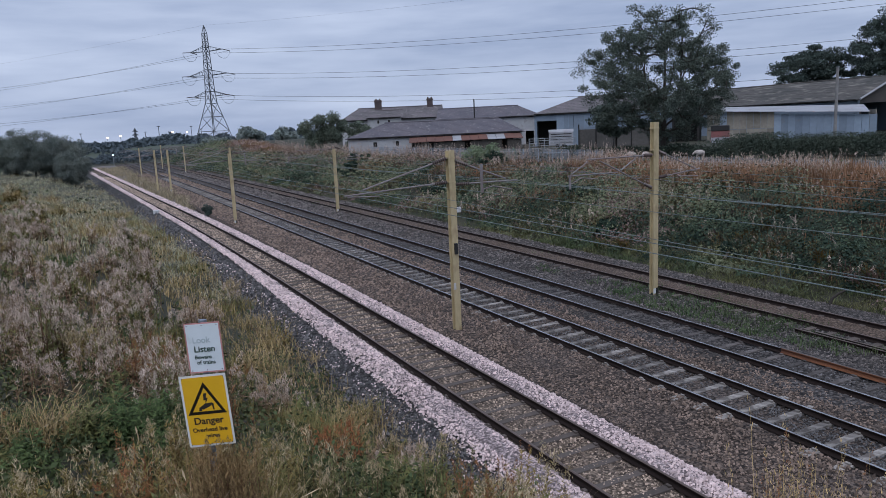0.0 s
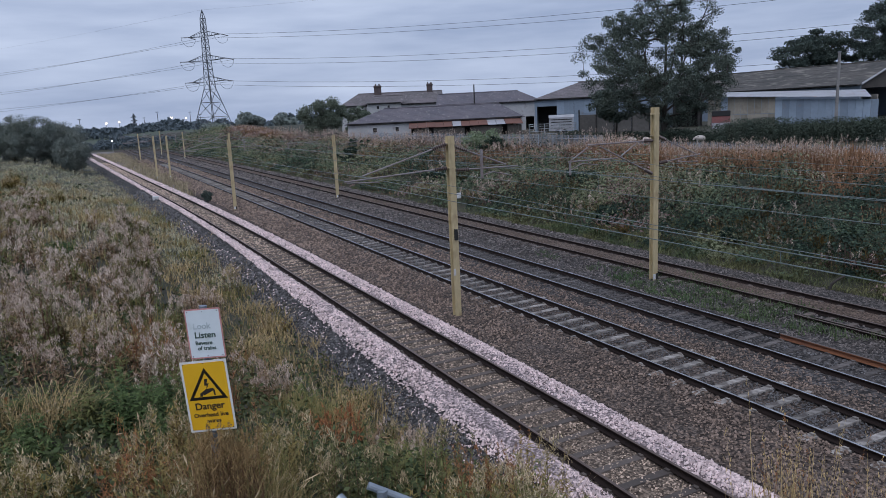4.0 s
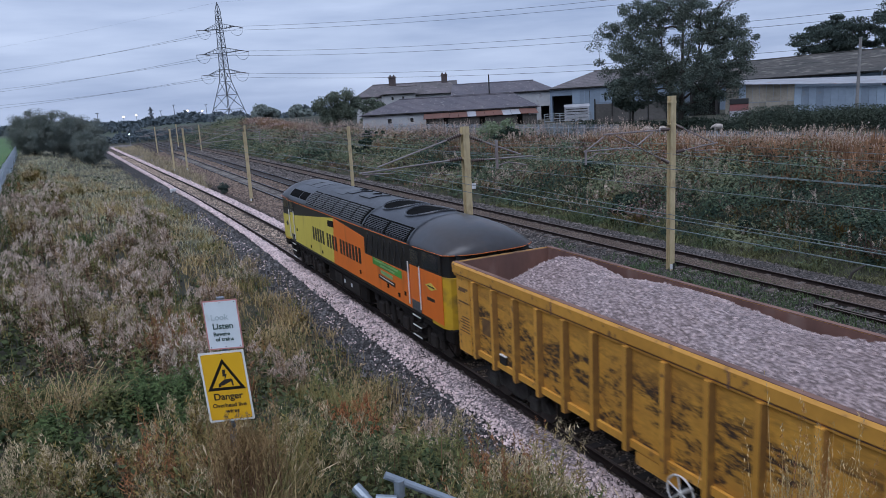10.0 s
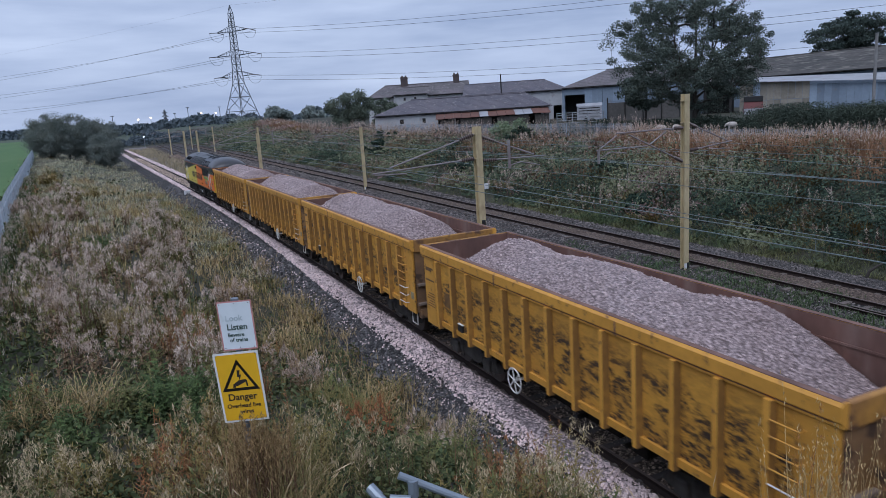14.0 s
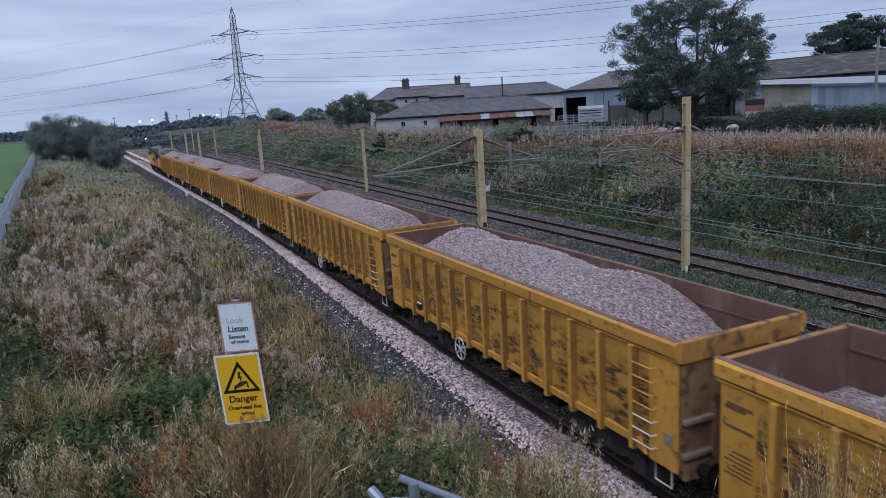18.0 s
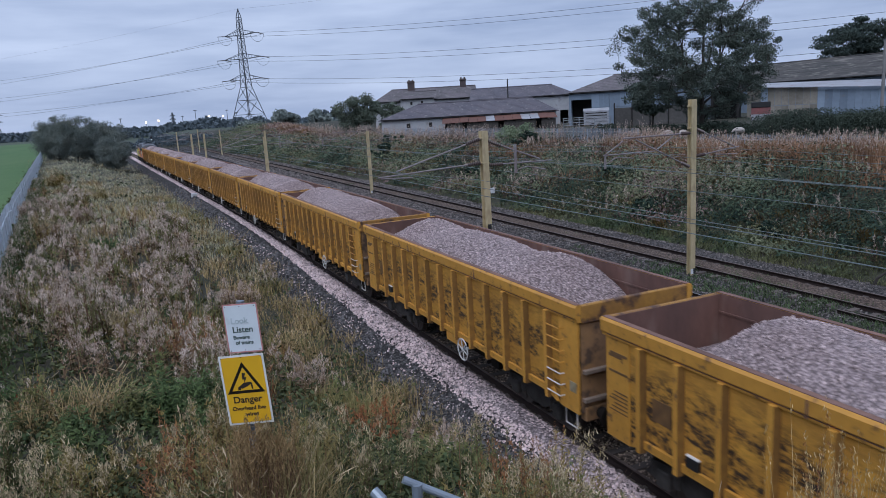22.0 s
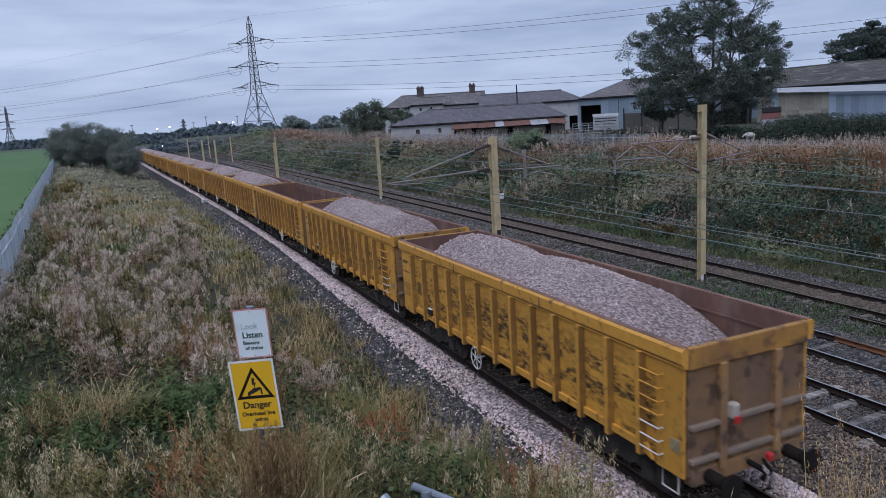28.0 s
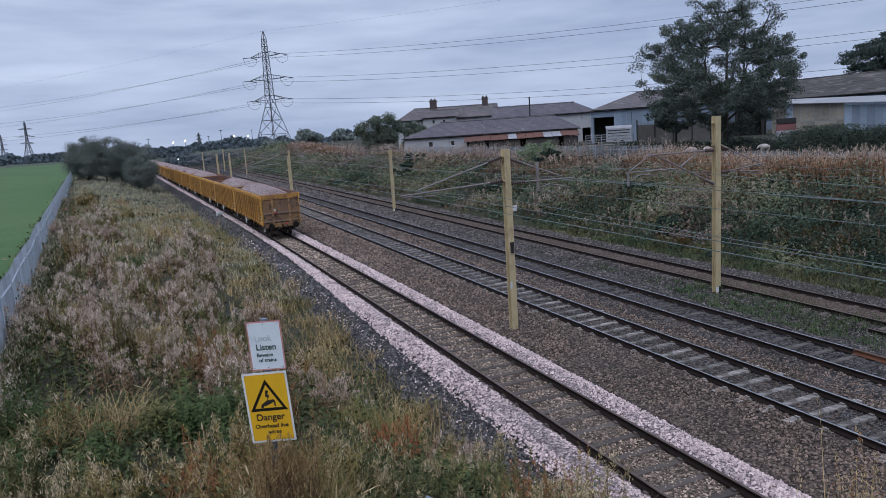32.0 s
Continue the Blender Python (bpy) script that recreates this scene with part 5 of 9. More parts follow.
# ---------------------------------------------------------------- farm, pylons, fences, signs
# slate and brown sheet roofs are lightened in colour to carry distance haze
M["slate"] = mat("old_slate_roof", (0.105, 0.10, 0.118), 0.85, other=(0.14, 0.125, 0.14), fine=6, coarse=0.5, mix=0.6, bump=0.5, dirt=(0.24, 0.225, 0.215), dirt_at=(0.60, 0.70), dirt_scale=2.4, island=0.15)
M["asbestos"] = mat("mossy_brown_sheet_roof", (0.17, 0.148, 0.155), 0.95, other=(0.12, 0.112, 0.112), fine=4, coarse=0.5, mix=0.6, bump=0.3, island=0.1, dirt=(0.21, 0.195, 0.19), dirt_at=(0.58, 0.7), dirt_scale=1.3)
M["mossy_roof"] = mat("dark_mossy_sheet_roof", (0.10, 0.09, 0.08), 0.95, other=(0.062, 0.06, 0.055), fine=3, coarse=0.4, mix=0.7, bump=0.3, rand=0.06, dirt=(0.17, 0.155, 0.135), dirt_at=(0.54, 0.68), dirt_scale=1.4, stretch=(0.4, 1, 1))
M["whitewash"] = mat("flaking_whitewash", (0.46, 0.46, 0.47), 0.9, other=(0.38, 0.38, 0.38), fine=2.5, coarse=0.3, mix=0.3, bump=0.2, dirt=(0.20, 0.17, 0.15), dirt_at=(0.58, 0.72), dirt_scale=0.9)
M["bluesheet"] = mat("pale_blue_sheeting", (0.2, 0.251, 0.306), 0.7, other=(0.162, 0.204, 0.255), fine=3, coarse=0.3, mix=0.25, bump=0.1, dirt=(0.20, 0.19, 0.19), dirt_at=(0.64, 0.8), dirt_scale=0.9, island=0.2, rand=0.22)
M["panelboard"] = mat("weathered_cement_panel", (0.238, 0.217, 0.178), 0.9, other=(0.17, 0.153, 0.123), fine=4, coarse=0.4, mix=0.4, bump=0.2, dirt=(0.13, 0.11, 0.09), dirt_at=(0.6, 0.75), dirt_scale=0.9, island=0.3, rand=0.22)
M["tin_rust"] = mat("rusted_tin_sheet", (0.177, 0.0748, 0.0508), 0.85, other=(0.129, 0.0598, 0.043), fine=5, coarse=0.6, mix=0.4, bump=0.2, island=0.25)
M["tin_white"] = mat("pale_tin_sheet", (0.357, 0.365, 0.391), 0.6, other=(0.281, 0.281, 0.289), fine=5, coarse=0.6, mix=0.3, bump=0.1, dirt=(0.3, 0.16, 0.11), dirt_at=(0.62, 0.75), dirt_scale=1.2)
# near-black for dark timber and for the shade behind openings
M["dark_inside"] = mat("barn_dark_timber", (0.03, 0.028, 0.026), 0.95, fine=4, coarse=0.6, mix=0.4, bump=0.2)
M["pale_wood"] = mat("silvered_pole_wood", (0.27, 0.26, 0.25), 0.9, other=(0.21, 0.20, 0.19), fine=9, coarse=0.8, mix=0.4, bump=0.3)
M["soot"] = mat("sooty_brick", (0.077, 0.063, 0.063), 0.9, other=(0.105, 0.077, 0.07), fine=9, coarse=1, mix=0.5, bump=0.4)
M["faded_red"] = mat("sun_faded_red_paint", (0.22, 0.07, 0.065), 0.75, other=(0.16, 0.07, 0.065), fine=5, coarse=0.8, mix=0.4, bump=0.1)
# weathered wood, darkened in colour for the shade under the lean-to
M["grass_wood"] = mat("weathered_grey_wood", (0.096, 0.084, 0.0731), 0.9, other=(0.0731, 0.0647, 0.0562), fine=9, coarse=0.8, mix=0.5, bump=0.3)
M["pylon"] = mat("grey_pylon_steel", (0.11, 0.12, 0.135), 0.7, 0.2, fine=2, coarse=0.2, mix=0.2, bump=0)
M["cable"] = mat("dark_cable", (0.07, 0.075, 0.085), 0.7, fine=2, coarse=0.2, mix=0.1, bump=0)
M["galv"] = mat("galvanised_fence_steel", (0.60, 0.66, 0.72), 0.5, 0.1, other=(0.48, 0.53, 0.58), fine=5, coarse=0.5, mix=0.2, bump=0.03, island=0.15)
M["galv_dull"] = mat("weathered_fence_steel", (0.33, 0.38, 0.43), 0.6, 0.1, other=(0.25, 0.29, 0.33), fine=5, coarse=0.5, mix=0.3, bump=0.03, island=0.2)
M["yard_panel"] = mat("dark_stained_concrete", (0.11, 0.102, 0.092), 0.95, other=(0.075, 0.07, 0.064), fine=4, coarse=0.5, mix=0.5, bump=0.2, rand=0.2)
M["galv_tube"] = mat("galvanised_handrail_tube", (0.274, 0.31, 0.346), 0.45, 0.5, other=(0.216, 0.245, 0.274), fine=12, coarse=3, mix=0.3, bump=0.08)
M["signwhite"] = mat("faded_white_sign", (0.66, 0.70, 0.72), 0.5, other=(0.60, 0.64, 0.66), fine=14, coarse=5, mix=0.08, bump=0.02, dirt=(0.42, 0.47, 0.44), dirt_at=(0.60, 0.78), dirt_scale=7)
M["signred"] = mat("faded_red_edge", (0.62, 0.27, 0.25), 0.55, fine=14, coarse=5, mix=0.15, bump=0)
M["signyellow"] = mat("sign_yellow", (0.72, 0.40, 0.012), 0.45, other=(0.68, 0.37, 0.012), fine=14, coarse=4, mix=0.06, bump=0.01, dirt=(0.36, 0.22, 0.03), dirt_at=(0.66, 0.8), dirt_scale=9)
M["ink"] = mat("sign_black", (0.025, 0.018, 0.015), 0.5, fine=14, coarse=4, mix=0.2, bump=0)
M["greenink"] = mat("faded_green_black_ink", (0.035, 0.07, 0.055), 0.55, fine=14, coarse=9, mix=0.2, bump=0)
M["paleink"] = mat("bleached_ink", (0.36, 0.42, 0.43), 0.55, other=(0.5, 0.55, 0.57), fine=24, coarse=12, mix=0.1, bump=0)
M["wool"] = mat("sheep_wool", (0.58, 0.52, 0.47), 1.0, other=(0.5, 0.44, 0.4), fine=18, coarse=3, mix=0.3, bump=0.6)
M["lampglow"] = mat("floodlight_glow", (1, 1, 1), 0.5, emit=(1.0, 0.72, 0.42), power=3.2, bump=0)
M["signalglow"] = mat("signal_glow", (1, 1, 1), 0.5, emit=(0.85, 0.95, 1.0), power=10.0, bump=0)


# the farm's plan was drawn at four fifths of its size, from the eye
FARM = Matrix.Translation((0, 0, -1.7825)) @ Matrix.Scale(1.25, 4)


def frame_on(a, b):
    """A frame on the ground: x from a to b along a wall's front, y away behind it."""
    a, b = Vector(a), Vector(b)
    d = (b - a).normalized()
    m = Matrix.Translation((a.x, a.y, 0)) @ Matrix.Rotation(math.atan2(d.y, d.x), 4, "Z")
    return FARM @ m, (b - a).length


def quad_slab(pts, thick):
    """A slab on four corners, thick downwards."""
    bm = bmesh.new()
    top = [bm.verts.new(p) for p in pts]
    low = [bm.verts.new((p[0], p[1], p[2] - thick)) for p in pts]
    bm.faces.new(top)
    bm.faces.new(low[::-1])
    n = len(pts)
    for i in range(n):
        bm.faces.new((top[i], low[i], low[(i + 1) % n], top[(i + 1) % n]))
    bmesh.ops.recalc_face_normals(bm, faces=bm.faces)
    return bm


def building(name, label, category, a, b, depth, base, eave, ridge, wallmat, roofmat, hip0=0.0, hip1=0.0, holes=(), courses=9, over=0.35, bay=0.0):
    """A pitched-roof building on a front line a-b: walls with openings, two roof slopes in courses, hips or gables. holes: (x0, x1, z0, z1) in the front."""
    m, L = frame_on(a, b)
    t = thing(name, m, label, category)
    # front wall pieces round the holes
    xs = sorted({0.0, L, *[h[0] for h in holes], *[h[1] for h in holes]})
    for x0, x1 in zip(xs, xs[1:]):
        mid = (x0 + x1) / 2
        cuts = sorted([(h[2], h[3]) for h in holes if h[0] - 1e-6 <= mid <= h[1] + 1e-6])
        z = base
        for c0, c1 in cuts:
            if c0 > z:
                part("wall", boxes((x0, x1, 0, 0.3, z, c0)), wallmat, t)
            z = c1
        if z < eave:
            part("wall", boxes((x0, x1, 0, 0.3, z, eave)), wallmat, t)
    part("wall", boxes((0, L, depth - 0.3, depth, base, eave)), wallmat, t)
    for x, hip in ((0, hip0), (L - 0.3, hip1)):
        if hip > 0:
            part("wall", boxes((x, x + 0.3, 0.3, depth - 0.3, base, eave)), wallmat, t)
        elif x and bay:
            part("wall", plate([(0.3, bay), (depth - 0.3, bay), (depth - 0.3, eave), (depth / 2, ridge - 0.15), (0.3, eave)], "x", x, x + 0.3), M["grass_wood"], t, "boarded gable above an open bay")
            for y in (0.3, depth / 2 - 0.15, depth - 0.6):
                part("bay_post", boxes((x, x + 0.3, y, y + 0.3, base, bay)), M["grass_wood"], t)
        else:
            part("wall", plate([(0.3, base), (depth - 0.3, base), (depth - 0.3, eave), (depth / 2, ridge - 0.15), (0.3, eave)], "x", x, x + 0.3), wallmat, t, "gable wall")
    if holes:
        # near-black sheet across the inside paints the shade behind the openings
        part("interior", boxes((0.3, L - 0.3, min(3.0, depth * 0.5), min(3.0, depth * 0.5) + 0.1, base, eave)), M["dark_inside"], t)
    # roof slopes in courses
    for s, yo, label2 in ((0, -over, "front roof slope"), (1, depth + over, "rear roof slope")):
        slope = part("roof_deck", quad_slab([(0.2, yo * 0.5 if s == 0 else depth, eave - 0.12), (L - 0.2, yo * 0.5 if s == 0 else depth, eave - 0.12), (L - 0.2 - hip1, depth / 2, ridge - 0.14), (0.2 + hip0, depth / 2, ridge - 0.14)], 0.03), M["dark_inside"], t, label2)
        n = courses if s == 0 else 2
        for i in range(n):
            u0, u1 = i / n, (i + 1) / n
            def corner(u, right):
                h = (hip1 if right else hip0) * u
                x = (L + over - h if hip1 else L + over) if right else (-over + h if hip0 else -over)
                y = yo + (depth / 2 - yo) * u
                return (x, y, eave + (ridge - eave) * u)
            p = [corner(u0, 0), corner(u0, 1), corner(u1, 1), corner(u1, 0)]
            up = 0.018
            p = [(p[0][0], p[0][1], p[0][2] + up), (p[1][0], p[1][1], p[1][2] + up), p[2], p[3]]
            part("roof_course", quad_slab(p, 0.1), roofmat, slope)
    for right, hip in ((0, hip0), (1, hip1)):
        if hip > 0:
            x0 = L + over if right else -over
            x1 = L + over - hip if right else -over + hip
            p = [(x0, -over, eave), (x0, depth + over, eave), (x1, depth / 2, ridge)]
            part("roof", quad_slab(p, 0.1), roofmat, t, "hipped roof end")
    x0, x1 = (hip0 - over if hip0 else -over), (L + over - hip1 if hip1 else L + over)
    part("ridge_cap", tube(bmesh.new(), ((x0, depth / 2, ridge + 0.02), (x1, depth / 2, ridge + 0.02)), 0.12, 6), roofmat, t)
    part("gutter", tube(bmesh.new(), ((0, -over, eave + 0.02), (L, -over, eave + 0.02)), 0.07, 6), M["dark_inside"], t)
    return t, m, L


def lean_to(t, L, x0, x1, out, z_top, z_out, base, mats, n, posts=True):
    """A lean-to of single sheets against a front wall."""
    w = (x1 - x0) / n
    for i in range(n):
        a, b = x0 + i * w, x0 + (i + 1) * w - 0.03
        lift = 0.02 * (i % 3)
        part("roof_sheet", quad_slab([(a, -out, z_out + lift), (b, -out, z_out + lift), (b, -0.02, z_top + lift), (a, -0.02, z_top + lift)], 0.04), mats[i % len(mats)], t)
    if posts:
        for i in range(0, n + 1, 3):
            x = x0 + min(i, n) * w
            part("post", boxes((x - 0.08, x + 0.08, -out + 0.2, -out + 0.36, base, z_out)), M["grass_wood"], t)


def windows(t, spots, base):
    for x, z, w, h in spots:
        win = part("window", boxes((x - w / 2, x + w / 2, -0.03, 0.02, z, z + h)), M["dark_inside"], t, "small dark window")
        part("window_frame", boxes((x - w / 2 - 0.05, x + w / 2 + 0.05, -0.05, -0.03, z - 0.05, z), (x - w / 2 - 0.05, x + w / 2 + 0.05, -0.05, -0.03, z + h, z + h + 0.05)), M["white"], win)


def build_farm():
    G = 3.9
    # two-storey farmhouse
    t, m, L = building("farmhouse", "old whitewashed two-storey farmhouse under a brown slate roof", "house", (41.2, 118.2, 0), (57.2, 111.2, 0), 7.5, G, 8.9, 11.0, M["whitewash"], M["asbestos"], 3.2, 0.0)
    windows(t, ((6.0, 6.9, 0.7, 1.2), (9.0, 6.9, 0.7, 1.2), (12.5, 6.9, 0.7, 1.2)), G)
    for x, y, z, w in ((6.4, 3.6, 12.35, 0.62), (15.6, 3.75, 12.3, 0.5)):
        ch = part("chimney", boxes((x - w, x + w, y - 0.45, y + 0.45, 9.6, z), (x - w - 0.1, x + w + 0.1, y - 0.55, y + 0.55, z - 0.3, z - 0.15)), M["soot"], t, "sooty brick chimney stack")
        for dx in (-0.3, 0.3):
            part("chimney_pot", tube(bmesh.new(), ((x + dx, y, z), (x + dx, y, z + 0.25)), 0.15, 8, 0.12), M["soot"], ch)
    # white wing in front of the house
    t, m, L = building("house_wing", "low white gabled wing of the farmhouse", "house", (44.2, 113.5, 0), (49.4, 111.2, 0), 5.0, G, 9.15, 10.4, M["whitewash"], M["asbestos"], 1.6, 0.0)
    windows(t, ((1.8, 8.2, 0.35, 0.55), (3.6, 8.2, 0.35, 0.55)), G)
    # long low barn with a rusty lean-to
    t, m, L = building("long_barn", "long low whitewashed barn under an old slate roof", "barn", (31.6, 88.5, 0), (51.9, 78.4, 0), 7.0, G, 6.15, 8.0, M["whitewash"], M["slate"], 5.0, 3.0, ((8.2, 9.6, G, 5.6),), 12)
    windows(t, ((3.5, 5.0, 0.5, 0.6), (6.4, 5.0, 0.4, 0.6)), G)
    for i in range(38):
        x = 8.6 + 0.36 * i
        if i % 13 in (5, 6):
            continue
        # the boards' dark wood carries the lean-to's shade
        part("board", boxes((x, x + 0.34, -2.8 + 0.02 * (i % 2), -2.74 + 0.02 * (i % 2), G, 5.30 - 0.05 * (i % 3))), M["grass_wood"], t)
    lean_to(t, L, 8.0, 22.5, 3.1, 6.0, 5.38, G, [M["tin_rust"], M["tin_rust"], M["tin_rust"], M["tin_rust"], M["tin_rust"], M["tin_white"], M["tin_rust"], M["tin_rust"], M["tin_rust"], M["tin_white"], M["tin_white"]], 13, False)
    # near-black sheet before the white wall paints the lean-to's shade
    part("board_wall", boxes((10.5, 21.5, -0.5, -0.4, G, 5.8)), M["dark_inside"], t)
    # white two-storey barn behind
    t, m, L = building("stone_barn", "tall whitewashed stone barn with flaking walls", "barn", (48.9, 96.3, 0), (61.9, 88.5, 0), 9.0, G, 8.2, 9.9, M["whitewash"], M["slate"], 0.0, 3.4, ((13.0, 14.2, G, 6.0),), 10)
    flue = m.inverted() @ (FARM @ Vector((51.8, 90.6, 0)))
    part("flue_pipe", tube(bmesh.new(), ((flue.x, -0.45, 7.5), (flue.x, -0.45, 11.0)), 0.09, 8), M["dark_inside"], t, "thin dark flue pipe")
    # pale blue sheeted barn with an open bay
    t, m, L = building("sheeted_barn", "pale blue sheeted barn with a dark open bay", "barn", (54.4, 79.1, 0), (68.5, 68.0, 0), 10.0, G, 8.2, 10.3, M["bluesheet"], M["asbestos"], 6.0, 2.5, ((0.3, 2.9, G, 7.3), (5.0, 5.5, 6.2, 7.8)), 10)
    for i in range(22):
        x = 3.2 + i * 0.65
        part("sheet", boxes((x, x + 0.6, -0.04, -0.005, 6.2, 8.1)), M["bluesheet"], t)
    # concrete panel wall and gate before it
    yard = thing("yard_wall", frame_on((52.9, 67.8), (60.5, 61.0))[0], "dark weathered concrete panel yard wall", "wall", kind="structure")
    for i in range(5):
        part("panel", boxes((i * 2.0, i * 2.0 + 1.92, 0, 0.15, G - 0.3, 6.1), bevel=0.02), M["yard_panel"], yard)
        part("post", boxes((i * 2.0 - 0.07, i * 2.0 + 0.07, -0.1, 0.2, G - 0.3, 6.7)), M["dark_inside"], yard)
    gate = thing("field_gate", frame_on((48.0, 71.0), (52.6, 68.0))[0], "grey tubular steel field gate beside the yard", "gate")
    for z in (4.1, 4.4, 4.7, 5.0, 5.25):
        part("gate_bar", tube(bmesh.new(), ((0, 0, z), (5.4, 0, z)), 0.04, 6), M["steel"], gate)
    for x in (0, 1.8, 3.6, 5.4):
        part("gate_upright", tube(bmesh.new(), ((x, 0, 3.4), (x, 0, 5.3)), 0.05, 6), M["steel"], gate)
    tr = thing("stock_trailer", frame_on((51.2, 71.4), (53.5, 69.8))[0], "white livestock trailer with a slatted side", "trailer")
    part("trailer_box", boxes((0, 2.9, 0, 2.0, 4.3, 5.9), bevel=0.05), M["tin_white"], tr)
    part("trailer_roof", plate([(0, 5.9), (2.0, 5.9), (1.7, 6.2), (0.3, 6.2)], "x", -0.05, 2.95), M["tin_white"], tr, "curved pale roof")
    for z in (4.6, 4.95, 5.3, 5.6):
        part("vent_slot", boxes((0.2, 2.7, -0.02, 0.0, z, z + 0.1)), M["dark_inside"], tr)
    for x in (1.0, 1.8):
        part("wheel", tube(bmesh.new(), ((x, -0.05, 4.15), (x, 0.2, 4.15)), 0.33, 14), M["black"], tr)
    part("drawbar", boxes((-1.3, 0, 0.9, 1.1, 4.2, 4.35)), M["under"], tr)
    part("prop_leg", boxes((-1.2, -1.1, 0.95, 1.05, 3.5, 4.2)), M["under"], tr)
    # long sheds on the rise
    t, m, L = building("long_shed", "long farm shed under a mossy brown sheet roof", "shed", (84.4, 91.0, 0), (84.2, 54.2, 0), 14.0, G, 8.1, 10.9, M["bluesheet"], M["mossy_roof"], 0.0, 0.0, (), 5, 0.5, 7.7)
    # added near-black sheet: the dark of the open bay as colour
    part("bay_lining", boxes((L - 9.0, L - 8.9, 0.4, 13.6, G, 8.0)), M["dark_inside"], t, "near-black sheet painting the shade inside the bay")
    part("barge_board", tube(bmesh.new(), ((L + 0.55, -0.5, 8.15), (L + 0.55, 7.0, 10.98)), 0.14, 4), M["tin_white"], t, "pale barge board")
    # near-black shed added to put the dark doorway's shade between the sheds
    store = building("timber_store", "near-black open-fronted shed painting the dark gap between the sheds", "shed", (65.2, 65.3, 0), (67.2, 62.9, 0), 5.0, G, 7.6, 8.3, M["dark_inside"], M["asbestos"], 0.0, 0.0, ((0.25, 2.9, G, 7.2),), 3, 0.2)
    lt = thing("sheeted_lean_to", frame_on((67.2, 62.9), (78.4, 48.2))[0], "lean-to of weathered cement panels and pale blue sheets", "shed")
    Ls = math.hypot(11.2, 14.7)
    n = 24
    for i in range(n):
        x = 0.9 + i * (Ls - 0.9) / n
        pale = i >= 10
        z1 = 7.5 - 0.045 * (x - 0.9) - (0.35 if pale else 0.0)
        part("sheet", boxes((x, x + (Ls - 0.9) / n - 0.03, (i % 3) * 0.02, (i % 3) * 0.02 + 0.08, G - 0.3 if pale else 5.3, z1)), M["bluesheet" if pale or i == 2 else "panelboard"], lt)
        if not pale:
            part("lower_panel", boxes((x, x + (Ls - 0.9) / n - 0.03, -0.03, 0.06, G - 0.3, 5.25)), M["panelboard"], lt)
    for i in range(12):
        x = i * Ls / 12 * 0.9 + 1.0
        part("roof_sheet", quad_slab([(x, -0.5, 7.55 - 0.05 * x + 0.03 * (i % 2)), (x + 1.45, -0.5, 7.5 - 0.05 * x), (x + 1.45, 7.0, 8.0 - 0.03 * x), (x, 7.0, 8.05 - 0.03 * x)], 0.05), M["tin_white"], lt, "pale tin roof sheet")
    for x in (0.9, Ls - 0.2):
        part("end_wall", boxes((x, x + 0.1, 0.1, 6.8, G - 0.3, 6.9)), M["panelboard"], lt)
    bk = thing("loader_bucket", frame_on((63.0, 57.2), (64.4, 55.8))[0], "faded red and black farm loader bucket by the shed", "farm machine")
    part("bucket", plate([(0, 3.4), (1.6, 3.4), (1.9, 4.6), (0.3, 5.4)], "x", 0, 1.9), M["faded_red"], bk)
    part("black_hood", boxes((0, 1.9, 0.2, 1.4, 5.3, 5.9), bevel=0.05), M["black"], bk)
    part("pale_flank", boxes((-0.03, 1.93, -0.05, 0.0, 3.4, 4.6)), M["tin_white"], bk)
    tele = thing("telegraph_pole", pose(58.2, 39.4, 2.4), "grey wooden telegraph pole in the hedge", "pole")
    part("shaft", tube(bmesh.new(), ((0, 0, 0), (0, 0, 8.2)), 0.15, 8, 0.11), M["pale_wood"], tele)
    part("cap", boxes((-0.12, 0.12, -0.12, 0.12, 8.2, 8.25)), M["steel"], tele)


build_farm()


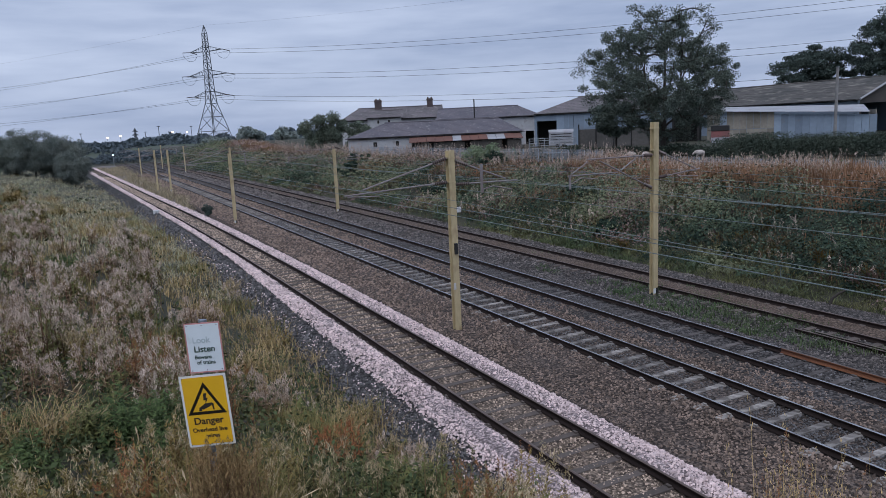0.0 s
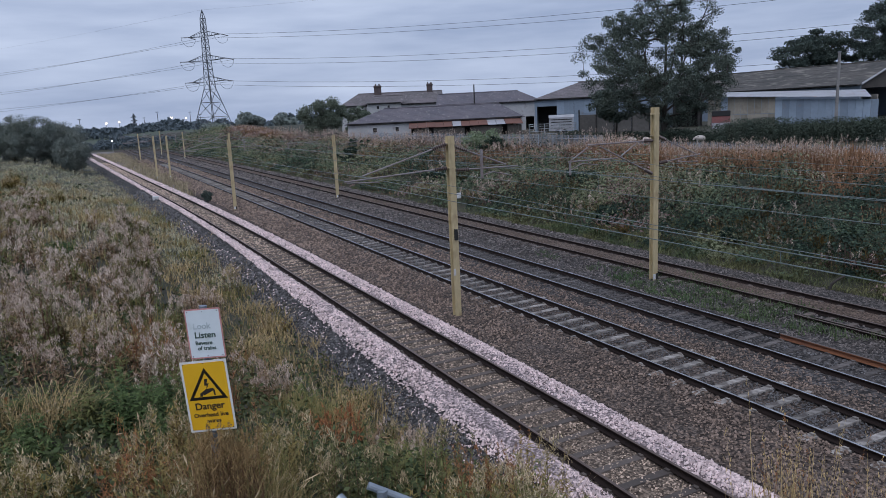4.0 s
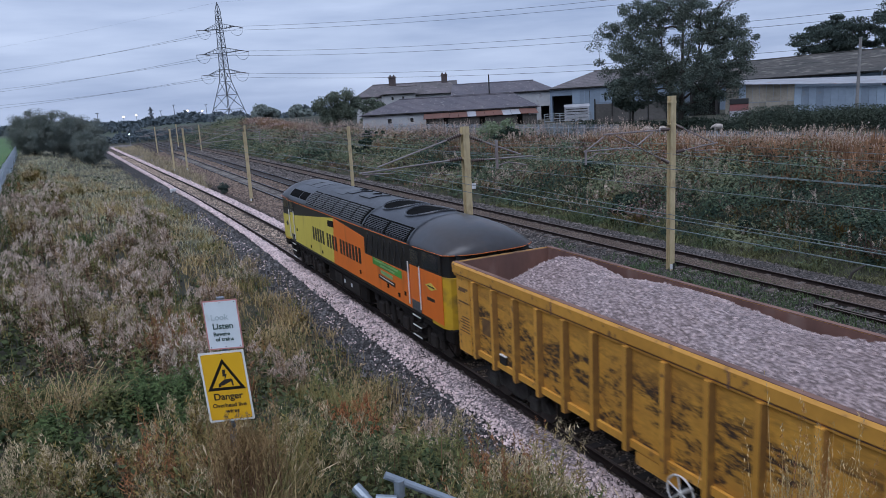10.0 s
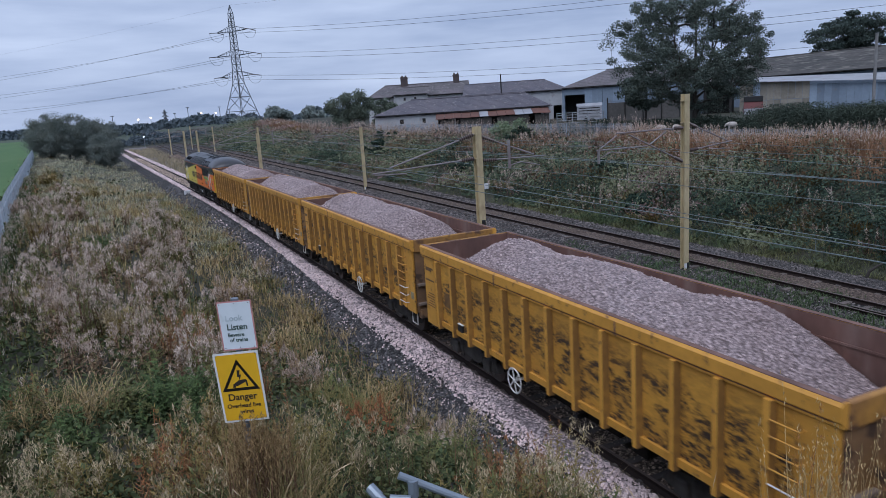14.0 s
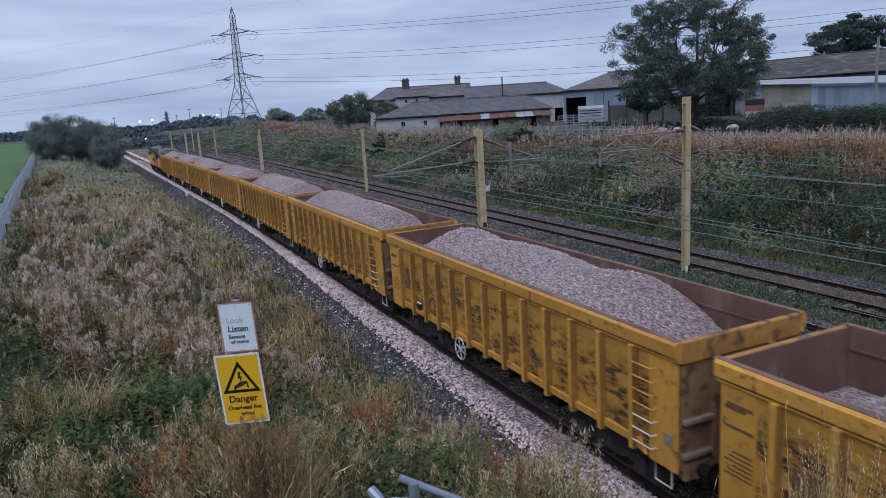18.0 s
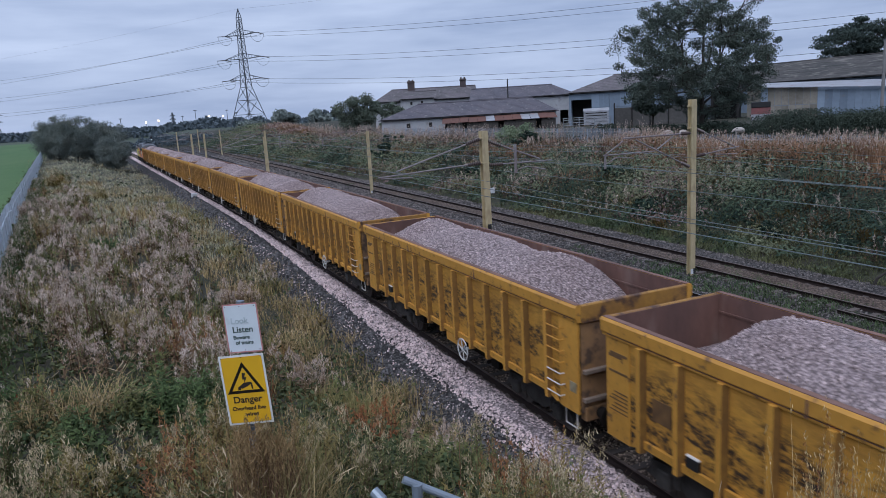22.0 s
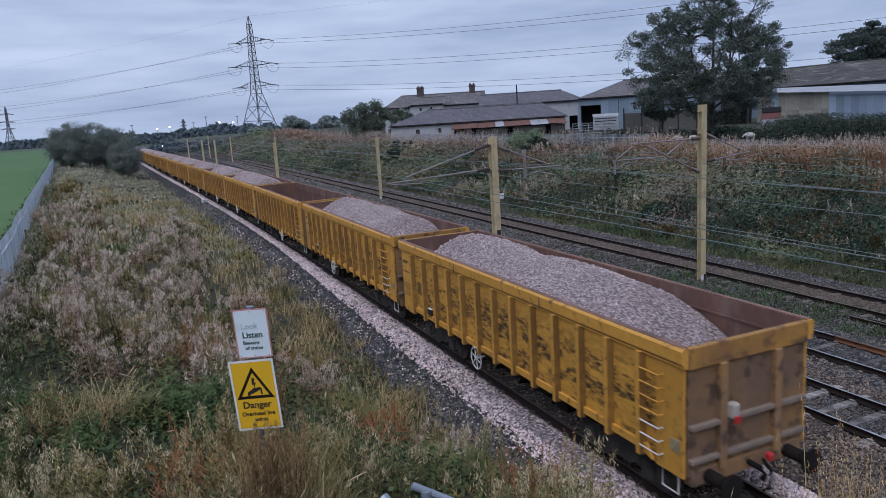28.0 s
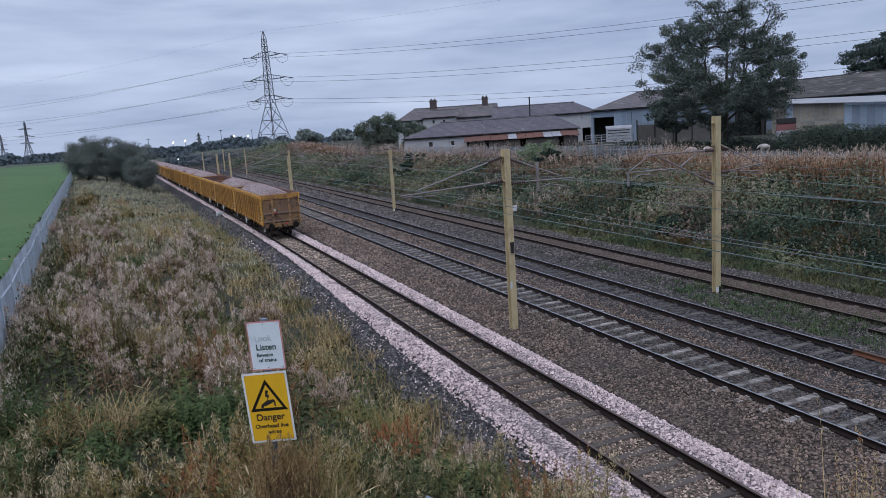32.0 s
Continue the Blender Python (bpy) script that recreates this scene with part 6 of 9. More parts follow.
def lattice_tower(x, y, z, turn, h, base, arms, fine=True):
    """A steel lattice tower: four legs, bracing, cross-arms with insulators and slack loops."""
    t = thing("electricity_pylon", pose(x, y, z, 0, 0, turn), "tall grey steel lattice electricity pylon with six arms" if fine else "distant grey lattice electricity pylon", "pylon", "electricity pylons")
    r = 0.13 if fine else 0.3

    def half(u):
        zz = u * h
        waist = arms[0][0] - 2
        if zz < waist:
            return base / 2 + (1.5 - base / 2) * (zz / waist)
        return 1.5 + (0.75 - 1.5) * (zz - waist) / (h * 0.93 - waist) if zz < h * 0.93 else 0.75 * (h - zz) / (h * 0.07)
    levels = [0, 0.13, 0.25, 0.36, 0.46, 0.52, 0.58, 0.64, 0.70, 0.76, 0.82, 0.87, 0.93] if fine else [0, 0.25, 0.46, 0.6, 0.75, 0.93]
    for sx in (-1, 1):
        for sy in (-1, 1):
            part("leg", tube(bmesh.new(), [(sx * half(u), sy * half(u), u * h) for u in levels] + [(0, 0, h)], r * 1.25, 5), M["pylon"], t)
    for u0, u1 in zip(levels, levels[1:]):
        a, b, z0, z1 = half(u0), half(u1), u0 * h, u1 * h
        segs = []
        for s in (-1, 1):
            segs += [[(-a, s * a, z0), (b, s * b, z1)], [(a, s * a, z0), (-b, s * b, z1)], [(s * a, -a, z0), (s * b, b, z1)], [(s * a, a, z0), (s * b, -b, z1)],
                     [(-b, s * b, z1), (b, s * b, z1)], [(s * b, -b, z1), (s * b, b, z1)]]
        for sg in segs if fine else ():
            part("brace", tubes([sg], r * 0.7, 4), M["pylon"], t)
        if not fine:
            tagged(part("bracing", tubes(segs, r * 0.7, 4), M["pylon"], t), kind="stuff")
    for za, reach in arms:
        for s in (-1, 1):
            w = half(za / h)
            tip = (s * reach, 0, za + 0.3)
            segs = [[(s * w, -w, za), tip], [(s * w, w, za), tip], [(s * w, -w, za + 2.2), tip], [(s * w, w, za + 2.2), tip]]
            for f in (0.3, 0.6):
                p = [Vector(q[0]).lerp(Vector(tip), f) for q in segs]
                segs += [[p[0], p[1]], [p[0], p[2]], [p[1], p[3]]]
            arm = part("cross_arm", tubes(segs, r * 0.8, 4), M["pylon"], t)
            if fine:
                for d in (-1, 1):
                    part("insulator_string", tube(bmesh.new(), ((s * reach, 0, za + 0.3), (s * (reach + 0.2), d * 4.2, za - 0.1)), 0.16, 6), M["insulator"], arm)
                loop = [(s * (reach + 0.2), 4.2 * math.cos(a), za - 0.1 - 3.4 * math.sin(a)) for a in [i * math.pi / 10 for i in range(11)]]
                part("jumper_loop", tube(bmesh.new(), loop, 0.07, 4), M["cable"], arm)
    return t


ARMS = ((21.6, 9.4), (30.5, 10.8), (40.5, 9.0))


def build_pylons():
    P1, P2, P3 = Vector((54.5, 325, 3.3)), Vector((328, -88, 8.3)), Vector((-190, 690, 3.0))
    lattice_tower(*P1, -52, 51.5, 12.5, ARMS)
    for x, y, z, h in ((-146, 1130, 3, 53), (80, 1150, 0, 27), (-250, 1600, 3, 50)):
        lattice_tower(x, y, z, 30, h, 12 * h / 50, [(q[0] * h / 51.5, q[1] * h / 51.5) for q in ARMS], False)
    lines = thing("power_lines", pose(0, 0, 0), "twin dark power cables sagging between the pylons", "power lines")
    turn = Matrix.Rotation(radians(-52), 3, "Z")
    for za, reach in ((40.4, 9.2), (30.4, 11.0), (21.5, 9.6), (51.4, 0.0)):
        for s in ((-1, 1) if reach else (1,)):
            for Q, sag, d in ((P2, 12.0, -4.2), (P3, 5.5, 4.2)):
                a = P1 + turn @ Vector((s * reach, 0 if not reach else d, za))
                b = Q + turn @ Vector((s * reach, 0, za)) + Vector((0, 0, s * 2.2 if reach else 0))
                pts = []
                for i in range(25):
                    u = i / 24
                    p = a.lerp(b, u)
                    p.z -= sag * (1.0 if reach else 0.7) * 4 * u * (1 - u)
                    pts.append(p)
                part("cable", tube(bmesh.new(), pts, 0.05 if reach else 0.018, 4), M["cable"], lines)


build_pylons()


def palisade(name, pts, height, label, step=2.75, steel=None):
    """A steel palisade along points on the ground: posts, rails and pales, panel by panel."""
    steel = steel or M["galv"]
    f = thing(name, pose(0, 0, 0), label, "fence")
    run = []
    for (x0, y0), (x1, y1) in zip(pts, pts[1:]):
        n = max(1, round(math.hypot(x1 - x0, y1 - y0) / step))
        run += [(x0 + (x1 - x0) * i / n, y0 + (y1 - y0) * i / n) for i in range(n)]
    run.append(pts[-1])
    pale = [(-0.034, 0.0), (-0.012, -0.016), (0.012, -0.016), (0.034, 0.0)]
    for (x0, y0), (x1, y1) in zip(run, run[1:]):
        z0, z1 = ground_z(x0, y0), ground_z(x1, y1)
        part("post", boxes((x0 - 0.05, x0 + 0.05, y0 - 0.05, y0 + 0.05, z0 - 0.3, z0 + height - 0.1)), steel, f)
        for h in (0.35, height - 0.4):
            part("fence_rail", tubes([[(x0, y0, z0 + h), (x1, y1, z1 + h)]], 0.04, 4), steel, f)
        d = math.hypot(x1 - x0, y1 - y0)
        ux, uy = (x1 - x0) / d, (y1 - y0) / d
        verts, faces = [], []
        n = int(d / 0.155)
        for i in range(n):
            u = (i + 0.5) / n
            cx, cy, cz = x0 + (x1 - x0) * u, y0 + (y1 - y0) * u, z0 + (z1 - z0) * u
            for px, py in pale:
                for zz in (0.05, height - 0.1):
                    verts.append((cx + ux * px - uy * py, cy + uy * px + ux * py, cz + zz))
            verts.append((cx, cy, cz + height))
            k = len(verts) - 9
            for j in range(3):
                faces.append((k + 2 * j, k + 2 * j + 2, k + 2 * j + 3))
                faces.append((k + 2 * j, k + 2 * j + 3, k + 2 * j + 1))
                faces.append((k + 2 * j + 1, k + 2 * j + 3, k + 8))
        if n:
            tagged(mesh_part("pale_panel", raw("pale_panel", verts, faces, (steel,)), None, f), kind="stuff")
    return f


palisade("boundary_fence", [(fence_x(y), y) for y in (8, 30, 60, 100, 150)], 1.8, "galvanised steel palisade fence along the green field")
palisade("farm_fence", [(41.7, 6), (41.7, 50)], 1.62, "galvanised steel palisade fence on top of the bank", 2.75, M["galv_dull"])
palisade("farm_fence", [(41.7, 50.2), (41.7, 60), (42.0, 80), (42.5, 118)], 2.1, "taller galvanised steel palisade fence before the farmyard", 2.75, M["galv_dull"])


def text_mesh(name, body, size, material):
    cu = bpy.data.curves.new(name, "FONT")
    cu.body, cu.size, cu.extrude, cu.align_x = body, size, 0.0012, "CENTER"
    cu.offset = size * 0.018
    tmp = bpy.data.objects.new(name, cu)
    scene.collection.objects.link(tmp)
    bpy.context.view_layer.update()
    me = bpy.data.meshes.new_from_object(tmp.evaluated_get(bpy.context.evaluated_depsgraph_get()))
    bpy.data.objects.remove(tmp)
    bpy.data.curves.remove(cu)
    me.name = name
    me.materials.clear()
    me.materials.append(material)
    return me


def rounded(w, h, r, seg=4):
    pts = []
    for cx, cy, a0 in ((w / 2 - r, h / 2 - r, 0), (-w / 2 + r, h / 2 - r, 90), (-w / 2 + r, -h / 2 + r, 180), (w / 2 - r, -h / 2 + r, 270)):
        pts += [(cx + r * math.cos(radians(a0 + 90 * i / seg)), cy + r * math.sin(radians(a0 + 90 * i / seg))) for i in range(seg + 1)]
    return pts


def build_signs():
    # local x to the right, y up, z towards the viewer
    def board(pos, lean, w, h, name, label, edge, face, inset, r):
        m = Matrix.Translation(pos) @ Matrix.Rotation(radians(-26.5), 4, "Z") @ Matrix.Rotation(radians(90), 4, "X") @ Matrix.Rotation(radians(lean), 4, "Z")
        t = thing(name, m, label, "sign")
        part("backing", plate(rounded(w, h, 0.006), "z", -0.004, 0.0), edge, t)
        part("face", plate(rounded(w - inset, h - inset, r), "z", 0.0, 0.0015), face, t)
        for x in (-w / 2 + 0.025, 0, w / 2 - 0.025):
            for y in (-h / 2 + 0.022, h / 2 - 0.022):
                part("bolt", tube(bmesh.new(), ((x, y, 0.001), (x, y, 0.005)), 0.004, 8), M["ink"], t)
        return t

    def word(t, txt, size, y, material, x=0.0):
        ob = mesh_part("lettering", text_mesh("lettering", txt, size, material), None, t)
        ob.matrix_basis = pose(x, y, 0.003)

    w = board((0.76, 6.045, 5.395), 2.0, 0.302, 0.435, "warning_sign", "faded white sign with red edge reading Listen, Beware of trains", M["signred"], M["signwhite"], 0.022, 0.004)
    word(w, "Look", 0.072, 0.045, M["paleink"], -0.02)
    word(w, "Listen", 0.075, -0.035, M["greenink"])
    word(w, "Beware", 0.047, -0.095, M["greenink"], -0.02)
    word(w, "of trains", 0.047, -0.142, M["greenink"])
    y = board((0.725, 6.01, 4.855), 3.0, 0.395, 0.635, "danger_sign", "yellow sign reading Danger Overhead live wires with a triangle", M["white"], M["signyellow"], 0.036, 0.018)
    tri = [(-0.165, 0.0), (0.165, 0.0), (0.0, 0.285)]
    inner = [(-0.122, 0.026), (0.122, 0.026), (0.0, 0.236)]
    bm = bmesh.new()
    vo, vi = [bm.verts.new((a, b - 0.03, 0.003)) for a, b in tri], [bm.verts.new((a, b - 0.03, 0.003)) for a, b in inner]
    for i in range(3):
        bm.faces.new((vo[i], vo[(i + 1) % 3], vi[(i + 1) % 3], vi[i]))
    bmesh.ops.solidify(bm, geom=bm.faces[:], thickness=0.001)
    part("triangle", bm, M["ink"], y, "black warning triangle")
    for poly in ([(-0.012, 0.185), (0.016, 0.185), (0.004, 0.145), (0.022, 0.145), (-0.006, 0.085), (0.0, 0.125), (-0.018, 0.125)],
                 [(-0.06, 0.06), (-0.01, 0.095), (0.05, 0.10), (0.062, 0.085), (0.02, 0.062), (-0.03, 0.042)], [(-0.062, 0.064), (-0.04, 0.045), (-0.045, 0.03), (-0.068, 0.03)], [(0.045, 0.095), (0.062, 0.09), (0.066, 0.035), (0.054, 0.035)]):
        part("symbol", plate([(a, b - 0.03) for a, b in poly], "z", 0.0018, 0.0032), M["ink"], y)
    word(y, "Danger", 0.085, -0.115, M["ink"])
    word(y, "Overhead live", 0.052, -0.185, M["ink"])
    word(y, "wires", 0.052, -0.24, M["ink"], 0.02)
    post = thing("sign_post", pose(0.775, 6.115, 2.9), "grey steel post behind the two signs", "post")
    part("shaft", tube(bmesh.new(), ((-0.06, 0.06, 0), (0.0, 0.0, 2.70)), 0.03, 8), M["galv_tube"], post)
    part("post_cap", tube(bmesh.new(), ((0, 0, 2.69), (0.002, 0, 2.72)), 0.034, 8), M["galv_tube"], post)
    part("bracket", boxes((-0.06, 0.06, 0.0, 0.035, 1.75, 1.79)), M["galv_tube"], post)
    part("bracket", boxes((-0.06, 0.06, 0.0, 0.035, 2.45, 2.49)), M["galv_tube"], post)


build_signs()


def build_handrail():
    h = thing("steps_handrail", pose(0, 0, 0), "galvanised tubular handrail at the head of the embankment steps", "handrail")
    g = M["galv_tube"]
    a, b = Vector((0.985, 2.83, 5.475)), Vector((1.95, 2.44, 4.93))
    part("rail_tube", tube(bmesh.new(), (a, b, b + (b - a)), 0.018, 10), g, h)
    for p in (Vector((1.04, 2.80, 5.44)), Vector((1.95, 2.44, 4.92))):
        part("upright", tube(bmesh.new(), (p, (p.x, p.y, ground_z(p.x, p.y) - 0.1)), 0.018, 10), g, h)
        part("tee_fitting", tube(bmesh.new(), ((p.x, p.y, p.z + 0.01), (p.x, p.y, p.z - 0.07)), 0.026, 10), g, h)
    part("rail_tube", tube(bmesh.new(), ((0.865, 2.88, 5.42), (0.90, 2.80, 5.38), (0.93, 2.70, 5.365), (1.02, 2.40, 5.32)), 0.018, 10), g, h)
    part("tee_fitting", tube(bmesh.new(), ((0.86, 2.89, 5.422), (0.885, 2.84, 5.39)), 0.026, 10), g, h)
    part("tee_fitting", tube(bmesh.new(), ((0.925, 2.81, 5.375), (1.01, 2.77, 5.365)), 0.028, 10), g, h)
    part("upright", tube(bmesh.new(), ((0.93, 2.75, 5.36), (0.93, 2.75, ground_z(0.93, 2.75) - 0.1)), 0.018, 10), g, h)


build_handrail()


def sheep(x, y, turn):
    z = ground_z(x, y)
    t = thing("sheep", pose(x, y, z, 0, 0, turn) @ Matrix.Scale(0.86, 4), "pale woolly sheep grazing behind the palisade", "sheep", "sheep")
    bm = bmesh.new()
    rings = [ring(bm, Vector((0, u, 0.62 + 0.03 * math.sin(3 * u))), Vector((1, 0, 0)), Vector((0, 0, 1)), r, 12, r * 0.95) for u, r in ((-0.52, 0.08), (-0.46, 0.22), (-0.25, 0.30), (0.05, 0.31), (0.3, 0.28), (0.45, 0.18), (0.5, 0.08))]
    skin(bm, rings)
    part("body", bm, M["wool"], t, "", True)
    bm = bmesh.new()
    tube(bm, ((0, 0.42, 0.72), (0, 0.62, 0.62), (0, 0.76, 0.45)), 0.13, 8, 0.07)
    part("head", bm, M["wool"], t)
    for sx in (-1, 1):
        part("ear", tube(bmesh.new(), ((sx * 0.06, 0.6, 0.68), (sx * 0.18, 0.6, 0.66)), 0.035, 5, 0.015), M["wool"], t)
        for sy in (-0.32, 0.3):
            part("leg", tube(bmesh.new(), ((sx * 0.14, sy, 0.45), (sx * 0.14, sy, -0.02)), 0.06, 6, 0.04), M["wool"], t)


for sx_, sy_, tr_ in ((46.9, 52.2, 70), (47.8, 51.2, 110), (51.1, 47.7, 60)):
    sheep(sx_, sy_, tr_)


def build_far_lights():
    for az, el, d, h in ((2.10, 0.0062, 700, 26), (2.97, 0.0076, 760, 26), (6.55, 0.0098, 720, 25), (7.58, 0.0088, 800, 25)):
        a = radians(az)
        x, y, z = d * math.sin(a), d * math.cos(a), 7.13 + d * el
        t = thing("floodlight_mast", pose(x, y, 0), "tall distant lighting mast with a glowing lamp", "street lamp", "floodlight masts")
        part("column", tube(bmesh.new(), ((0, 0, 0), (0, 0, z + 0.6)), 0.25, 6, 0.15), M["pylon"], t)
        part("lamp", tube(bmesh.new(), ((0, -0.6, z - 0.7), (0, -0.6, z + 0.7)), 0.75, 10), M["lampglow"], t, "warm white glowing lamp")
        part("bracket", tube(bmesh.new(), ((0, 0, z), (0, -0.7, z)), 0.2, 6), M["pylon"], t)
    for az, el, d in ((5.61, 0.0175, 620), (7.90, 0.0158, 700), (4.67, 0.0110, 700), (8.6, 0.012, 640), (0.4, 0.012, 600)):
        a = radians(az)
        t = thing("lighting_mast", pose(d * math.sin(a), d * math.cos(a), 0), "tall thin distant lighting mast", "mast")
        part("column", tube(bmesh.new(), ((0, 0, 0), (0, 0, 7.13 + d * el)), 0.35, 6, 0.2), M["pylon"], t)
        part("lamp_head", boxes((-1.2, 1.2, -0.3, 0.3, 7.13 + d * el, 7.6 + d * el)), M["pylon"], t)
    s = thing("railway_signal", pose(10.6, 262, -0.4), "distant railway signal post showing a white light", "railway signal")
    part("post", tube(bmesh.new(), ((0, 0, 0), (0, 0, 5.2)), 0.1, 8), M["steel"], s)
    head = part("signal_head", boxes((-0.3, 0.3, -0.1, 0.15, 3.0, 4.4), bevel=0.04), M["black"], s)
    part("lens", tube(bmesh.new(), ((0, -0.1, 3.4), (0, -0.16, 3.4)), 0.15, 12), M["signalglow"], head, "lit white lens")


build_far_lights()
box_ob = tagged(part("marker_box", boxes((6.2, 6.82, 77.2, 77.75, -0.6, 0.12), bevel=0.04), M["plate"]), "small white lineside cabinet on the ballast shoulder", "cabinet")

# ---------------------------------------------------------------- plants


def plant_mat(name, a, b, island=0.35, rough=0.85, coarse=0.5):
    return mat(name, a, rough, other=b, fine=3.0, coarse=coarse, mix=0.15, bump=0, island=island, spec=0.2)


M["grass_green"] = plant_mat("green_grass_blade", (0.165, 0.155, 0.053), (0.26, 0.20, 0.08), coarse=0.35)
M["grass_straw"] = plant_mat("straw_grass_blade", (0.42, 0.315, 0.15), (0.28, 0.205, 0.09), coarse=0.45)
M["stalk_brown"] = plant_mat("rusty_dead_stalk", (0.20, 0.105, 0.065), (0.13, 0.08, 0.05), coarse=0.6)
M["herb_leaf"] = plant_mat("autumn_herb_leaf", (0.24, 0.17, 0.075), (0.31, 0.17, 0.085), coarse=0.6)
M["nettle"] = plant_mat("dark_nettle_leaf", (0.05, 0.074, 0.03), (0.085, 0.095, 0.042), coarse=0.6)
# blue raised in the bramble leaf colour for haze along the bank
M["bramble"] = plant_mat("bramble_leaf", (0.022, 0.040, 0.029), (0.042, 0.065, 0.042), island=0.18, coarse=0.8)
M["fluff"] = plant_mat("pale_seed_fluff", (0.64, 0.52, 0.43), (0.45, 0.345, 0.275), 0.3)
M["bracken"] = plant_mat("dead_bracken", (0.308, 0.21, 0.186), (0.209, 0.146, 0.133), coarse=0.8)
M["pale_grass"] = plant_mat("pale_meadow_grass", (0.33, 0.34, 0.21), (0.48, 0.42, 0.28), island=0.2, coarse=0.16)
M["reed"] = plant_mat("tan_bank_grass", (0.34, 0.215, 0.135), (0.23, 0.135, 0.085), coarse=0.22)
M["olive_leaf"] = plant_mat("olive_weed_leaf", (0.20, 0.165, 0.055), (0.26, 0.18, 0.065), coarse=0.5)
M["rust_leaf"] = plant_mat("rust_weed_leaf", (0.34, 0.14, 0.06), (0.25, 0.12, 0.052), coarse=0.5)
M["bramble_mid"] = plant_mat("mid_green_bramble", (0.075, 0.115, 0.07), (0.115, 0.14, 0.085), island=0.18, coarse=0.8)
M["bramble_light"] = plant_mat("pale_green_bramble", (0.155, 0.175, 0.10), (0.205, 0.205, 0.12), island=0.18, coarse=0.8)
M["seedhead"] = plant_mat("buff_seed_head", (0.449, 0.35, 0.218), (0.343, 0.251, 0.158), 0.25)
M["rust_reed"] = plant_mat("reddish_bank_grass", (0.29, 0.155, 0.085), (0.21, 0.12, 0.075), coarse=0.3)
M["green_leaf"] = plant_mat("fresh_weed_leaf", (0.12, 0.135, 0.046), (0.185, 0.165, 0.06), coarse=0.5)
M["straw_leaf"] = plant_mat("faded_straw_leaf", (0.36, 0.265, 0.115), (0.26, 0.185, 0.08), coarse=0.5)
M["nettle_leaf"] = plant_mat("nettle_leaf_green", (0.062, 0.10, 0.034), (0.098, 0.128, 0.044), coarse=0.5)
M["mauve_leaf"] = plant_mat("mauve_brown_leaf", (0.205, 0.145, 0.085), (0.27, 0.175, 0.105), coarse=0.6)
M["moss_leaf"] = plant_mat("moss_green_leaf", (0.10, 0.115, 0.042), (0.15, 0.14, 0.052), coarse=0.6)
M["tuft_green"] = plant_mat("fresh_grass_tuft", (0.15, 0.17, 0.06), (0.205, 0.19, 0.075), coarse=0.5)
M["wool_head"] = plant_mat("buff_woolly_head", (0.50, 0.40, 0.25), (0.34, 0.26, 0.15), 0.35)
M["bank_green"] = plant_mat("lush_bank_grass", (0.072, 0.098, 0.044), (0.155, 0.145, 0.066), coarse=0.4)
M["leaf_hedge"] = plant_mat("hedge_leaf", (0.042, 0.058, 0.044), (0.056, 0.07, 0.05), 0.2)
M["pale_straw"] = plant_mat("pale_straw_grass", (0.40, 0.33, 0.215), (0.29, 0.245, 0.155), coarse=0.3)
M["gold_straw"] = plant_mat("golden_straw", (0.50, 0.36, 0.17), (0.38, 0.27, 0.13), coarse=0.6)
M["moss_grass"] = plant_mat("mossy_bed_grass", (0.06, 0.10, 0.042), (0.088, 0.115, 0.05), coarse=0.5)
M["crest_straw"] = plant_mat("pale_crest_straw", (0.34, 0.19, 0.105), (0.25, 0.14, 0.08), coarse=0.25)
M["leaf_garden"] = plant_mat("bush_leaf", (0.10, 0.125, 0.095), (0.125, 0.145, 0.105), 0.3)
# ash and hawthorn leaves hold distance haze: their colour is bluer and greyer
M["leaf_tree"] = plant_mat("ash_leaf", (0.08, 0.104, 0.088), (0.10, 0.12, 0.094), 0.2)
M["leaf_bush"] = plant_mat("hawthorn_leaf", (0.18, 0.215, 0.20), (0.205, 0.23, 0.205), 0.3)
M["leaf_thicket"] = plant_mat("thicket_leaf", (0.145, 0.172, 0.155), (0.175, 0.19, 0.16), 0.18)
M["leaf_willow"] = plant_mat("pale_willow_leaf", (0.17, 0.225, 0.13), (0.21, 0.25, 0.15), 0.2)
# pine and far-wood leaves, likewise tinted blue to stand in for haze
M["leaf_pine"] = plant_mat("pine_needle", (0.055, 0.075, 0.066), (0.066, 0.085, 0.07), 0.35)
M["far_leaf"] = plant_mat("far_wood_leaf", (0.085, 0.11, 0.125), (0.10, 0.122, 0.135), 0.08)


def rot_dirs(n, rg, flat=0.0):
    """Random unit vectors and one at right angles to each."""
    a = rg.normal(size=(n, 3))
    a[:, 2] *= 1 - flat
    a /= np.linalg.norm(a, axis=1)[:, None]
    b = np.cross(a, rg.normal(size=(n, 3)))
    b /= np.linalg.norm(b, axis=1)[:, None] + 1e-9
    return a, b


def diamonds(pos, along, across):
    """Leaves as pointed quads, split in two triangles with a fold."""
    n = len(pos)
    v = np.stack([pos - along, pos + across + along * 0.15, pos + along, pos - across + along * 0.15], 1)
    i = np.arange(n)[:, None] * 4
    f = np.concatenate([i + np.array([0, 1, 2]), i + np.array([0, 2, 3])], 1).reshape(-1, 3)
    return v.reshape(-1, 3), f


def slivers(foot, tip, across):
    """Narrow leaves and strands as single pointed triangles."""
    n = len(foot)
    return np.stack([foot - across, foot + across, tip], 1).reshape(-1, 3), np.arange(3 * n).reshape(-1, 3)


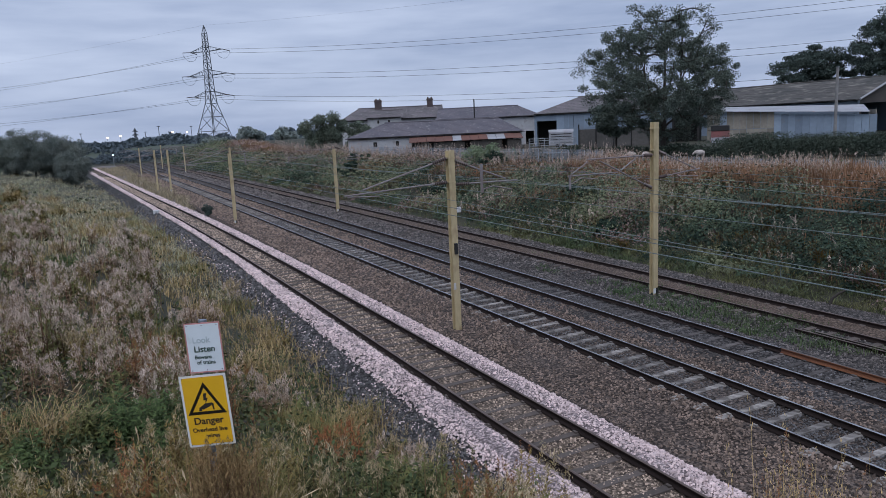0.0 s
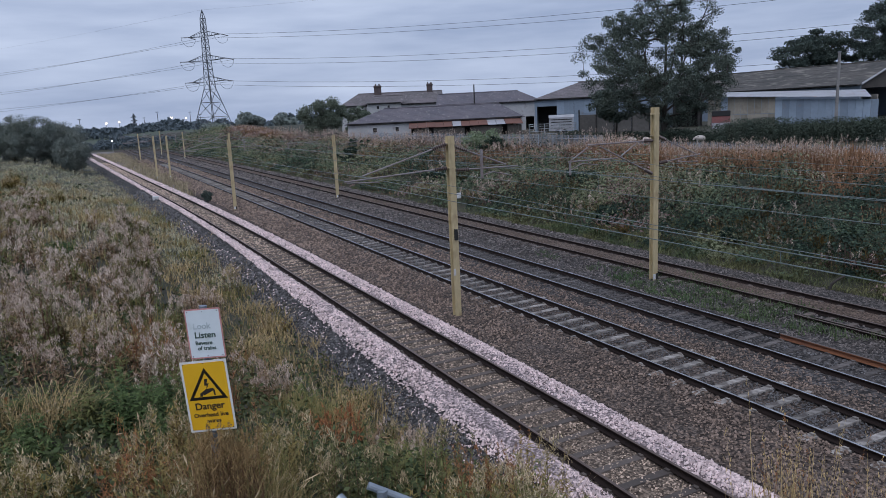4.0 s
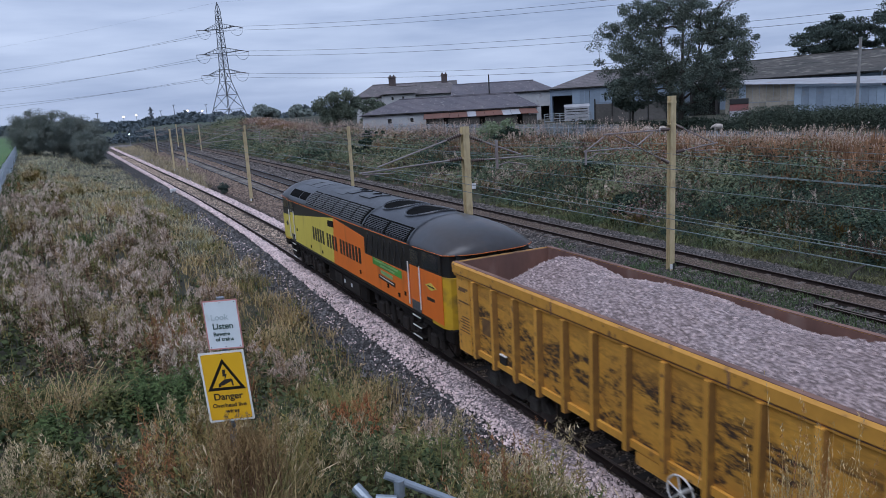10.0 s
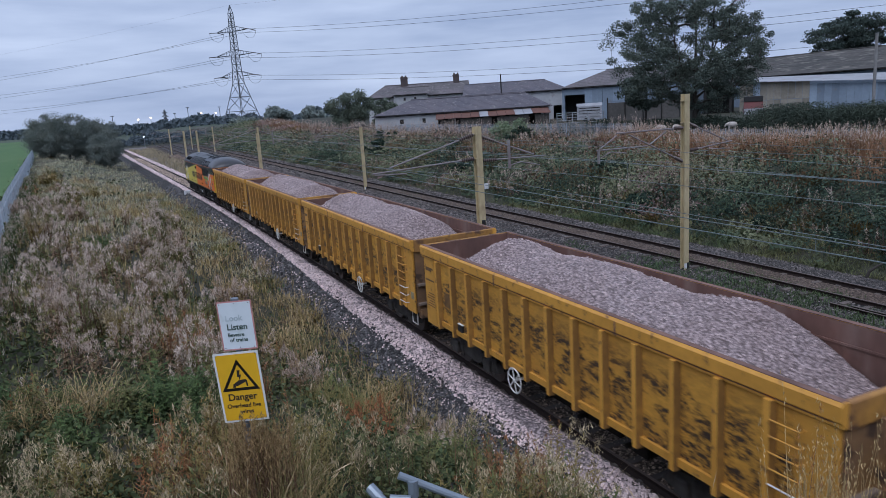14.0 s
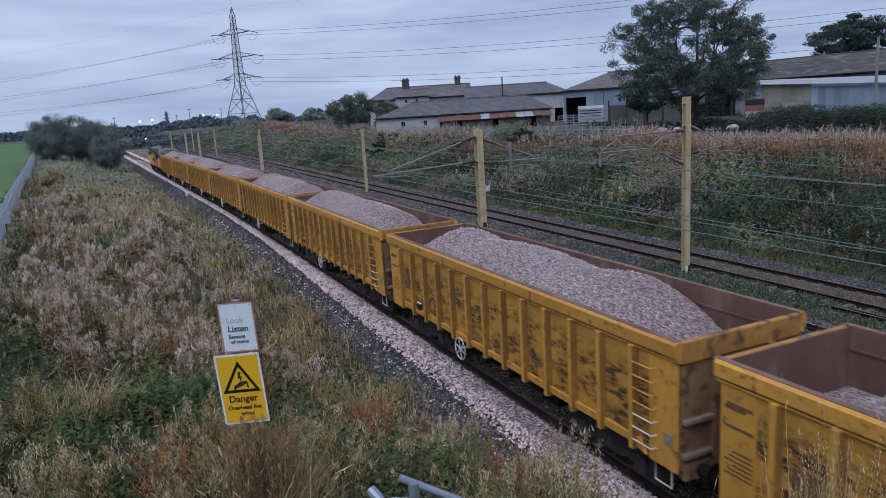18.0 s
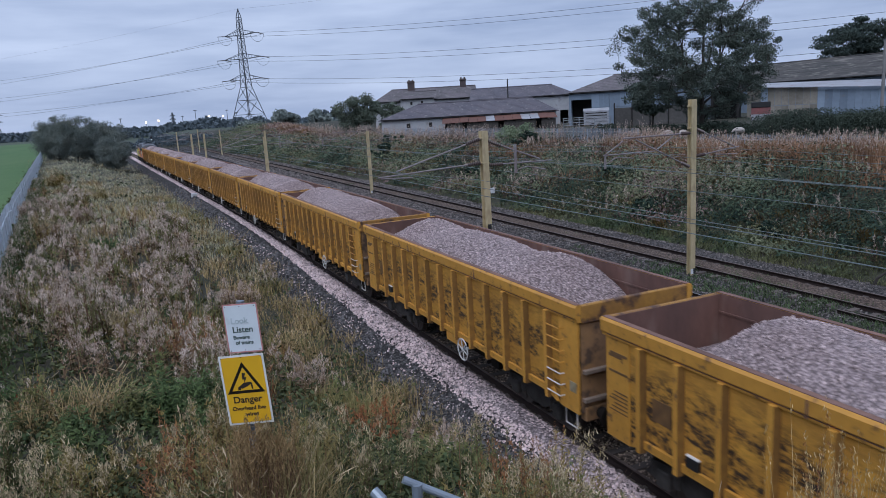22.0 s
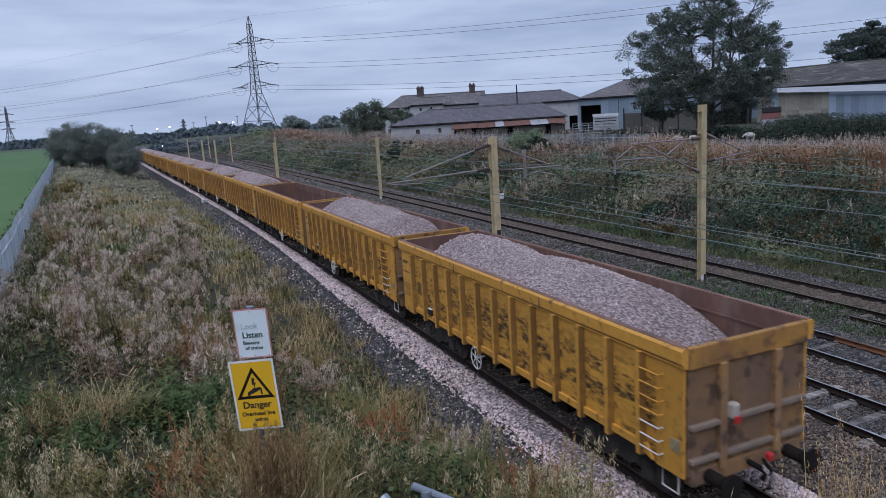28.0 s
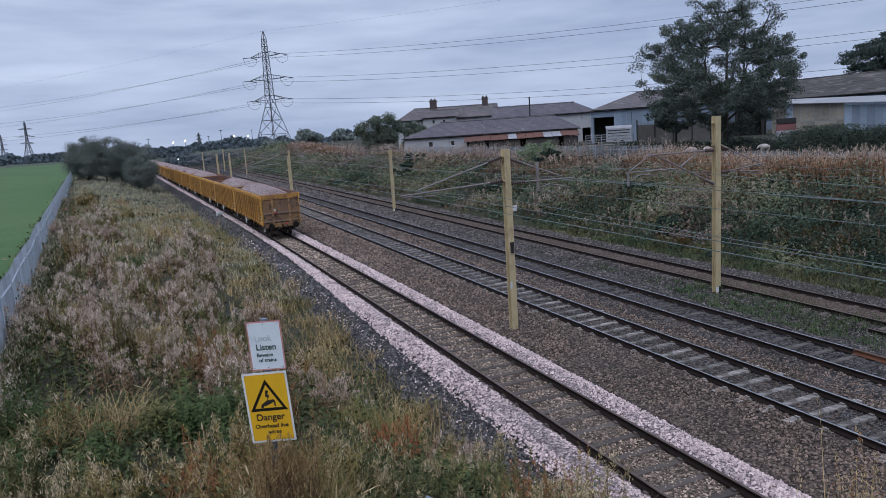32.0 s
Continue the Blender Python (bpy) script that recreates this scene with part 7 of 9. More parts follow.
def facing(normal, rg, loose):
    """Two axes for each leaf that lies across a normal, tilted at random by loose."""
    nn = normal + rg.normal(0, loose, normal.shape)
    al = np.cross(nn, rg.normal(size=nn.shape))
    al /= np.linalg.norm(al, axis=1)[:, None] + 1e-9
    ac = np.cross(nn, al)
    ac /= np.linalg.norm(ac, axis=1)[:, None] + 1e-9
    return al, ac


def blade_arrays(pos, h, w, lean):
    """Curved blades: a foot, a knee and a tip; three triangles each."""
    n = len(pos)
    side = np.stack([-lean[:, 1], lean[:, 0], np.zeros(n)], 1)
    side /= np.linalg.norm(side, axis=1)[:, None] + 1e-9
    side *= w[:, None] / 2
    up = np.zeros((n, 3))
    up[:, 2] = h
    l3 = np.concatenate([lean, np.zeros((n, 1))], 1)
    mid = pos + up * 0.6 + l3 * 0.35
    v = np.stack([pos - side, pos + side, mid - side * 0.8, mid + side * 0.8, pos + up + l3], 1)
    i = np.arange(n)[:, None] * 5
    f = np.concatenate([i + np.array(t) for t in ((0, 1, 3), (0, 3, 2), (2, 3, 4))], 1).reshape(-1, 3)
    return v.reshape(-1, 3), f


def joined(name, pieces, label, category):
    """One stuff object from (verts, faces, material) pieces."""
    verts, faces, picks, mats, k = [], [], [], [], 0
    for v, f, m in pieces:
        if m not in mats:
            mats.append(m)
        verts.append(v)
        faces.append(f + k)
        picks.append(np.full(len(f), mats.index(m)))
        k += len(v)
    me = raw(name, np.concatenate(verts), np.concatenate(faces), mats, np.concatenate(picks))
    return tagged(new(name, me), label, category, kind="stuff")


def spots(rg, n, near, far, az0, az1, keep):
    """Places round the bridge, thinning out with the distance; keep says where."""
    d = np.exp(rg.uniform(np.log(near), np.log(far), n))
    a = np.radians(rg.uniform(az0, az1, n))
    x, y = d * np.sin(a), d * np.cos(a)
    ok = np.array([keep(p, q) for p, q in zip(x, y)], bool)
    x, y, d = x[ok], y[ok], d[ok]
    z = np.array([ground_z(p, q) for p, q in zip(x, y)]) if len(x) else np.zeros(0)
    return np.stack([x, y, z], 1), d


def patch(x, y, s=0.22, k=0.0):
    return noise.noise(Vector((x * s, y * s * 0.8, k)))


def tufts(rg, pos, d, count, height, width, spread, ref, droop=0.28):
    """Blades in tufts; further tufts are broader."""
    n = len(pos)
    q = np.maximum(1.0, (d / ref)) ** 0.62
    p = np.repeat(pos, count, 0)
    q = np.repeat(q, count)
    m = len(p)
    p = p + np.concatenate([rg.normal(0, spread, (m, 2)) * q[:, None], np.full((m, 1), -0.03)], 1)
    h = np.repeat(height, count) * rg.uniform(0.55, 1.1, m)
    ang = rg.uniform(0, 2 * np.pi, m)
    bend_ = h * np.abs(rg.normal(droop, droop * 0.57, m))
    lean = np.stack([np.cos(ang) * bend_, np.sin(ang) * bend_], 1)
    return blade_arrays(p, h, width * q * rg.uniform(0.6, 1.3, m), lean), (p, h, lean)


def weeds(rg, pos, d, height, ref, leaves, leaf, slim, lift, heads, plume, strand, spread, share=1.0):
    """Leafy weeds: a stem, narrow leaves that rise or droop all round it, and a head of fine strands."""
    n = len(pos)
    q = np.maximum(1.0, d / ref) ** 0.66
    ang = rg.uniform(0, 2 * np.pi, n)
    bend_ = height * np.abs(rg.normal(0.12, 0.09, n))
    lean = np.stack([np.cos(ang) * bend_, np.sin(ang) * bend_], 1)
    stem = blade_arrays(pos, height, 0.008 * q, lean)

    def up(u, k):
        return np.repeat(pos, k, 0) + np.stack([np.repeat(lean[:, 0], k) * u ** 1.5, np.repeat(lean[:, 1], k) * u ** 1.5, np.repeat(height, k) * u], 1)
    m = n * leaves
    u = rg.uniform(0.12, 0.95, m)
    a = rg.uniform(0, 2 * np.pi, m)
    L = leaf * np.repeat(q, leaves) * rg.uniform(0.6, 1.3, m) * (1.2 - 0.6 * u)
    out = np.stack([np.cos(a), np.sin(a), rg.uniform(*lift, m)], 1)
    out *= (L / np.linalg.norm(out, axis=1))[:, None]
    acr = np.stack([-np.sin(a), np.cos(a), rg.uniform(-0.5, 0.5, m)], 1) * (L * slim * rg.uniform(0.8, 1.3, m))[:, None]
    bare = rg.random(n) > share
    m2 = n * heads
    u2 = 1.02 - plume * rg.random(m2) ** 1.25
    qq = np.repeat(q, heads)
    c = up(u2, heads) + rg.normal(0, 1, (m2, 3)) * (spread * qq * (0.5 + (1.02 - u2) / plume))[:, None]
    al, ac = rot_dirs(m2, rg)
    al[:, 2] = np.abs(al[:, 2]) + 0.55
    sz = (strand * qq * rg.uniform(0.6, 1.5, m2))[:, None]
    at = up(u, leaves)
    grown = ~np.repeat(bare, heads)
    c, al, ac, sz = c[grown], al[grown], ac[grown], sz[grown]
    return [stem, slivers(at + out * 0.15, at + out * 2.0, acr), slivers(c - al * sz, c + al * sz, ac * sz * 0.3)]


def herbs(rg, pos, d, height, ref, leaves=18, fluffs=12, leafsize=0.045, plume=0.38, tuft=0.009):
    """Thin upright weeds with a plume of seed fluff on top."""
    return weeds(rg, pos, d, height, ref, int(leaves * 1.6), leafsize * 0.8, 0.15, (0.0, 1.3), int(fluffs * 2.4), plume, tuft * 1.15, tuft * 1.5)


def leaf_clumps(rg, pos, d, count, rx, rz, size, ref, lift=0.5):
    n = len(pos)
    q = np.maximum(1.0, d / ref) ** 0.62
    qq = np.repeat(q, count)
    m = n * count
    c = np.repeat(pos, count, 0) + rg.normal(0, 1, (m, 3)) * np.stack([rx * qq, rx * qq, np.full(m, rz)], 1)
    c[:, 2] += lift
    al, ac = rot_dirs(m, rg, 0.3)
    s = (size * qq * rg.uniform(0.55, 1.3, m))[:, None]
    return diamonds(c, al * s, ac * s * 0.55)


def left_bank(x, y):
    if y < 1.2 or y > 170:
        return False
    foot = 6.42 + bend(y) + 0.5 * smooth(30, 42, y) - 0.4 * smooth(55, 75, y) + 0.3 * noise.noise(Vector((y * 0.8, 0, 9)))
    return fence_x(y) - (0.2 if y > 20 else 6) < x < foot


def clear_of_eye(x, y):
    """Keeps the foot of the steps and the sight of the signs open."""
    return math.hypot(x, y) > 4.2 and not (abs(x - 0.16 * y + 0.2) < 0.5 and y < 5.0)


SIGN_FOOT, SIGN_LOW = np.array((0.775, 6.115)), 4.54


def build_left_bank():
    rg = np.random.default_rng(11)
    ok = lambda x, y: left_bank(x, y) and clear_of_eye(x, y)
    near_foot = lambda x, y: 6.5 + bend(y) - x
    # short green grass all over, straw grass in drifts and along the foot of the bank
    p, d = spots(rg, 15000, 4.3, 175, -28, 62, lambda x, y: ok(x, y) and y < 60 and rg.random() < 0.08 + 0.92 * max(smooth(10, 22, y), smooth(2.6, 1.0, near_foot(x, y))) and patch(x, y, 0.3, 1) + rg.uniform(-0.35, 0.35) < 0.16)
    (a, info) = tufts(rg, p, d, 7, rg.uniform(0.2, 0.5, len(p)), 0.010, 0.10, 6.0)
    joined("grass", [(*a, M["grass_green"])], "rough green grass on the bank beside the line", "grass")

    def straw(x, y):
        if not ok(x, y):
            return False
        e = near_foot(x, y)
        odds = 0.08 + 0.80 * smooth(3.4, 0.8, e) + 0.4 * smooth(14, 40, y) * (patch(x, y, 0.2, 5) > -0.1)
        return rg.random() < odds * (0.12 + 0.88 * max(smooth(9, 16, y), smooth(2.8, 1.2, e))) and patch(x, y, 0.5, 5) + rg.uniform(-0.4, 0.4) > -0.15
    p, d = spots(rg, 21000, 4.3, 175, -28, 62, straw)
    (a, (bp, bh, bl)) = tufts(rg, p, d, 8, rg.uniform(0.25, 0.6, len(p)), 0.008, 0.13, 6.0, 0.6)
    pick = rg.random(len(bp)) < 0.22
    tips = bp[pick] + np.concatenate([bl[pick], bh[pick][:, None]], 1)
    al = np.concatenate([bl[pick] * 0.25, bh[pick][:, None] * 0.10], 1)
    q = np.maximum(1, np.hypot(tips[:, 0], tips[:, 1]) / 8)[:, None] ** 0.6
    ac = rg.normal(0, 1, (len(tips), 3)) * 0.007 * q
    s = diamonds(tips - al, al, ac)
    joined("dry_grass", [(*a, M["grass_straw"]), (*s, M["seedhead"])], "dry straw-coloured grass with seed heads", "grass")
    # short grass round the foot of the bridge
    n = 2300
    x, y = rg.uniform(-9, 5.6, n), rg.uniform(-13, 3.6, n)
    p = np.stack([x, y, [ground_z(u, v) for u, v in zip(x, y)]], 1)
    (a, info) = tufts(rg, p, np.full(n, 6.0), 6, rg.uniform(0.10, 0.28, n), 0.012, 0.16, 6.0)
    joined("short_grass", [(*a, M["grass_green"])], "short rough grass at the foot of the bridge", "grass")
    # low dark leaves under everything
    p, d = spots(rg, 10500, 4.3, 90, -28, 60, lambda x, y: ok(x, y) and near_foot(x, y) > 0.5 and rg.random() < 0.12 + 0.88 * smooth(26, 17, y))
    a = leaf_clumps(rg, p, d, 11, 0.13, 0.10, 0.034, 6.0, 0.18)
    joined("undergrowth", [(*a, M["nettle"])], "low dark green undergrowth on the bank", "weeds")
    # weeds in clumps: each clump of one kind, tallest in its middle, with dark gaps between
    rise = lambda x, y: patch(x, y, 0.62, 77) + 0.5 * patch(x, y, 1.5, 78)
    c, d = spots(rg, 5200, 4.6, 80, -28, 60, lambda x, y: ok(x, y) and near_foot(x, y) > 0.1 and rise(x, y) + rg.uniform(-0.10, 0.10) > 0.10 * smooth(16, 9, y))
    edge = np.array([near_foot(x, y) for x, y in c[:, :2]])
    yy = c[:, 1]
    ramp = lambda a, b, v: np.array([smooth(a, b, u) for u in v])
    field = [np.array([patch(x, y, 0.42, k) for x, y in c[:, :2]]) * 1.7 + rg.gumbel(0, 0.10, len(c)) for k in (8, 21, 33, 47, 59, 66)]
    #        willowherb, bushy herb, nettle, dock, straw tussock, green grass
    field[0] += -0.46 + 0.92 * ramp(9, 16, yy) * ramp(1.8, 4.2, edge) - 1.0 * ramp(42, 62, yy)
    field[1] += -0.55 + 1.45 * ramp(10, 7.5, yy) * ramp(2.4, 4.4, edge)
    field[2] += -0.14 + 0.54 * ramp(3.2, 5.0, edge) * np.exp(-((yy - 10.2) / 2.6) ** 2) - 0.40 * ramp(14, 24, yy)
    field[3] += -0.15 + 0.34 * ramp(6.0, 3.5, edge) - 0.5 * ramp(14, 24, yy)
    field[4] += -0.36 + 0.45 * ramp(4.2, 1.8, edge) + 0.55 * ramp(15, 30, yy)
    field[5] += -0.22 + 0.55 * ramp(3.4, 1.2, edge) + 0.25 * ramp(36, 56, yy)
    field[2] += 1.2 * np.exp(-((c[:, 0] + 1.3) ** 2 / 0.5 + (yy - 5.3) ** 2 / 0.5))
    kind = np.argmax(np.stack(field), 0)
    # the near clumps of weeds keep their distance, so that dark gaps stay between them
    apart, taken = [], {}
    for i in range(len(c)):
        gap = 0.46 if kind[i] == 1 else 0.32
        cell = (int(c[i, 0] // 0.4), int(c[i, 1] // 0.4))
        close = [j for u in (-1, 0, 1) for v in (-1, 0, 1) for j in taken.get((cell[0] + u, cell[1] + v), ())]
        if d[i] < 13 and kind[i] < 4 and any(math.hypot(*(c[i, :2] - c[j, :2])) < gap for j in close):
            continue
        taken.setdefault(cell, []).append(i)
        apart.append(i)
    c, d, edge, yy, kind = c[apart], d[apart], edge[apart], yy[apart], kind[apart]
    kind[edge < 0.75] = np.where(rg.random((edge < 0.75).sum()) < 0.55, 5, 4)
    sets = {0: ("willowherb", "tall willowherb gone to pale fluffy seed", M["stalk_brown"], (M["mauve_leaf"], M["green_leaf"]), M["fluff"], (0.80, 1.35), 44, 0.050, 0.17, (-0.1, 0.9), 44, 0.26, 0.0145, 0.017),
            1: ("bushy_herbs", "bushy olive herbs with buff woolly heads", M["stalk_brown"], (M["olive_leaf"], M["moss_leaf"]), M["wool_head"], (0.65, 1.15), 62, 0.046, 0.20, (0.1, 1.2), 60, 0.20, 0.0145, 0.034),
            2: ("nettles", "dark green nettles in clumps", M["nettle"], (M["nettle_leaf"], M["green_leaf"]), M["nettle_leaf"], (0.5, 0.9), 48, 0.042, 0.32, (-0.6, 0.5), 8, 0.3, 0.010, 0.012),
            3: ("dock_stalks", "rust-brown dead dock spikes in clumps", M["stalk_brown"], (M["rust_leaf"], M["olive_leaf"]), M["rust_leaf"], (0.6, 1.05), 24, 0.044, 0.18, (0.2, 1.4), 70, 0.5, 0.009, 0.014)}
    for k, (nm, label, sm, lms, fm, hh, nl, leaf, slim, lift, nf, plume, strand, spread) in sets.items():
        pieces = []
        for near, share, per in ((True, 1.0, 17), (False, 0.45, 9)):
            pick = (kind == k) & ((d < 12.5) == near)
            pc, pd = c[pick], d[pick]
            q = np.maximum(1.0, pd / 9.0) ** 0.55
            wide = (0.17 if near else 0.14) * q
            off = rg.normal(0, 1, (len(pc), per, 2)) * wide[:, None, None]
            r = np.hypot(off[..., 0], off[..., 1]) / wide[:, None]
            up = np.array([0.85 + 0.9 * rise(x, y) for x, y in pc[:, :2]])
            h = (rg.uniform(*hh, len(pc)) * up)[:, None] * (1.14 - 0.28 * np.minimum(r, 2.2)) * rg.uniform(0.8, 1.12, (len(pc), per))
            p = np.repeat(pc, per, 0)
            p[:, :2] += off.reshape(-1, 2)
            p[:, 2] -= 0.05
            half = np.repeat(rg.random(len(pc)) < 0.55, per)
            for some, lm in ((half, lms[0]), (~half, lms[1])):
                st, lf, fl = weeds(rg, p[some], np.repeat(pd, per)[some], np.maximum(h.ravel(), 0.2)[some], 6.0, max(4, int(nl * share)), leaf, slim, lift, max(3, int(nf * (1.0 if near else 0.9))), plume * (1.0 if near else 0.6), strand * (1.0 if near else 0.85), spread * (1.0 if near else 1.15), {0: 0.42 if near else 0.75, 1: 0.5}.get(k, 0.6))
                pieces += [(*st, sm), (*lf, lm), (*fl, fm)]
        joined(nm, pieces, label, "weeds")
    for k, nm, label, hh, lean, mats in ((4, "straw_tussocks", "arching tussocks of dry straw grass", (0.45, 0.75), 0.8, (M["grass_straw"], M["gold_straw"], M["stalk_brown"])),
                                        (5, "green_tussocks", "tussocks of green and fading grass", (0.4, 0.7), 0.5, (M["grass_green"], M["tuft_green"], M["grass_straw"]))):
        pc, pd = c[kind == k], d[kind == k]
        h = rg.uniform(*hh, len(pc)) * np.array([0.95 + 0.6 * rise(x, y) for x, y in pc[:, :2]])
        pieces = []
        for m_, n_ in zip(mats, (52, 26, 10)):
            (a, (bp, bh, bl)) = tufts(rg, pc, pd, n_, h, 0.0055, 0.13, 6.0, lean)
            pieces.append((*a, m_))
            if k == 4 and m_ is not M["stalk_brown"]:
                pick = rg.random(len(bp)) < 0.3
                tips = bp[pick] + np.concatenate([bl[pick], bh[pick][:, None]], 1)
                al = np.concatenate([bl[pick] * 0.10, bh[pick][:, None] * 0.05], 1)
                qq = np.maximum(1, np.hypot(tips[:, 0], tips[:, 1]) / 8)[:, None] ** 0.6
                pieces.append((*diamonds(tips - al * 0.6, al, rg.normal(0, 0.004, (len(tips), 3)) * qq), M["seedhead"]))
        joined(nm, pieces, label, "grass")
    # shorter meadow grass further out
    p, d = spots(rg, 11000, 34, 190, -10, 14, lambda x, y: ok(x, y) and rg.random() < 0.2 + 0.8 * smooth(32, 50, y))
    (a, info) = tufts(rg, p, d, 8, rg.uniform(0.14, 0.36, len(p)), 0.024, 0.3, 30.0, 0.9)
    joined("meadow_grass", [(*a, M["pale_grass"])], "pale green meadow grass along the bank top", "grass")
    # weeds along the field fence
    n = 1000
    y = 12 * (75 / 12) ** rg.random(n)
    x = np.array([fence_x(v) for v in y]) + 0.06 + np.abs(rg.normal(0, 0.32, n))
    p = np.stack([x, y, [ground_z(u, v) for u, v in zip(x, y)]], 1)
    st, lf, fl = herbs(rg, p, np.hypot(x, y), rg.uniform(0.35, 0.85, n), 5.5, 26, 3, 0.040, 0.3, 0.0105)
    joined("fence_herbs", [(*st, M["stalk_brown"]), (*lf, M["nettle_leaf"]), (*fl, M["fluff"])], "dark green weeds crowding the field fence", "weeds")
    # weeds that hide the foot of the sign post
    n = 170
    c = SIGN_FOOT + np.stack([rg.normal(-0.03, 0.15, n), rg.normal(-0.30, 0.10, n)], 1)
    z = np.array([ground_z(u, v) for u, v in c])
    h = np.clip(SIGN_LOW - z + rg.normal(-0.03, 0.10, n), 0.3, 2.2)
    st, lf, fl = herbs(rg, np.concatenate([c, z[:, None]], 1), np.full(n, 5.0), h, 5.5, 26, 16, 0.032, 0.4, 0.011)
    joined("post_weeds", [(*st, M["stalk_brown"]), (*lf, M["herb_leaf"]), (*fl, M["herb_leaf"])], "olive and straw weeds round the sign post", "weeds")
    # straw stalks and a few weeds on the brow below the bridge
    n = 150
    c = np.array([(3.95, 2.75), (3.88, 2.66), (4.05, 2.45), (4.2, 2.35), (3.70, 2.80)])[rg.integers(0, 5, n)] + rg.normal(0, 0.09, (n, 2))
    z = np.array([ground_z(u, v) for u, v in c])
    reach = np.where(np.arange(n) < 14, 5.12, 4.76)
    h = np.clip(reach - z + rg.normal(0, 0.12, n), 0.3, 2.4)
    ang = rg.uniform(0, 2 * np.pi, n)
    lean = np.stack([np.cos(ang), np.sin(ang)], 1) * (h * 0.10)[:, None]
    p3 = np.concatenate([c, z[:, None]], 1)
    st = blade_arrays(p3, h, np.full(n, 0.0065), lean)
    k = 14
    u = 1 - 0.25 * rg.random(n * k)
    hp = np.repeat(p3, k, 0) + np.stack([np.repeat(lean[:, 0], k) * u ** 2, np.repeat(lean[:, 1], k) * u ** 2, np.repeat(h, k) * u], 1) + rg.normal(0, 0.006, (n * k, 3))
    al, ac = rot_dirs(n * k, rg)
    al[:, 2] = np.abs(al[:, 2]) + 0.8
    hd = diamonds(hp, al * 0.010, ac * 0.003)
    joined("tall_grass", [(*st, M["gold_straw"]), (*hd, M["gold_straw"])], "tall straw grass stalks on the brow of the bank", "grass")
    n = 14
    c = np.array((3.86, 2.70)) + rg.normal(0, 0.06, (n, 2))
    z = np.array([ground_z(u, v) for u, v in c])
    st, lf, fl = herbs(rg, np.concatenate([c, z[:, None]], 1), np.full(n, 5.0), 4.80 - z + rg.normal(0, 0.10, n), 5.5, 40, 14, 0.022, 0.25, 0.007)
    joined("brow_weeds", [(*st, M["stalk_brown"]), (*lf, M["olive_leaf"]), (*fl, M["rust_leaf"])], "thin olive weeds on the brow of the bank", "weeds")

build_left_bank()


def bank_spots(rg, n, keep, x0=25.2, x1=41.4, near=7.0, far=250.0):
    """Places on the bank beyond the lines, thinning out along it."""
    y = (near + 20) * ((far + 20) / (near + 20)) ** rg.random(n) - 20
    x = rg.uniform(x0, x1, n)
    ok = np.array([keep(p, q) for p, q in zip(x, y)], bool)
    x, y = x[ok], y[ok]
    z = np.array([ground_z(p, q) for p, q in zip(x, y)]) if len(x) else np.zeros(0)
    return np.stack([x, y, z], 1), np.hypot(x, y)


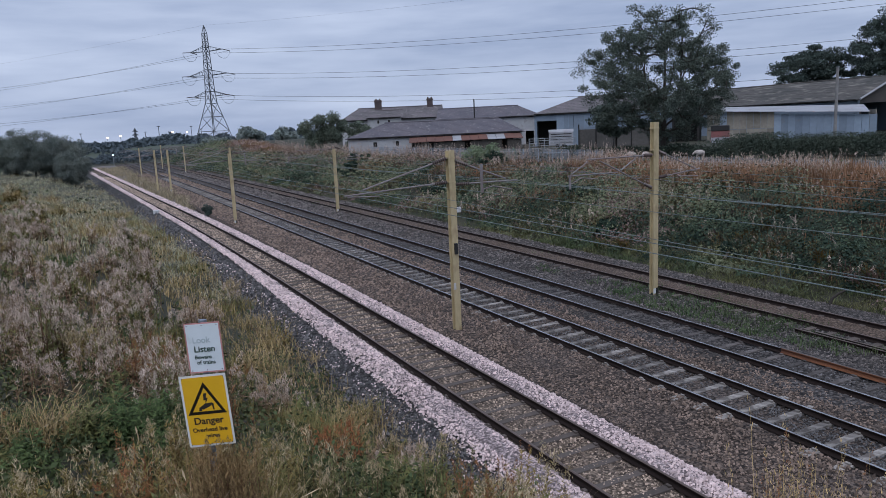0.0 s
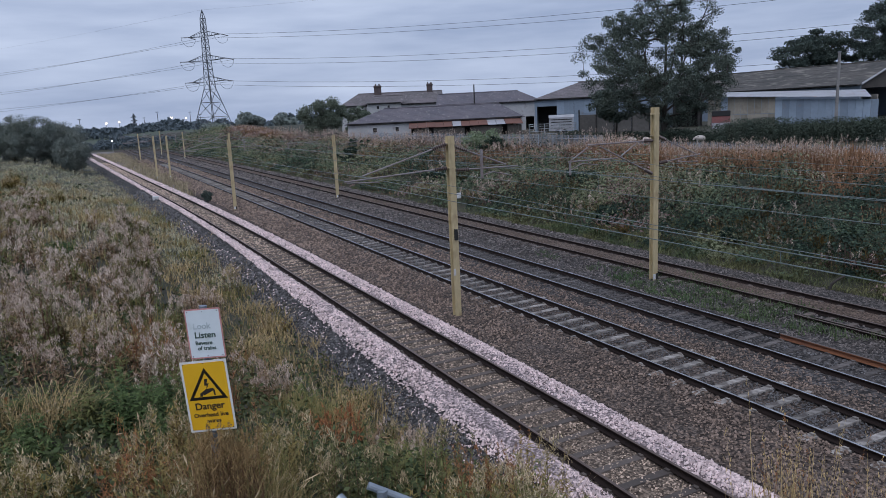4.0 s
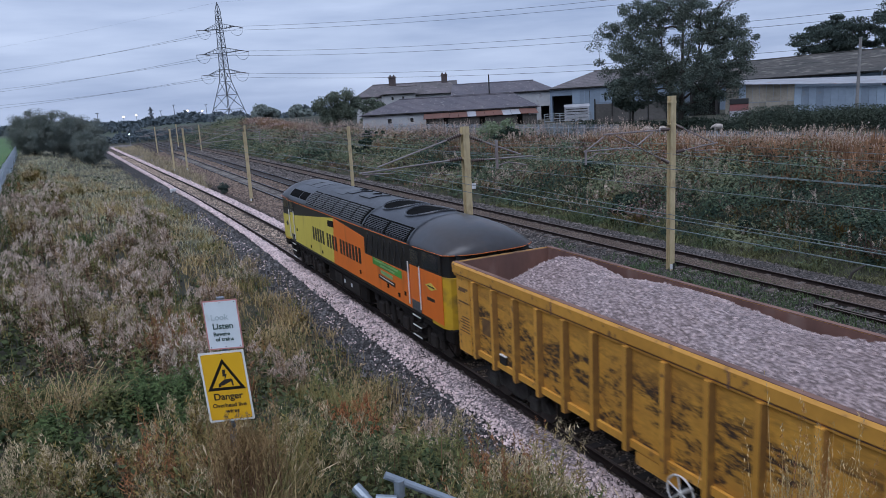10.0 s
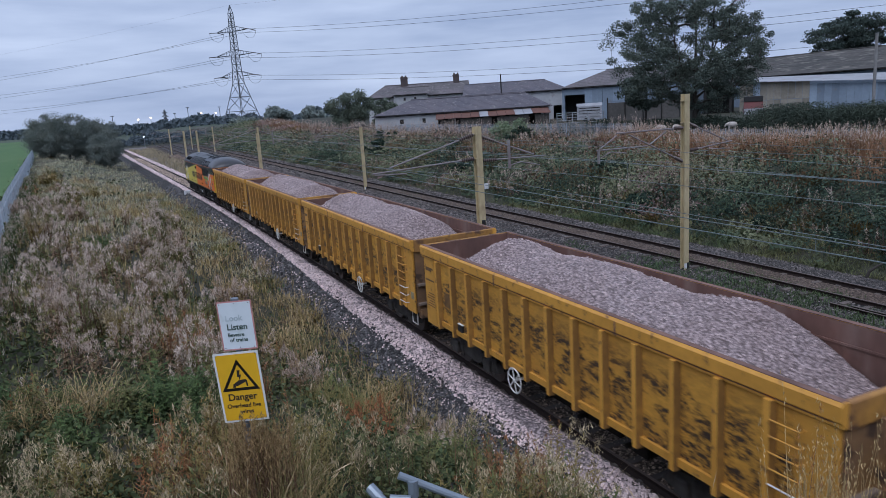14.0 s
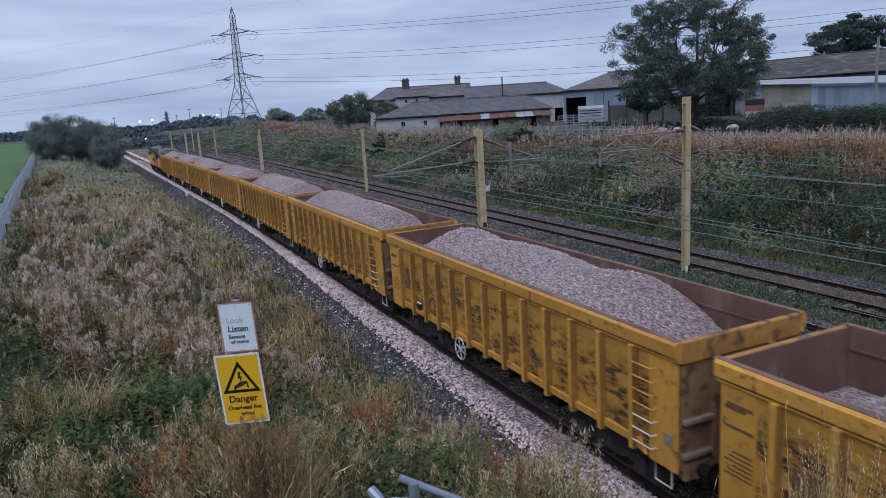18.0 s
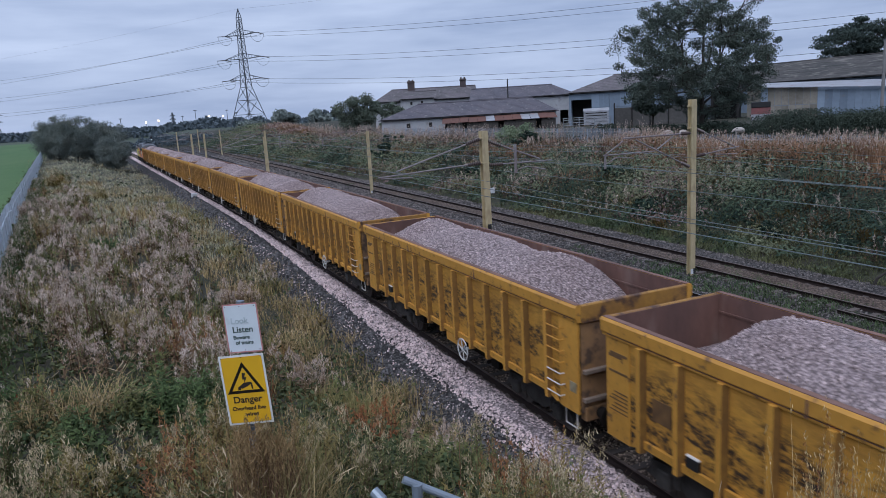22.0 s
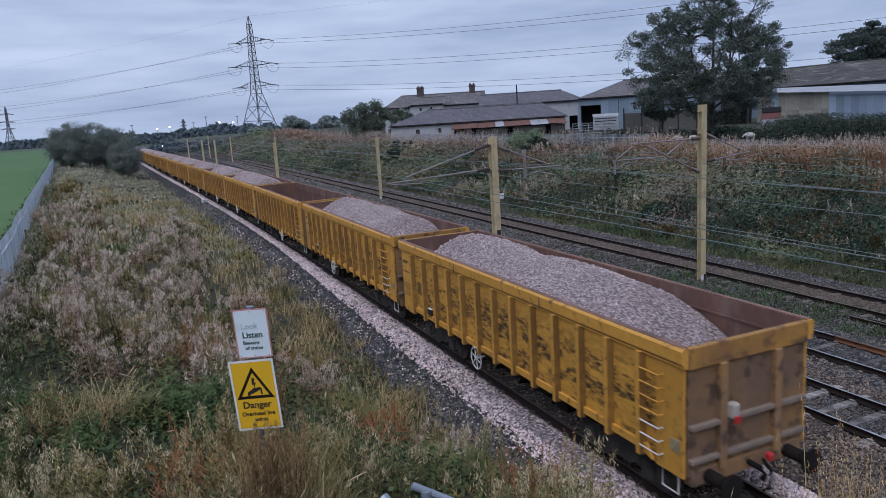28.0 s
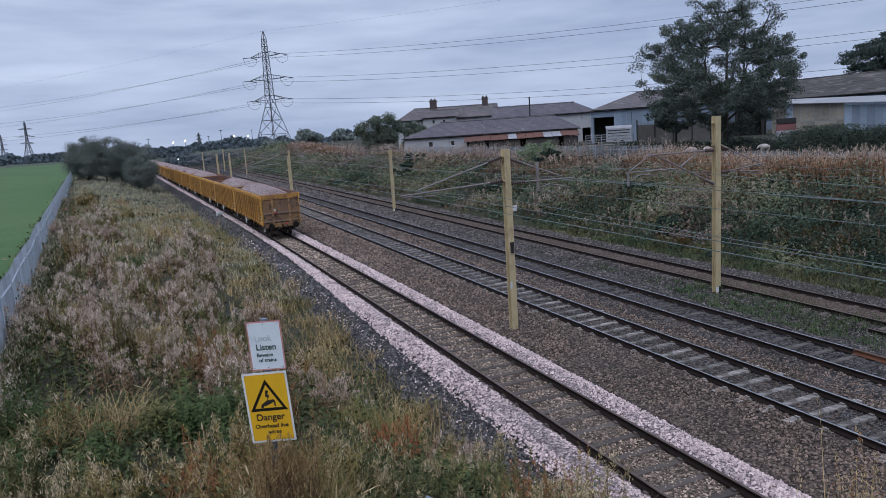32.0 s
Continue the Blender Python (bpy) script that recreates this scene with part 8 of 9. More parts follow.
def build_right_bank():
    rg = np.random.default_rng(23)
    foot = lambda x, y: x - 25.4 - 0.5 * noise.noise(Vector((y * 0.5, 2, 2)))
    # 0 where the tan grass of the upper slope begins, 1 near the crest
    upper = lambda x, y: (x - 33.0) / 4.5 + 1.2 * patch(x, y, 0.13, 31) + 0.9 * patch(x, y, 0.4, 35) + 0.3 * smooth(14, 6, y)
    tall = lambda x, y: foot(x, y) > 0 and upper(x, y) + rg.uniform(-0.35, 0.35) > 0.0
    p, d = bank_spots(rg, 15000, lambda x, y: tall(x, y))
    up = np.array([upper(x, y) for x, y in p[:, :2]]) + rg.normal(0, 0.22, len(p))
    pieces = []
    for pick, m_ in ((up < 1.05, M["rust_reed"]), (up >= 1.05, M["reed"])):
        (a, info) = tufts(rg, p[pick], d[pick], 6, rg.uniform(0.6, 1.15, pick.sum()) * (1 + 0.40 * np.clip((p[pick][:, 0] - 37) / 2.5, 0, 1)), 0.030, 0.22, 26.0)
        pieces.append((*a, m_))
    joined("bank_grass", pieces, "tall tan and rust-coloured grass along the bank top", "grass")
    p, d = bank_spots(rg, 3600, lambda x, y: foot(x, y) > 5 and upper(x, y) + rg.uniform(-0.5, 0.3) > 0.25)
    st, lf, fl = herbs(rg, p, d, rg.uniform(0.9, 1.55, len(p)), 26.0, 6, 9, 0.07, 0.30, 0.015)
    joined("bank_willowherb", [(*st, M["stalk_brown"]), (*lf, M["rust_reed"]), (*fl, M["fluff"])], "brown willowherb stalks with pale plumes on the bank", "weeds")
    # brambles in mounds, each of one shade, heaped over one another
    c, d = bank_spots(rg, 2500, lambda x, y: foot(x, y) > 0.8 and rg.random() < 0.6 + 0.4 * smooth(1.5, 4.0, foot(x, y)) and upper(x, y) + rg.uniform(-0.5, 0.5) < 0.35)
    shade = np.array([1.3 * patch(x, y, 0.3, 40) + 0.6 * patch(x, y, 0.09, 43) + 0.5 * patch(x, y, 0.8, 46) for x, y in c[:, :2]]) + rg.normal(0, 0.09, len(c))
    low = np.array([smooth(3.5, 0.5, foot(x, y)) for x, y in c[:, :2]])
    shade += 0.12 * low + np.array([0.20 * smooth(22, 45, y) for y in c[:, 1]])
    kinds = ((M["bramble"], -9, 0.0), (M["bramble_mid"], 0.0, 0.30), (M["bramble_light"], 0.30, 0.85), (M["bracken"], 0.85, 9))
    pieces = []
    for m_, lo, hi in kinds:
        pick = (shade >= lo) & (shade < hi)
        pc, pd = c[pick], d[pick]
        per = 215
        q = np.repeat(np.maximum(1.0, pd / 26.0) ** 0.6, per)
        size = np.repeat(rg.uniform(0.45, 1.2, len(pc)) ** 2 * 1.45 * (1 - 0.5 * low[pick]), per)
        v = rg.normal(size=(len(pc) * per, 3))
        v[:, 2] = np.abs(v[:, 2])
        v /= np.linalg.norm(v, axis=1)[:, None]
        pos = np.repeat(pc, per, 0) + v * np.stack([size * q, size * q, size * 1.25], 1) * rg.uniform(0.8, 1.1, len(v))[:, None]
        al, ac = facing(v + np.array([0, 0, 0.35]), rg, 0.32)
        s_ = (0.047 * q * rg.uniform(0.4, 1.5, len(v)))[:, None]
        pieces.append((*slivers(pos - al * s_, pos + al * s_, ac * s_ * 0.6), m_))
    joined("brambles", pieces, "dense mounds of dark brambles and dead bracken", "bramble")
    # flopped dead grass and fern hanging down the slope between the mounds
    p, d = bank_spots(rg, 5200, lambda x, y: foot(x, y) > 0.8 and patch(x, y, 0.33, 81) + 0.5 * patch(x, y, 0.9, 82) + rg.uniform(-0.1, 0.1) + 0.16 * smooth(25, 45, y) > 0.22)
    k = 22
    q = np.repeat(np.maximum(1.0, d / 26.0) ** 0.62, k)
    pp = np.repeat(p, k, 0) + np.concatenate([rg.normal(0, 0.16, (len(q), 2)) * q[:, None], rg.uniform(0.15, 0.55, (len(q), 1))], 1)
    h = rg.uniform(0.15, 0.5, len(q))
    lean = np.stack([-rg.uniform(0.2, 0.9, len(q)), rg.normal(-0.1, 0.35, len(q))], 1)
    tone = np.repeat(np.array([patch(x, y, 0.5, 83) for x, y in p[:, :2]]) + rg.normal(0, 0.1, len(p)), k)
    pieces = []
    for m_, lo, hi in ((M["bracken"], -9, -0.2), (M["straw_leaf"], -0.2, 0.12), (M["pale_straw"], 0.12, 9)):
        some = (tone >= lo) & (tone < hi)
        pieces.append((*blade_arrays(pp[some], h[some], 0.036 * q[some] * rg.uniform(0.6, 1.3, some.sum()), lean[some]), m_))
    joined("flopped_grass", pieces, "flopped dead grass and fern hanging down the bank", "grass")
    # grass at the foot of the bank and in openings between the brambles
    p, d = bank_spots(rg, 8500, lambda x, y: foot(x, y) > -0.25 and rg.random() < 0.22 + 0.78 * smooth(3.4, 0.8, foot(x, y)) and upper(x, y) < 0.5)
    ramp_y = np.array([smooth(24, 45, v) for v in p[:, 1]])
    dry = np.array([patch(x, y, 0.25, 44) for x, y in p[:, :2]]) + rg.normal(0, 0.10, len(p)) + 0.12 * ramp_y > 0.42 + 0.5 * (1 - ramp_y)
    pieces = []
    for pick, m_ in ((~dry, M["bank_green"]), (dry, M["rust_reed"])):
        (a, info) = tufts(rg, p[pick], d[pick], 11, rg.uniform(0.14, 0.42, pick.sum()), 0.018, 0.22, 26.0, 0.75)
        pieces.append((*a, m_))
    p, d = bank_spots(rg, 7000, lambda x, y: -0.3 < foot(x, y) < 6.5 + 2 * patch(x, y, 0.3, 90) and rg.random() < 0.25 + 0.75 * smooth(5.5, 2.0, foot(x, y)), 25.2, 33.5, 4.0, 46.0)
    (a, info) = tufts(rg, p, d, 13, rg.uniform(0.10, 0.42, len(p)) * np.array([0.8 + 0.9 * patch(x, y, 0.9, 92) for x, y in p[:, :2]]), 0.022, 0.17, 26.0, 1.1)
    pieces.append((*a, M["bank_green"]))
    joined("bank_green_grass", pieces, "green and fading grass on the lower bank", "grass")
    # pale plumes in thick groups among the brambles
    p, d = bank_spots(rg, 7000, lambda x, y: foot(x, y) > 1.2 and patch(x, y, 0.24, 51) + 0.55 * patch(x, y, 0.8, 52) + rg.uniform(-0.06, 0.06) + 0.36 * math.exp(-((y - 41) / 13) ** 2) - 0.10 * smooth(30, 18, y) > 0.33, far=150)
    st, lf, fl = weeds(rg, p, d, rg.uniform(0.7, 1.35, len(p)), 22.0, 10, 0.05, 0.13, (0.0, 1.2), 46, 0.38, 0.020, 0.030, 0.75)
    joined("bank_seed_plumes", [(*st, M["stalk_brown"]), (*lf, M["herb_leaf"]), (*fl, M["fluff"])], "pale seed plumes among the brambles", "weeds")
    # dead bracken, rust-red, in drifts
    p, d = bank_spots(rg, 9000, lambda x, y: foot(x, y) > 1.5 and patch(x, y, 0.14, 71) + 0.42 * smooth(45, 80, y) * smooth(29, 34, x) + rg.uniform(-0.15, 0.15) > 0.38)
    a = leaf_clumps(rg, p, d, 18, 0.28, 0.25, 0.06, 26.0, 0.5)
    joined("bracken", [(*a, M["bracken"])], "drifts of rust-red dead bracken on the bank", "bracken")
    # tall pale grass on the crest
    p, d = bank_spots(rg, 5200, lambda x, y: patch(x, y, 0.3, 15) + rg.uniform(-0.3, 0.3) > -0.2 and y < 47 - 7 * patch(x, y, 0.2, 3), 36.0, 40.3, 3.0, 55.0)
    (a, (bp, bh, bl)) = tufts(rg, p, d, 7, rg.uniform(1.15, 1.75, len(p)), 0.028, 0.22, 26.0)
    pick = rg.random(len(bp)) < 0.08
    al = np.concatenate([bl[pick] * 0.15, bh[pick][:, None] * 0.12], 1)
    s = diamonds(bp[pick] + np.concatenate([bl[pick], bh[pick][:, None]], 1) - al * 0.4, al, rg.normal(0, 0.012, (pick.sum(), 3)))
    joined("crest_grass", [(*a, M["crest_straw"]), (*s, M["fluff"])], "tall pale straw grass on the crest of the bank", "grass")
    # tall stems that hide the foot of the palisade
    p, d = bank_spots(rg, 3600, lambda x, y: y < 50 - 6 * patch(x, y, 0.2, 3) and patch(x, y, 0.35, 12) + rg.uniform(-0.3, 0.3) > -0.2, 36.5, 40.6, 5.0, 55.0)
    st, lf, fl = herbs(rg, p, d, rg.uniform(1.1, 1.95, len(p)), 24.0, 8, 6, 0.075, 0.14, 0.017)
    joined("fence_weeds", [(*st, M["reed"]), (*lf, M["reed"]), (*fl, M["fluff"])], "tall straw-coloured weeds along the palisade", "weeds")
    # tall growth on the crest, before the barns
    p, d = bank_spots(rg, 1900, lambda x, y: patch(x, y, 0.12, 91) + rg.uniform(-0.3, 0.3) > -0.25, 37.0, 42.0, 46.0, 150.0)
    st, lf, fl = herbs(rg, p, d, rg.uniform(1.5, 2.7, len(p)), 26.0, 12, 10, 0.06, 0.4, 0.014)
    joined("crest_weeds", [(*st, M["stalk_brown"]), (*lf, M["bracken"]), (*fl, M["fluff"])], "tall pinkish-brown weeds along the crest", "weeds")
    # low growth in the track bed, and the dry wedge between the lines
    p, d = spots(rg, 16000, 17, 110, 20, 70, lambda x, y: 19.2 < x < 22.0 and 9 < y < 70 and 0.5 * patch(x, y, 0.5, 61) + 0.9 * math.exp(-((y - 19) / 6) ** 2) - 0.30 * abs(x - 20.7) + rg.uniform(-0.08, 0.08) > 0.22)
    p[:, 2] = np.interp(p[:, 0], [19.0, 19.5, 20.3, 20.93, 21.43, 21.6], [-0.18, -0.25, -0.29, -0.23, -0.18, -0.17])
    (a, info) = tufts(rg, p + np.array([0, 0, 0.04]), d, 14, rg.uniform(0.10, 0.2, len(p)), 0.018, 0.12, 20.0, 0.8)
    p, d = spots(rg, 15000, 22, 110, 14, 70, lambda x, y: 21.72 < x < 22.95 and 6 < y < 80 and patch(x, y, 0.21, 64) + 0.3 * patch(x, y, 0.9, 65) + rg.uniform(-0.1, 0.1) > 0.28)
    p[:, 2] = -0.125
    (b_, info) = tufts(rg, p, d, 9, rg.uniform(0.04, 0.11, len(p)), 0.024, 0.12, 20.0, 0.7)
    a = (np.concatenate([a[0], b_[0]]), np.concatenate([a[1], b_[1] + len(a[0])]))
    joined("bed_grass", [(*a, M["moss_grass"])], "low green grass and moss in the ballast", "grass")
    p, d = spots(rg, 9000, 58, 235, 0, 14, lambda x, y: y > 62 and line_x(0, y) + 2.0 < x < 11.6 + 0.3 * patch(x, y, 0.5, 3) and x < mix(9.4, 12.2, smooth(62, 110, y)))
    p[:, 2] = -0.32
    (a, info) = tufts(rg, p, d, 8, rg.uniform(0.3, 0.75, len(p)), 0.03, 0.2, 30.0)
    joined("wedge_grass", [(*a, M["pale_straw"])], "dry yellow grass in the wedge between the lines", "grass")


build_right_bank()


def dead_branch(x, y, turn, length, label, fork=True):
    """A pale broken bough lying on the slope, its underside touching the growth."""
    z = ground_z(x, y) + 0.45
    end = (math.cos(turn) * length, math.sin(turn) * length)
    rise = ground_z(x + end[0], y + end[1]) + 0.6 - z
    t = thing("dead_branch", pose(x, y, z), label, "branch")
    at = lambda u, side, up: (end[0] * u - end[1] * side, end[1] * u + end[0] * side, rise * u + up)
    bm = bmesh.new()
    tube(bm, [at(0, 0, -0.5), at(0.3, 0.05, 0.03), at(0.65, -0.03, 0.10), at(1, 0.04, 0.06)], 0.075, 7, 0.03)
    part("bough", bm, M["dead_wood"] if fork else M["bark"], t)
    if fork:
        for u, side, up in ((0.45, 0.30, 0.28), (0.7, -0.24, 0.22)):
            bm = bmesh.new()
            tube(bm, [at(u, 0, 0.05), at(u + 0.15, side * 0.6, up * 0.5), at(u + 0.32, side, up)], 0.04, 6, 0.012)
            part("side_branch", bm, M["dead_wood"], t)


M["dead_wood"] = mat("bleached_dead_wood", (0.42, 0.34, 0.28), 0.85, other=(0.28, 0.22, 0.18), fine=14, coarse=1.2, mix=0.5, bump=0.35)
dead_branch(29.93, 19.68, 1.09, 1.36, "bleached dead bough lying on the brambles", True)
dead_branch(27.64, 24.19, -0.50, 0.95, "short pale broken branch on the bank", True)
dead_branch(25.00, 16.93, -0.63, 0.70, "thick broken stump log at the foot of the bank", False)
dead_branch(31.33, 22.84, 1.05, 0.84, "pale twiggy dead branch on the bank", True)

# ---------------------------------------------------------------- trees


def tree(name, label, x, y, z, height, wide, low, leafmat, seed, clumps=90, per=200, leaf=0.16, trunk_r=0.3, clump_r=1.0, deep=None, flat=1.0, shell=0.45, category="tree", gaps=0.22):
    """A tapered trunk, limbs to every clump, and a crown of single leaves in uneven clumps. low: height of the crown's underside."""
    rg = np.random.default_rng(seed)
    t = thing(name, pose(x, y, z), label, category)
    deep = deep or wide
    mid, half = (height + low) / 2, (height - low) / 2
    cs = []
    while len(cs) < clumps:
        v = rg.normal(size=3)
        v /= np.linalg.norm(v)
        r = (shell + (1 - shell) * rg.random() ** 0.6) * (0.97 + 0.26 * noise.noise(Vector((v[0] * 1.7 + seed, v[1] * 1.7, v[2] * 1.7))))
        c = np.array([v[0] * wide / 2 * r, v[1] * deep / 2 * r, mid + v[2] * half * r])
        w = noise.noise(Vector((c[0] * 0.30 + seed, c[1] * 0.30, c[2] * 0.30)))
        if w > -gaps or rg.random() < 0.03:
            cs.append(c * np.array([1, 1, 1]) + np.array([0, 0, 0.9 * w]))
    cs = np.array(cs)
    bm = bmesh.new()
    top = Vector((0.2, 0, mid + half * 0.35))
    tube(bm, [(0, 0, -0.3), (0.05, 0.03, low * 0.6), (0.1, -0.05, low + half * 0.5), top], trunk_r, 9, trunk_r * 0.25)
    # every clump hangs on the nearest limb further in
    nodes = [Vector((0.05, 0, low * 0.8 + (mid + half * 0.3 - low * 0.8) * i / 5)) for i in range(6)]
    for c in sorted(cs, key=lambda q: math.hypot(q[0], q[1])):
        end = Vector(c)
        start = min(nodes, key=lambda q: (q - end).length + 1.5 * max(0.0, q.z - end.z))
        knee = start.lerp(end, 0.5) + Vector((0.06, -0.04, 0.10)) * (end - start).length
        r = 0.012 + trunk_r * 0.30 * max(0.0, 1 - math.hypot(c[0], c[1]) / (0.5 * wide)) ** 1.5
        tube(bm, (start, knee, end), r * 1.25, 4, r * 0.8)
        nodes.append(end)
    part("trunk", bm, M["bark"], t, "dark trunk and limbs")
    per = int(per * 1.35)
    m = len(cs) * per
    rr = np.repeat(rg.uniform(0.55, 1.25, len(cs)) * clump_r, per)
    off = rg.normal(size=(m, 3))
    off /= np.linalg.norm(off, axis=1)[:, None]
    off *= (rr * rg.random(m) ** 0.45)[:, None] * np.array([1.15, 1.15, 0.8 * flat])
    c = np.repeat(cs, per, 0) + off
    al, ac = facing(off / (np.linalg.norm(off, axis=1)[:, None] + 1e-9) + np.array([0, 0, 0.3]), rg, 0.9)
    s = (leaf * rg.uniform(0.6, 1.3, m))[:, None]
    v, f = slivers(c - al * s, c + al * s, ac * s * 0.62)
    ob = mesh_part("crown", raw("crown", v, f, (leafmat,)), None, t, "uneven leafy crown with gaps")
    return t


def hedge(name, label, pts, height, wide, seed, count, leaf, leafmat):
    rg = np.random.default_rng(seed)
    t = thing(name, pose(0, 0, 0), label, "hedge")
    pts = np.array(pts, float)
    seg = rg.integers(0, len(pts) - 1, count)
    u = rg.random(count)[:, None]
    p = pts[seg] * (1 - u) + pts[seg + 1] * u
    z = np.array([ground_z(a, b) for a, b in p])
    h = np.array([height * (0.74 + 0.45 * noise.noise(Vector((a * 0.38, b * 0.38, seed))) + 0.25 * noise.noise(Vector((a * 1.3, b * 1.3, seed)))) for a, b in p])
    c = np.stack([p[:, 0] + rg.normal(0, wide, count), p[:, 1] + rg.normal(0, wide, count), z + h * rg.random(count) ** 0.6], 1)
    al, ac = rot_dirs(count, rg, 0.2)
    s = (leaf * rg.uniform(0.6, 1.3, count))[:, None]
    tagged(mesh_part("leaves", raw("leaves", *diamonds(c, al * s, ac * s * 0.55), (leafmat,)), None, t), kind="stuff")
    for a, b in pts:
        part("stem", tubes([[(a, b, ground_z(a, b) - 0.1), (a + 0.1, b, ground_z(a, b) + height * 0.8)]], 0.06, 5), M["bark"], t)


def build_trees():
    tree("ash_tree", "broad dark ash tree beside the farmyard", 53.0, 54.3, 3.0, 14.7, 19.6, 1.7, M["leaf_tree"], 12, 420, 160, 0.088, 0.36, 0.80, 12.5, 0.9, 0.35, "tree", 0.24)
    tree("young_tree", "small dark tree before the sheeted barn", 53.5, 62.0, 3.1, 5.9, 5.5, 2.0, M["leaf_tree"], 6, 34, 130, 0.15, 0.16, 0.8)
    tree("pine_tree", "dark spreading pine behind the sheds", 136.0, 96.5, 3.1, 17.0, 22.0, 5.0, M["leaf_pine"], 7, 130, 210, 0.20, 0.4, 1.8, 12.0, 0.5, 0.2)
    tree("pine_tree", "tall dark pine behind the sheds", 141.5, 85.5, 3.1, 22.5, 18.0, 5.0, M["leaf_pine"], 8, 150, 200, 0.20, 0.45, 1.8, 12.0, 0.6, 0.2)
    tree("pine_tree", "dark pine at the end of the sheds", 146.0, 75.0, 3.1, 17.0, 15.0, 5.0, M["leaf_pine"], 9, 100, 190, 0.18, 0.45, 1.4, 9.0, 0.55, 0.3)
    for i, (x, y, h, w, lab) in enumerate(((-9.6, 141, 7.6, 7.4, "bare-topped hawthorn thicket beside the line"), (-6.6, 138, 8.0, 8.5, "tall hawthorn thicket beside the line"), (-2.2, 142, 8.3, 8.5, "dark hawthorn thicket beside the line"), (-0.9, 134, 6.6, 4.6, "green hawthorn bush close to the near line"))):
        tree("hawthorn", lab, x, y, ground_z(x, y) - 0.2, h, w, 0.4, M["leaf_thicket"], 40 + i, 130, 240, 0.088, 0.22, 1.05, 5.0, 1.0, 0.3, "bush", 0.45)
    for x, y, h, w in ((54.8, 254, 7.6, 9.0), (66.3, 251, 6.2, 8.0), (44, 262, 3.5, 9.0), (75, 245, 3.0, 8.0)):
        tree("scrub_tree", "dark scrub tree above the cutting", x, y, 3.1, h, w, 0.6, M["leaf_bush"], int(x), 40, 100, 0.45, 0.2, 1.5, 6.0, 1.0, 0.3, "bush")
    tree("garden_bush", "large green bush beside the farmhouse", 42.0, 131.0, 2.9, 8.2, 9.4, 0.5, M["leaf_garden"], 61, 60, 220, 0.16, 0.2, 1.2, 5.0, 1.0, 0.3, "bush")
    tree("willow_bush", "rounded pale green bush on the crest of the bank", 40.2, 66.8, 1.9, 2.9, 7.6, 0.1, M["leaf_willow"], 64, 80, 130, 0.09, 0.08, 0.7, 4.0, 1.0, 0.3, "bush")
    tree("garden_bush", "low bush beside the long barn", 46.5, 124.0, 2.9, 5.4, 5.8, 0.4, M["leaf_garden"], 62, 26, 120, 0.22, 0.15, 1.0, 4.0, 1.0, 0.3, "bush")
    tree("sapling_conifer", "small dark conifer sapling between the lines", 10.8, 72.3, -0.35, 1.35, 0.95, 0.1, M["leaf_pine"], 63, 24, 60, 0.07, 0.05, 0.2, 0.9, 1.0, 0.2, "bush")
    for i, (x, y, s) in enumerate(((29.0, 58, 1.8), (31.5, 40, 1.5), (28.2, 33, 1.2), (33.0, 70, 2.0), (30.0, 84, 2.2), (34.5, 92, 2.4), (28.6, 24, 1.1), (37.5, 62, 2.3))):
        tree("bank_bush", "low green bush on the bank", x, y, ground_z(x, y) - 0.1, s, s * 1.5, 0.1, M["bramble"], 70 + i, 22, 90, 0.10, 0.06, 0.36, s * 1.4, 1.0, 0.3, "bush")
    hedge("field_hedge", "dark trimmed hedge before the farm sheds", [(52.0, 45.0), (55.3, 40.2), (58.8, 35.2), (64, 27)], 2.25, 1.3, 3, 36000, 0.085, M["leaf_hedge"])
    hedge("yard_hedge", "low dark hedge under the ash tree", [(46.5, 62.5), (49.5, 58.0), (52.5, 53.0), (54.0, 47.0)], 1.5, 0.6, 4, 8000, 0.11, M["leaf_hedge"])
    hedge("fence_hedge", "overgrown strip along the field fence", [(fence_x(y) - 0.45, y) for y in (18, 40, 70, 110, 135)], 0.9, 0.22, 8, 9000, 0.09, M["nettle"])
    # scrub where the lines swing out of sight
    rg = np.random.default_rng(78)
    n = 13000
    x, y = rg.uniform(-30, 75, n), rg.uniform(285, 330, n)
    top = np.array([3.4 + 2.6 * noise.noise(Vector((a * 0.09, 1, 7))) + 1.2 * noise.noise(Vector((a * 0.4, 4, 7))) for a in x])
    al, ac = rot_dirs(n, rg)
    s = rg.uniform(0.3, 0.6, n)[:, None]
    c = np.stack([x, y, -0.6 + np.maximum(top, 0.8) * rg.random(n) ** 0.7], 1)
    joined("far_scrub", [(*slivers(c - al * s, c + al * s, ac * s * 0.7), M["far_leaf"])], "dark scrub, haze-blue in its colour, where the line bends away", "scrub")
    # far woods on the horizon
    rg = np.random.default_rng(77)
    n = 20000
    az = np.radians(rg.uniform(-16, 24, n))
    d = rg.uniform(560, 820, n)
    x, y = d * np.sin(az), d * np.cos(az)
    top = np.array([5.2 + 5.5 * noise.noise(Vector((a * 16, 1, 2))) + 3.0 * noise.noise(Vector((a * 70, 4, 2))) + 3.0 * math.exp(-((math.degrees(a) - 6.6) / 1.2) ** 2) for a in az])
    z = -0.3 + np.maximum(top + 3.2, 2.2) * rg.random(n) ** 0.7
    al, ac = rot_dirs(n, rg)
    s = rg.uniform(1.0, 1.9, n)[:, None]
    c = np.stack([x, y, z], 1)
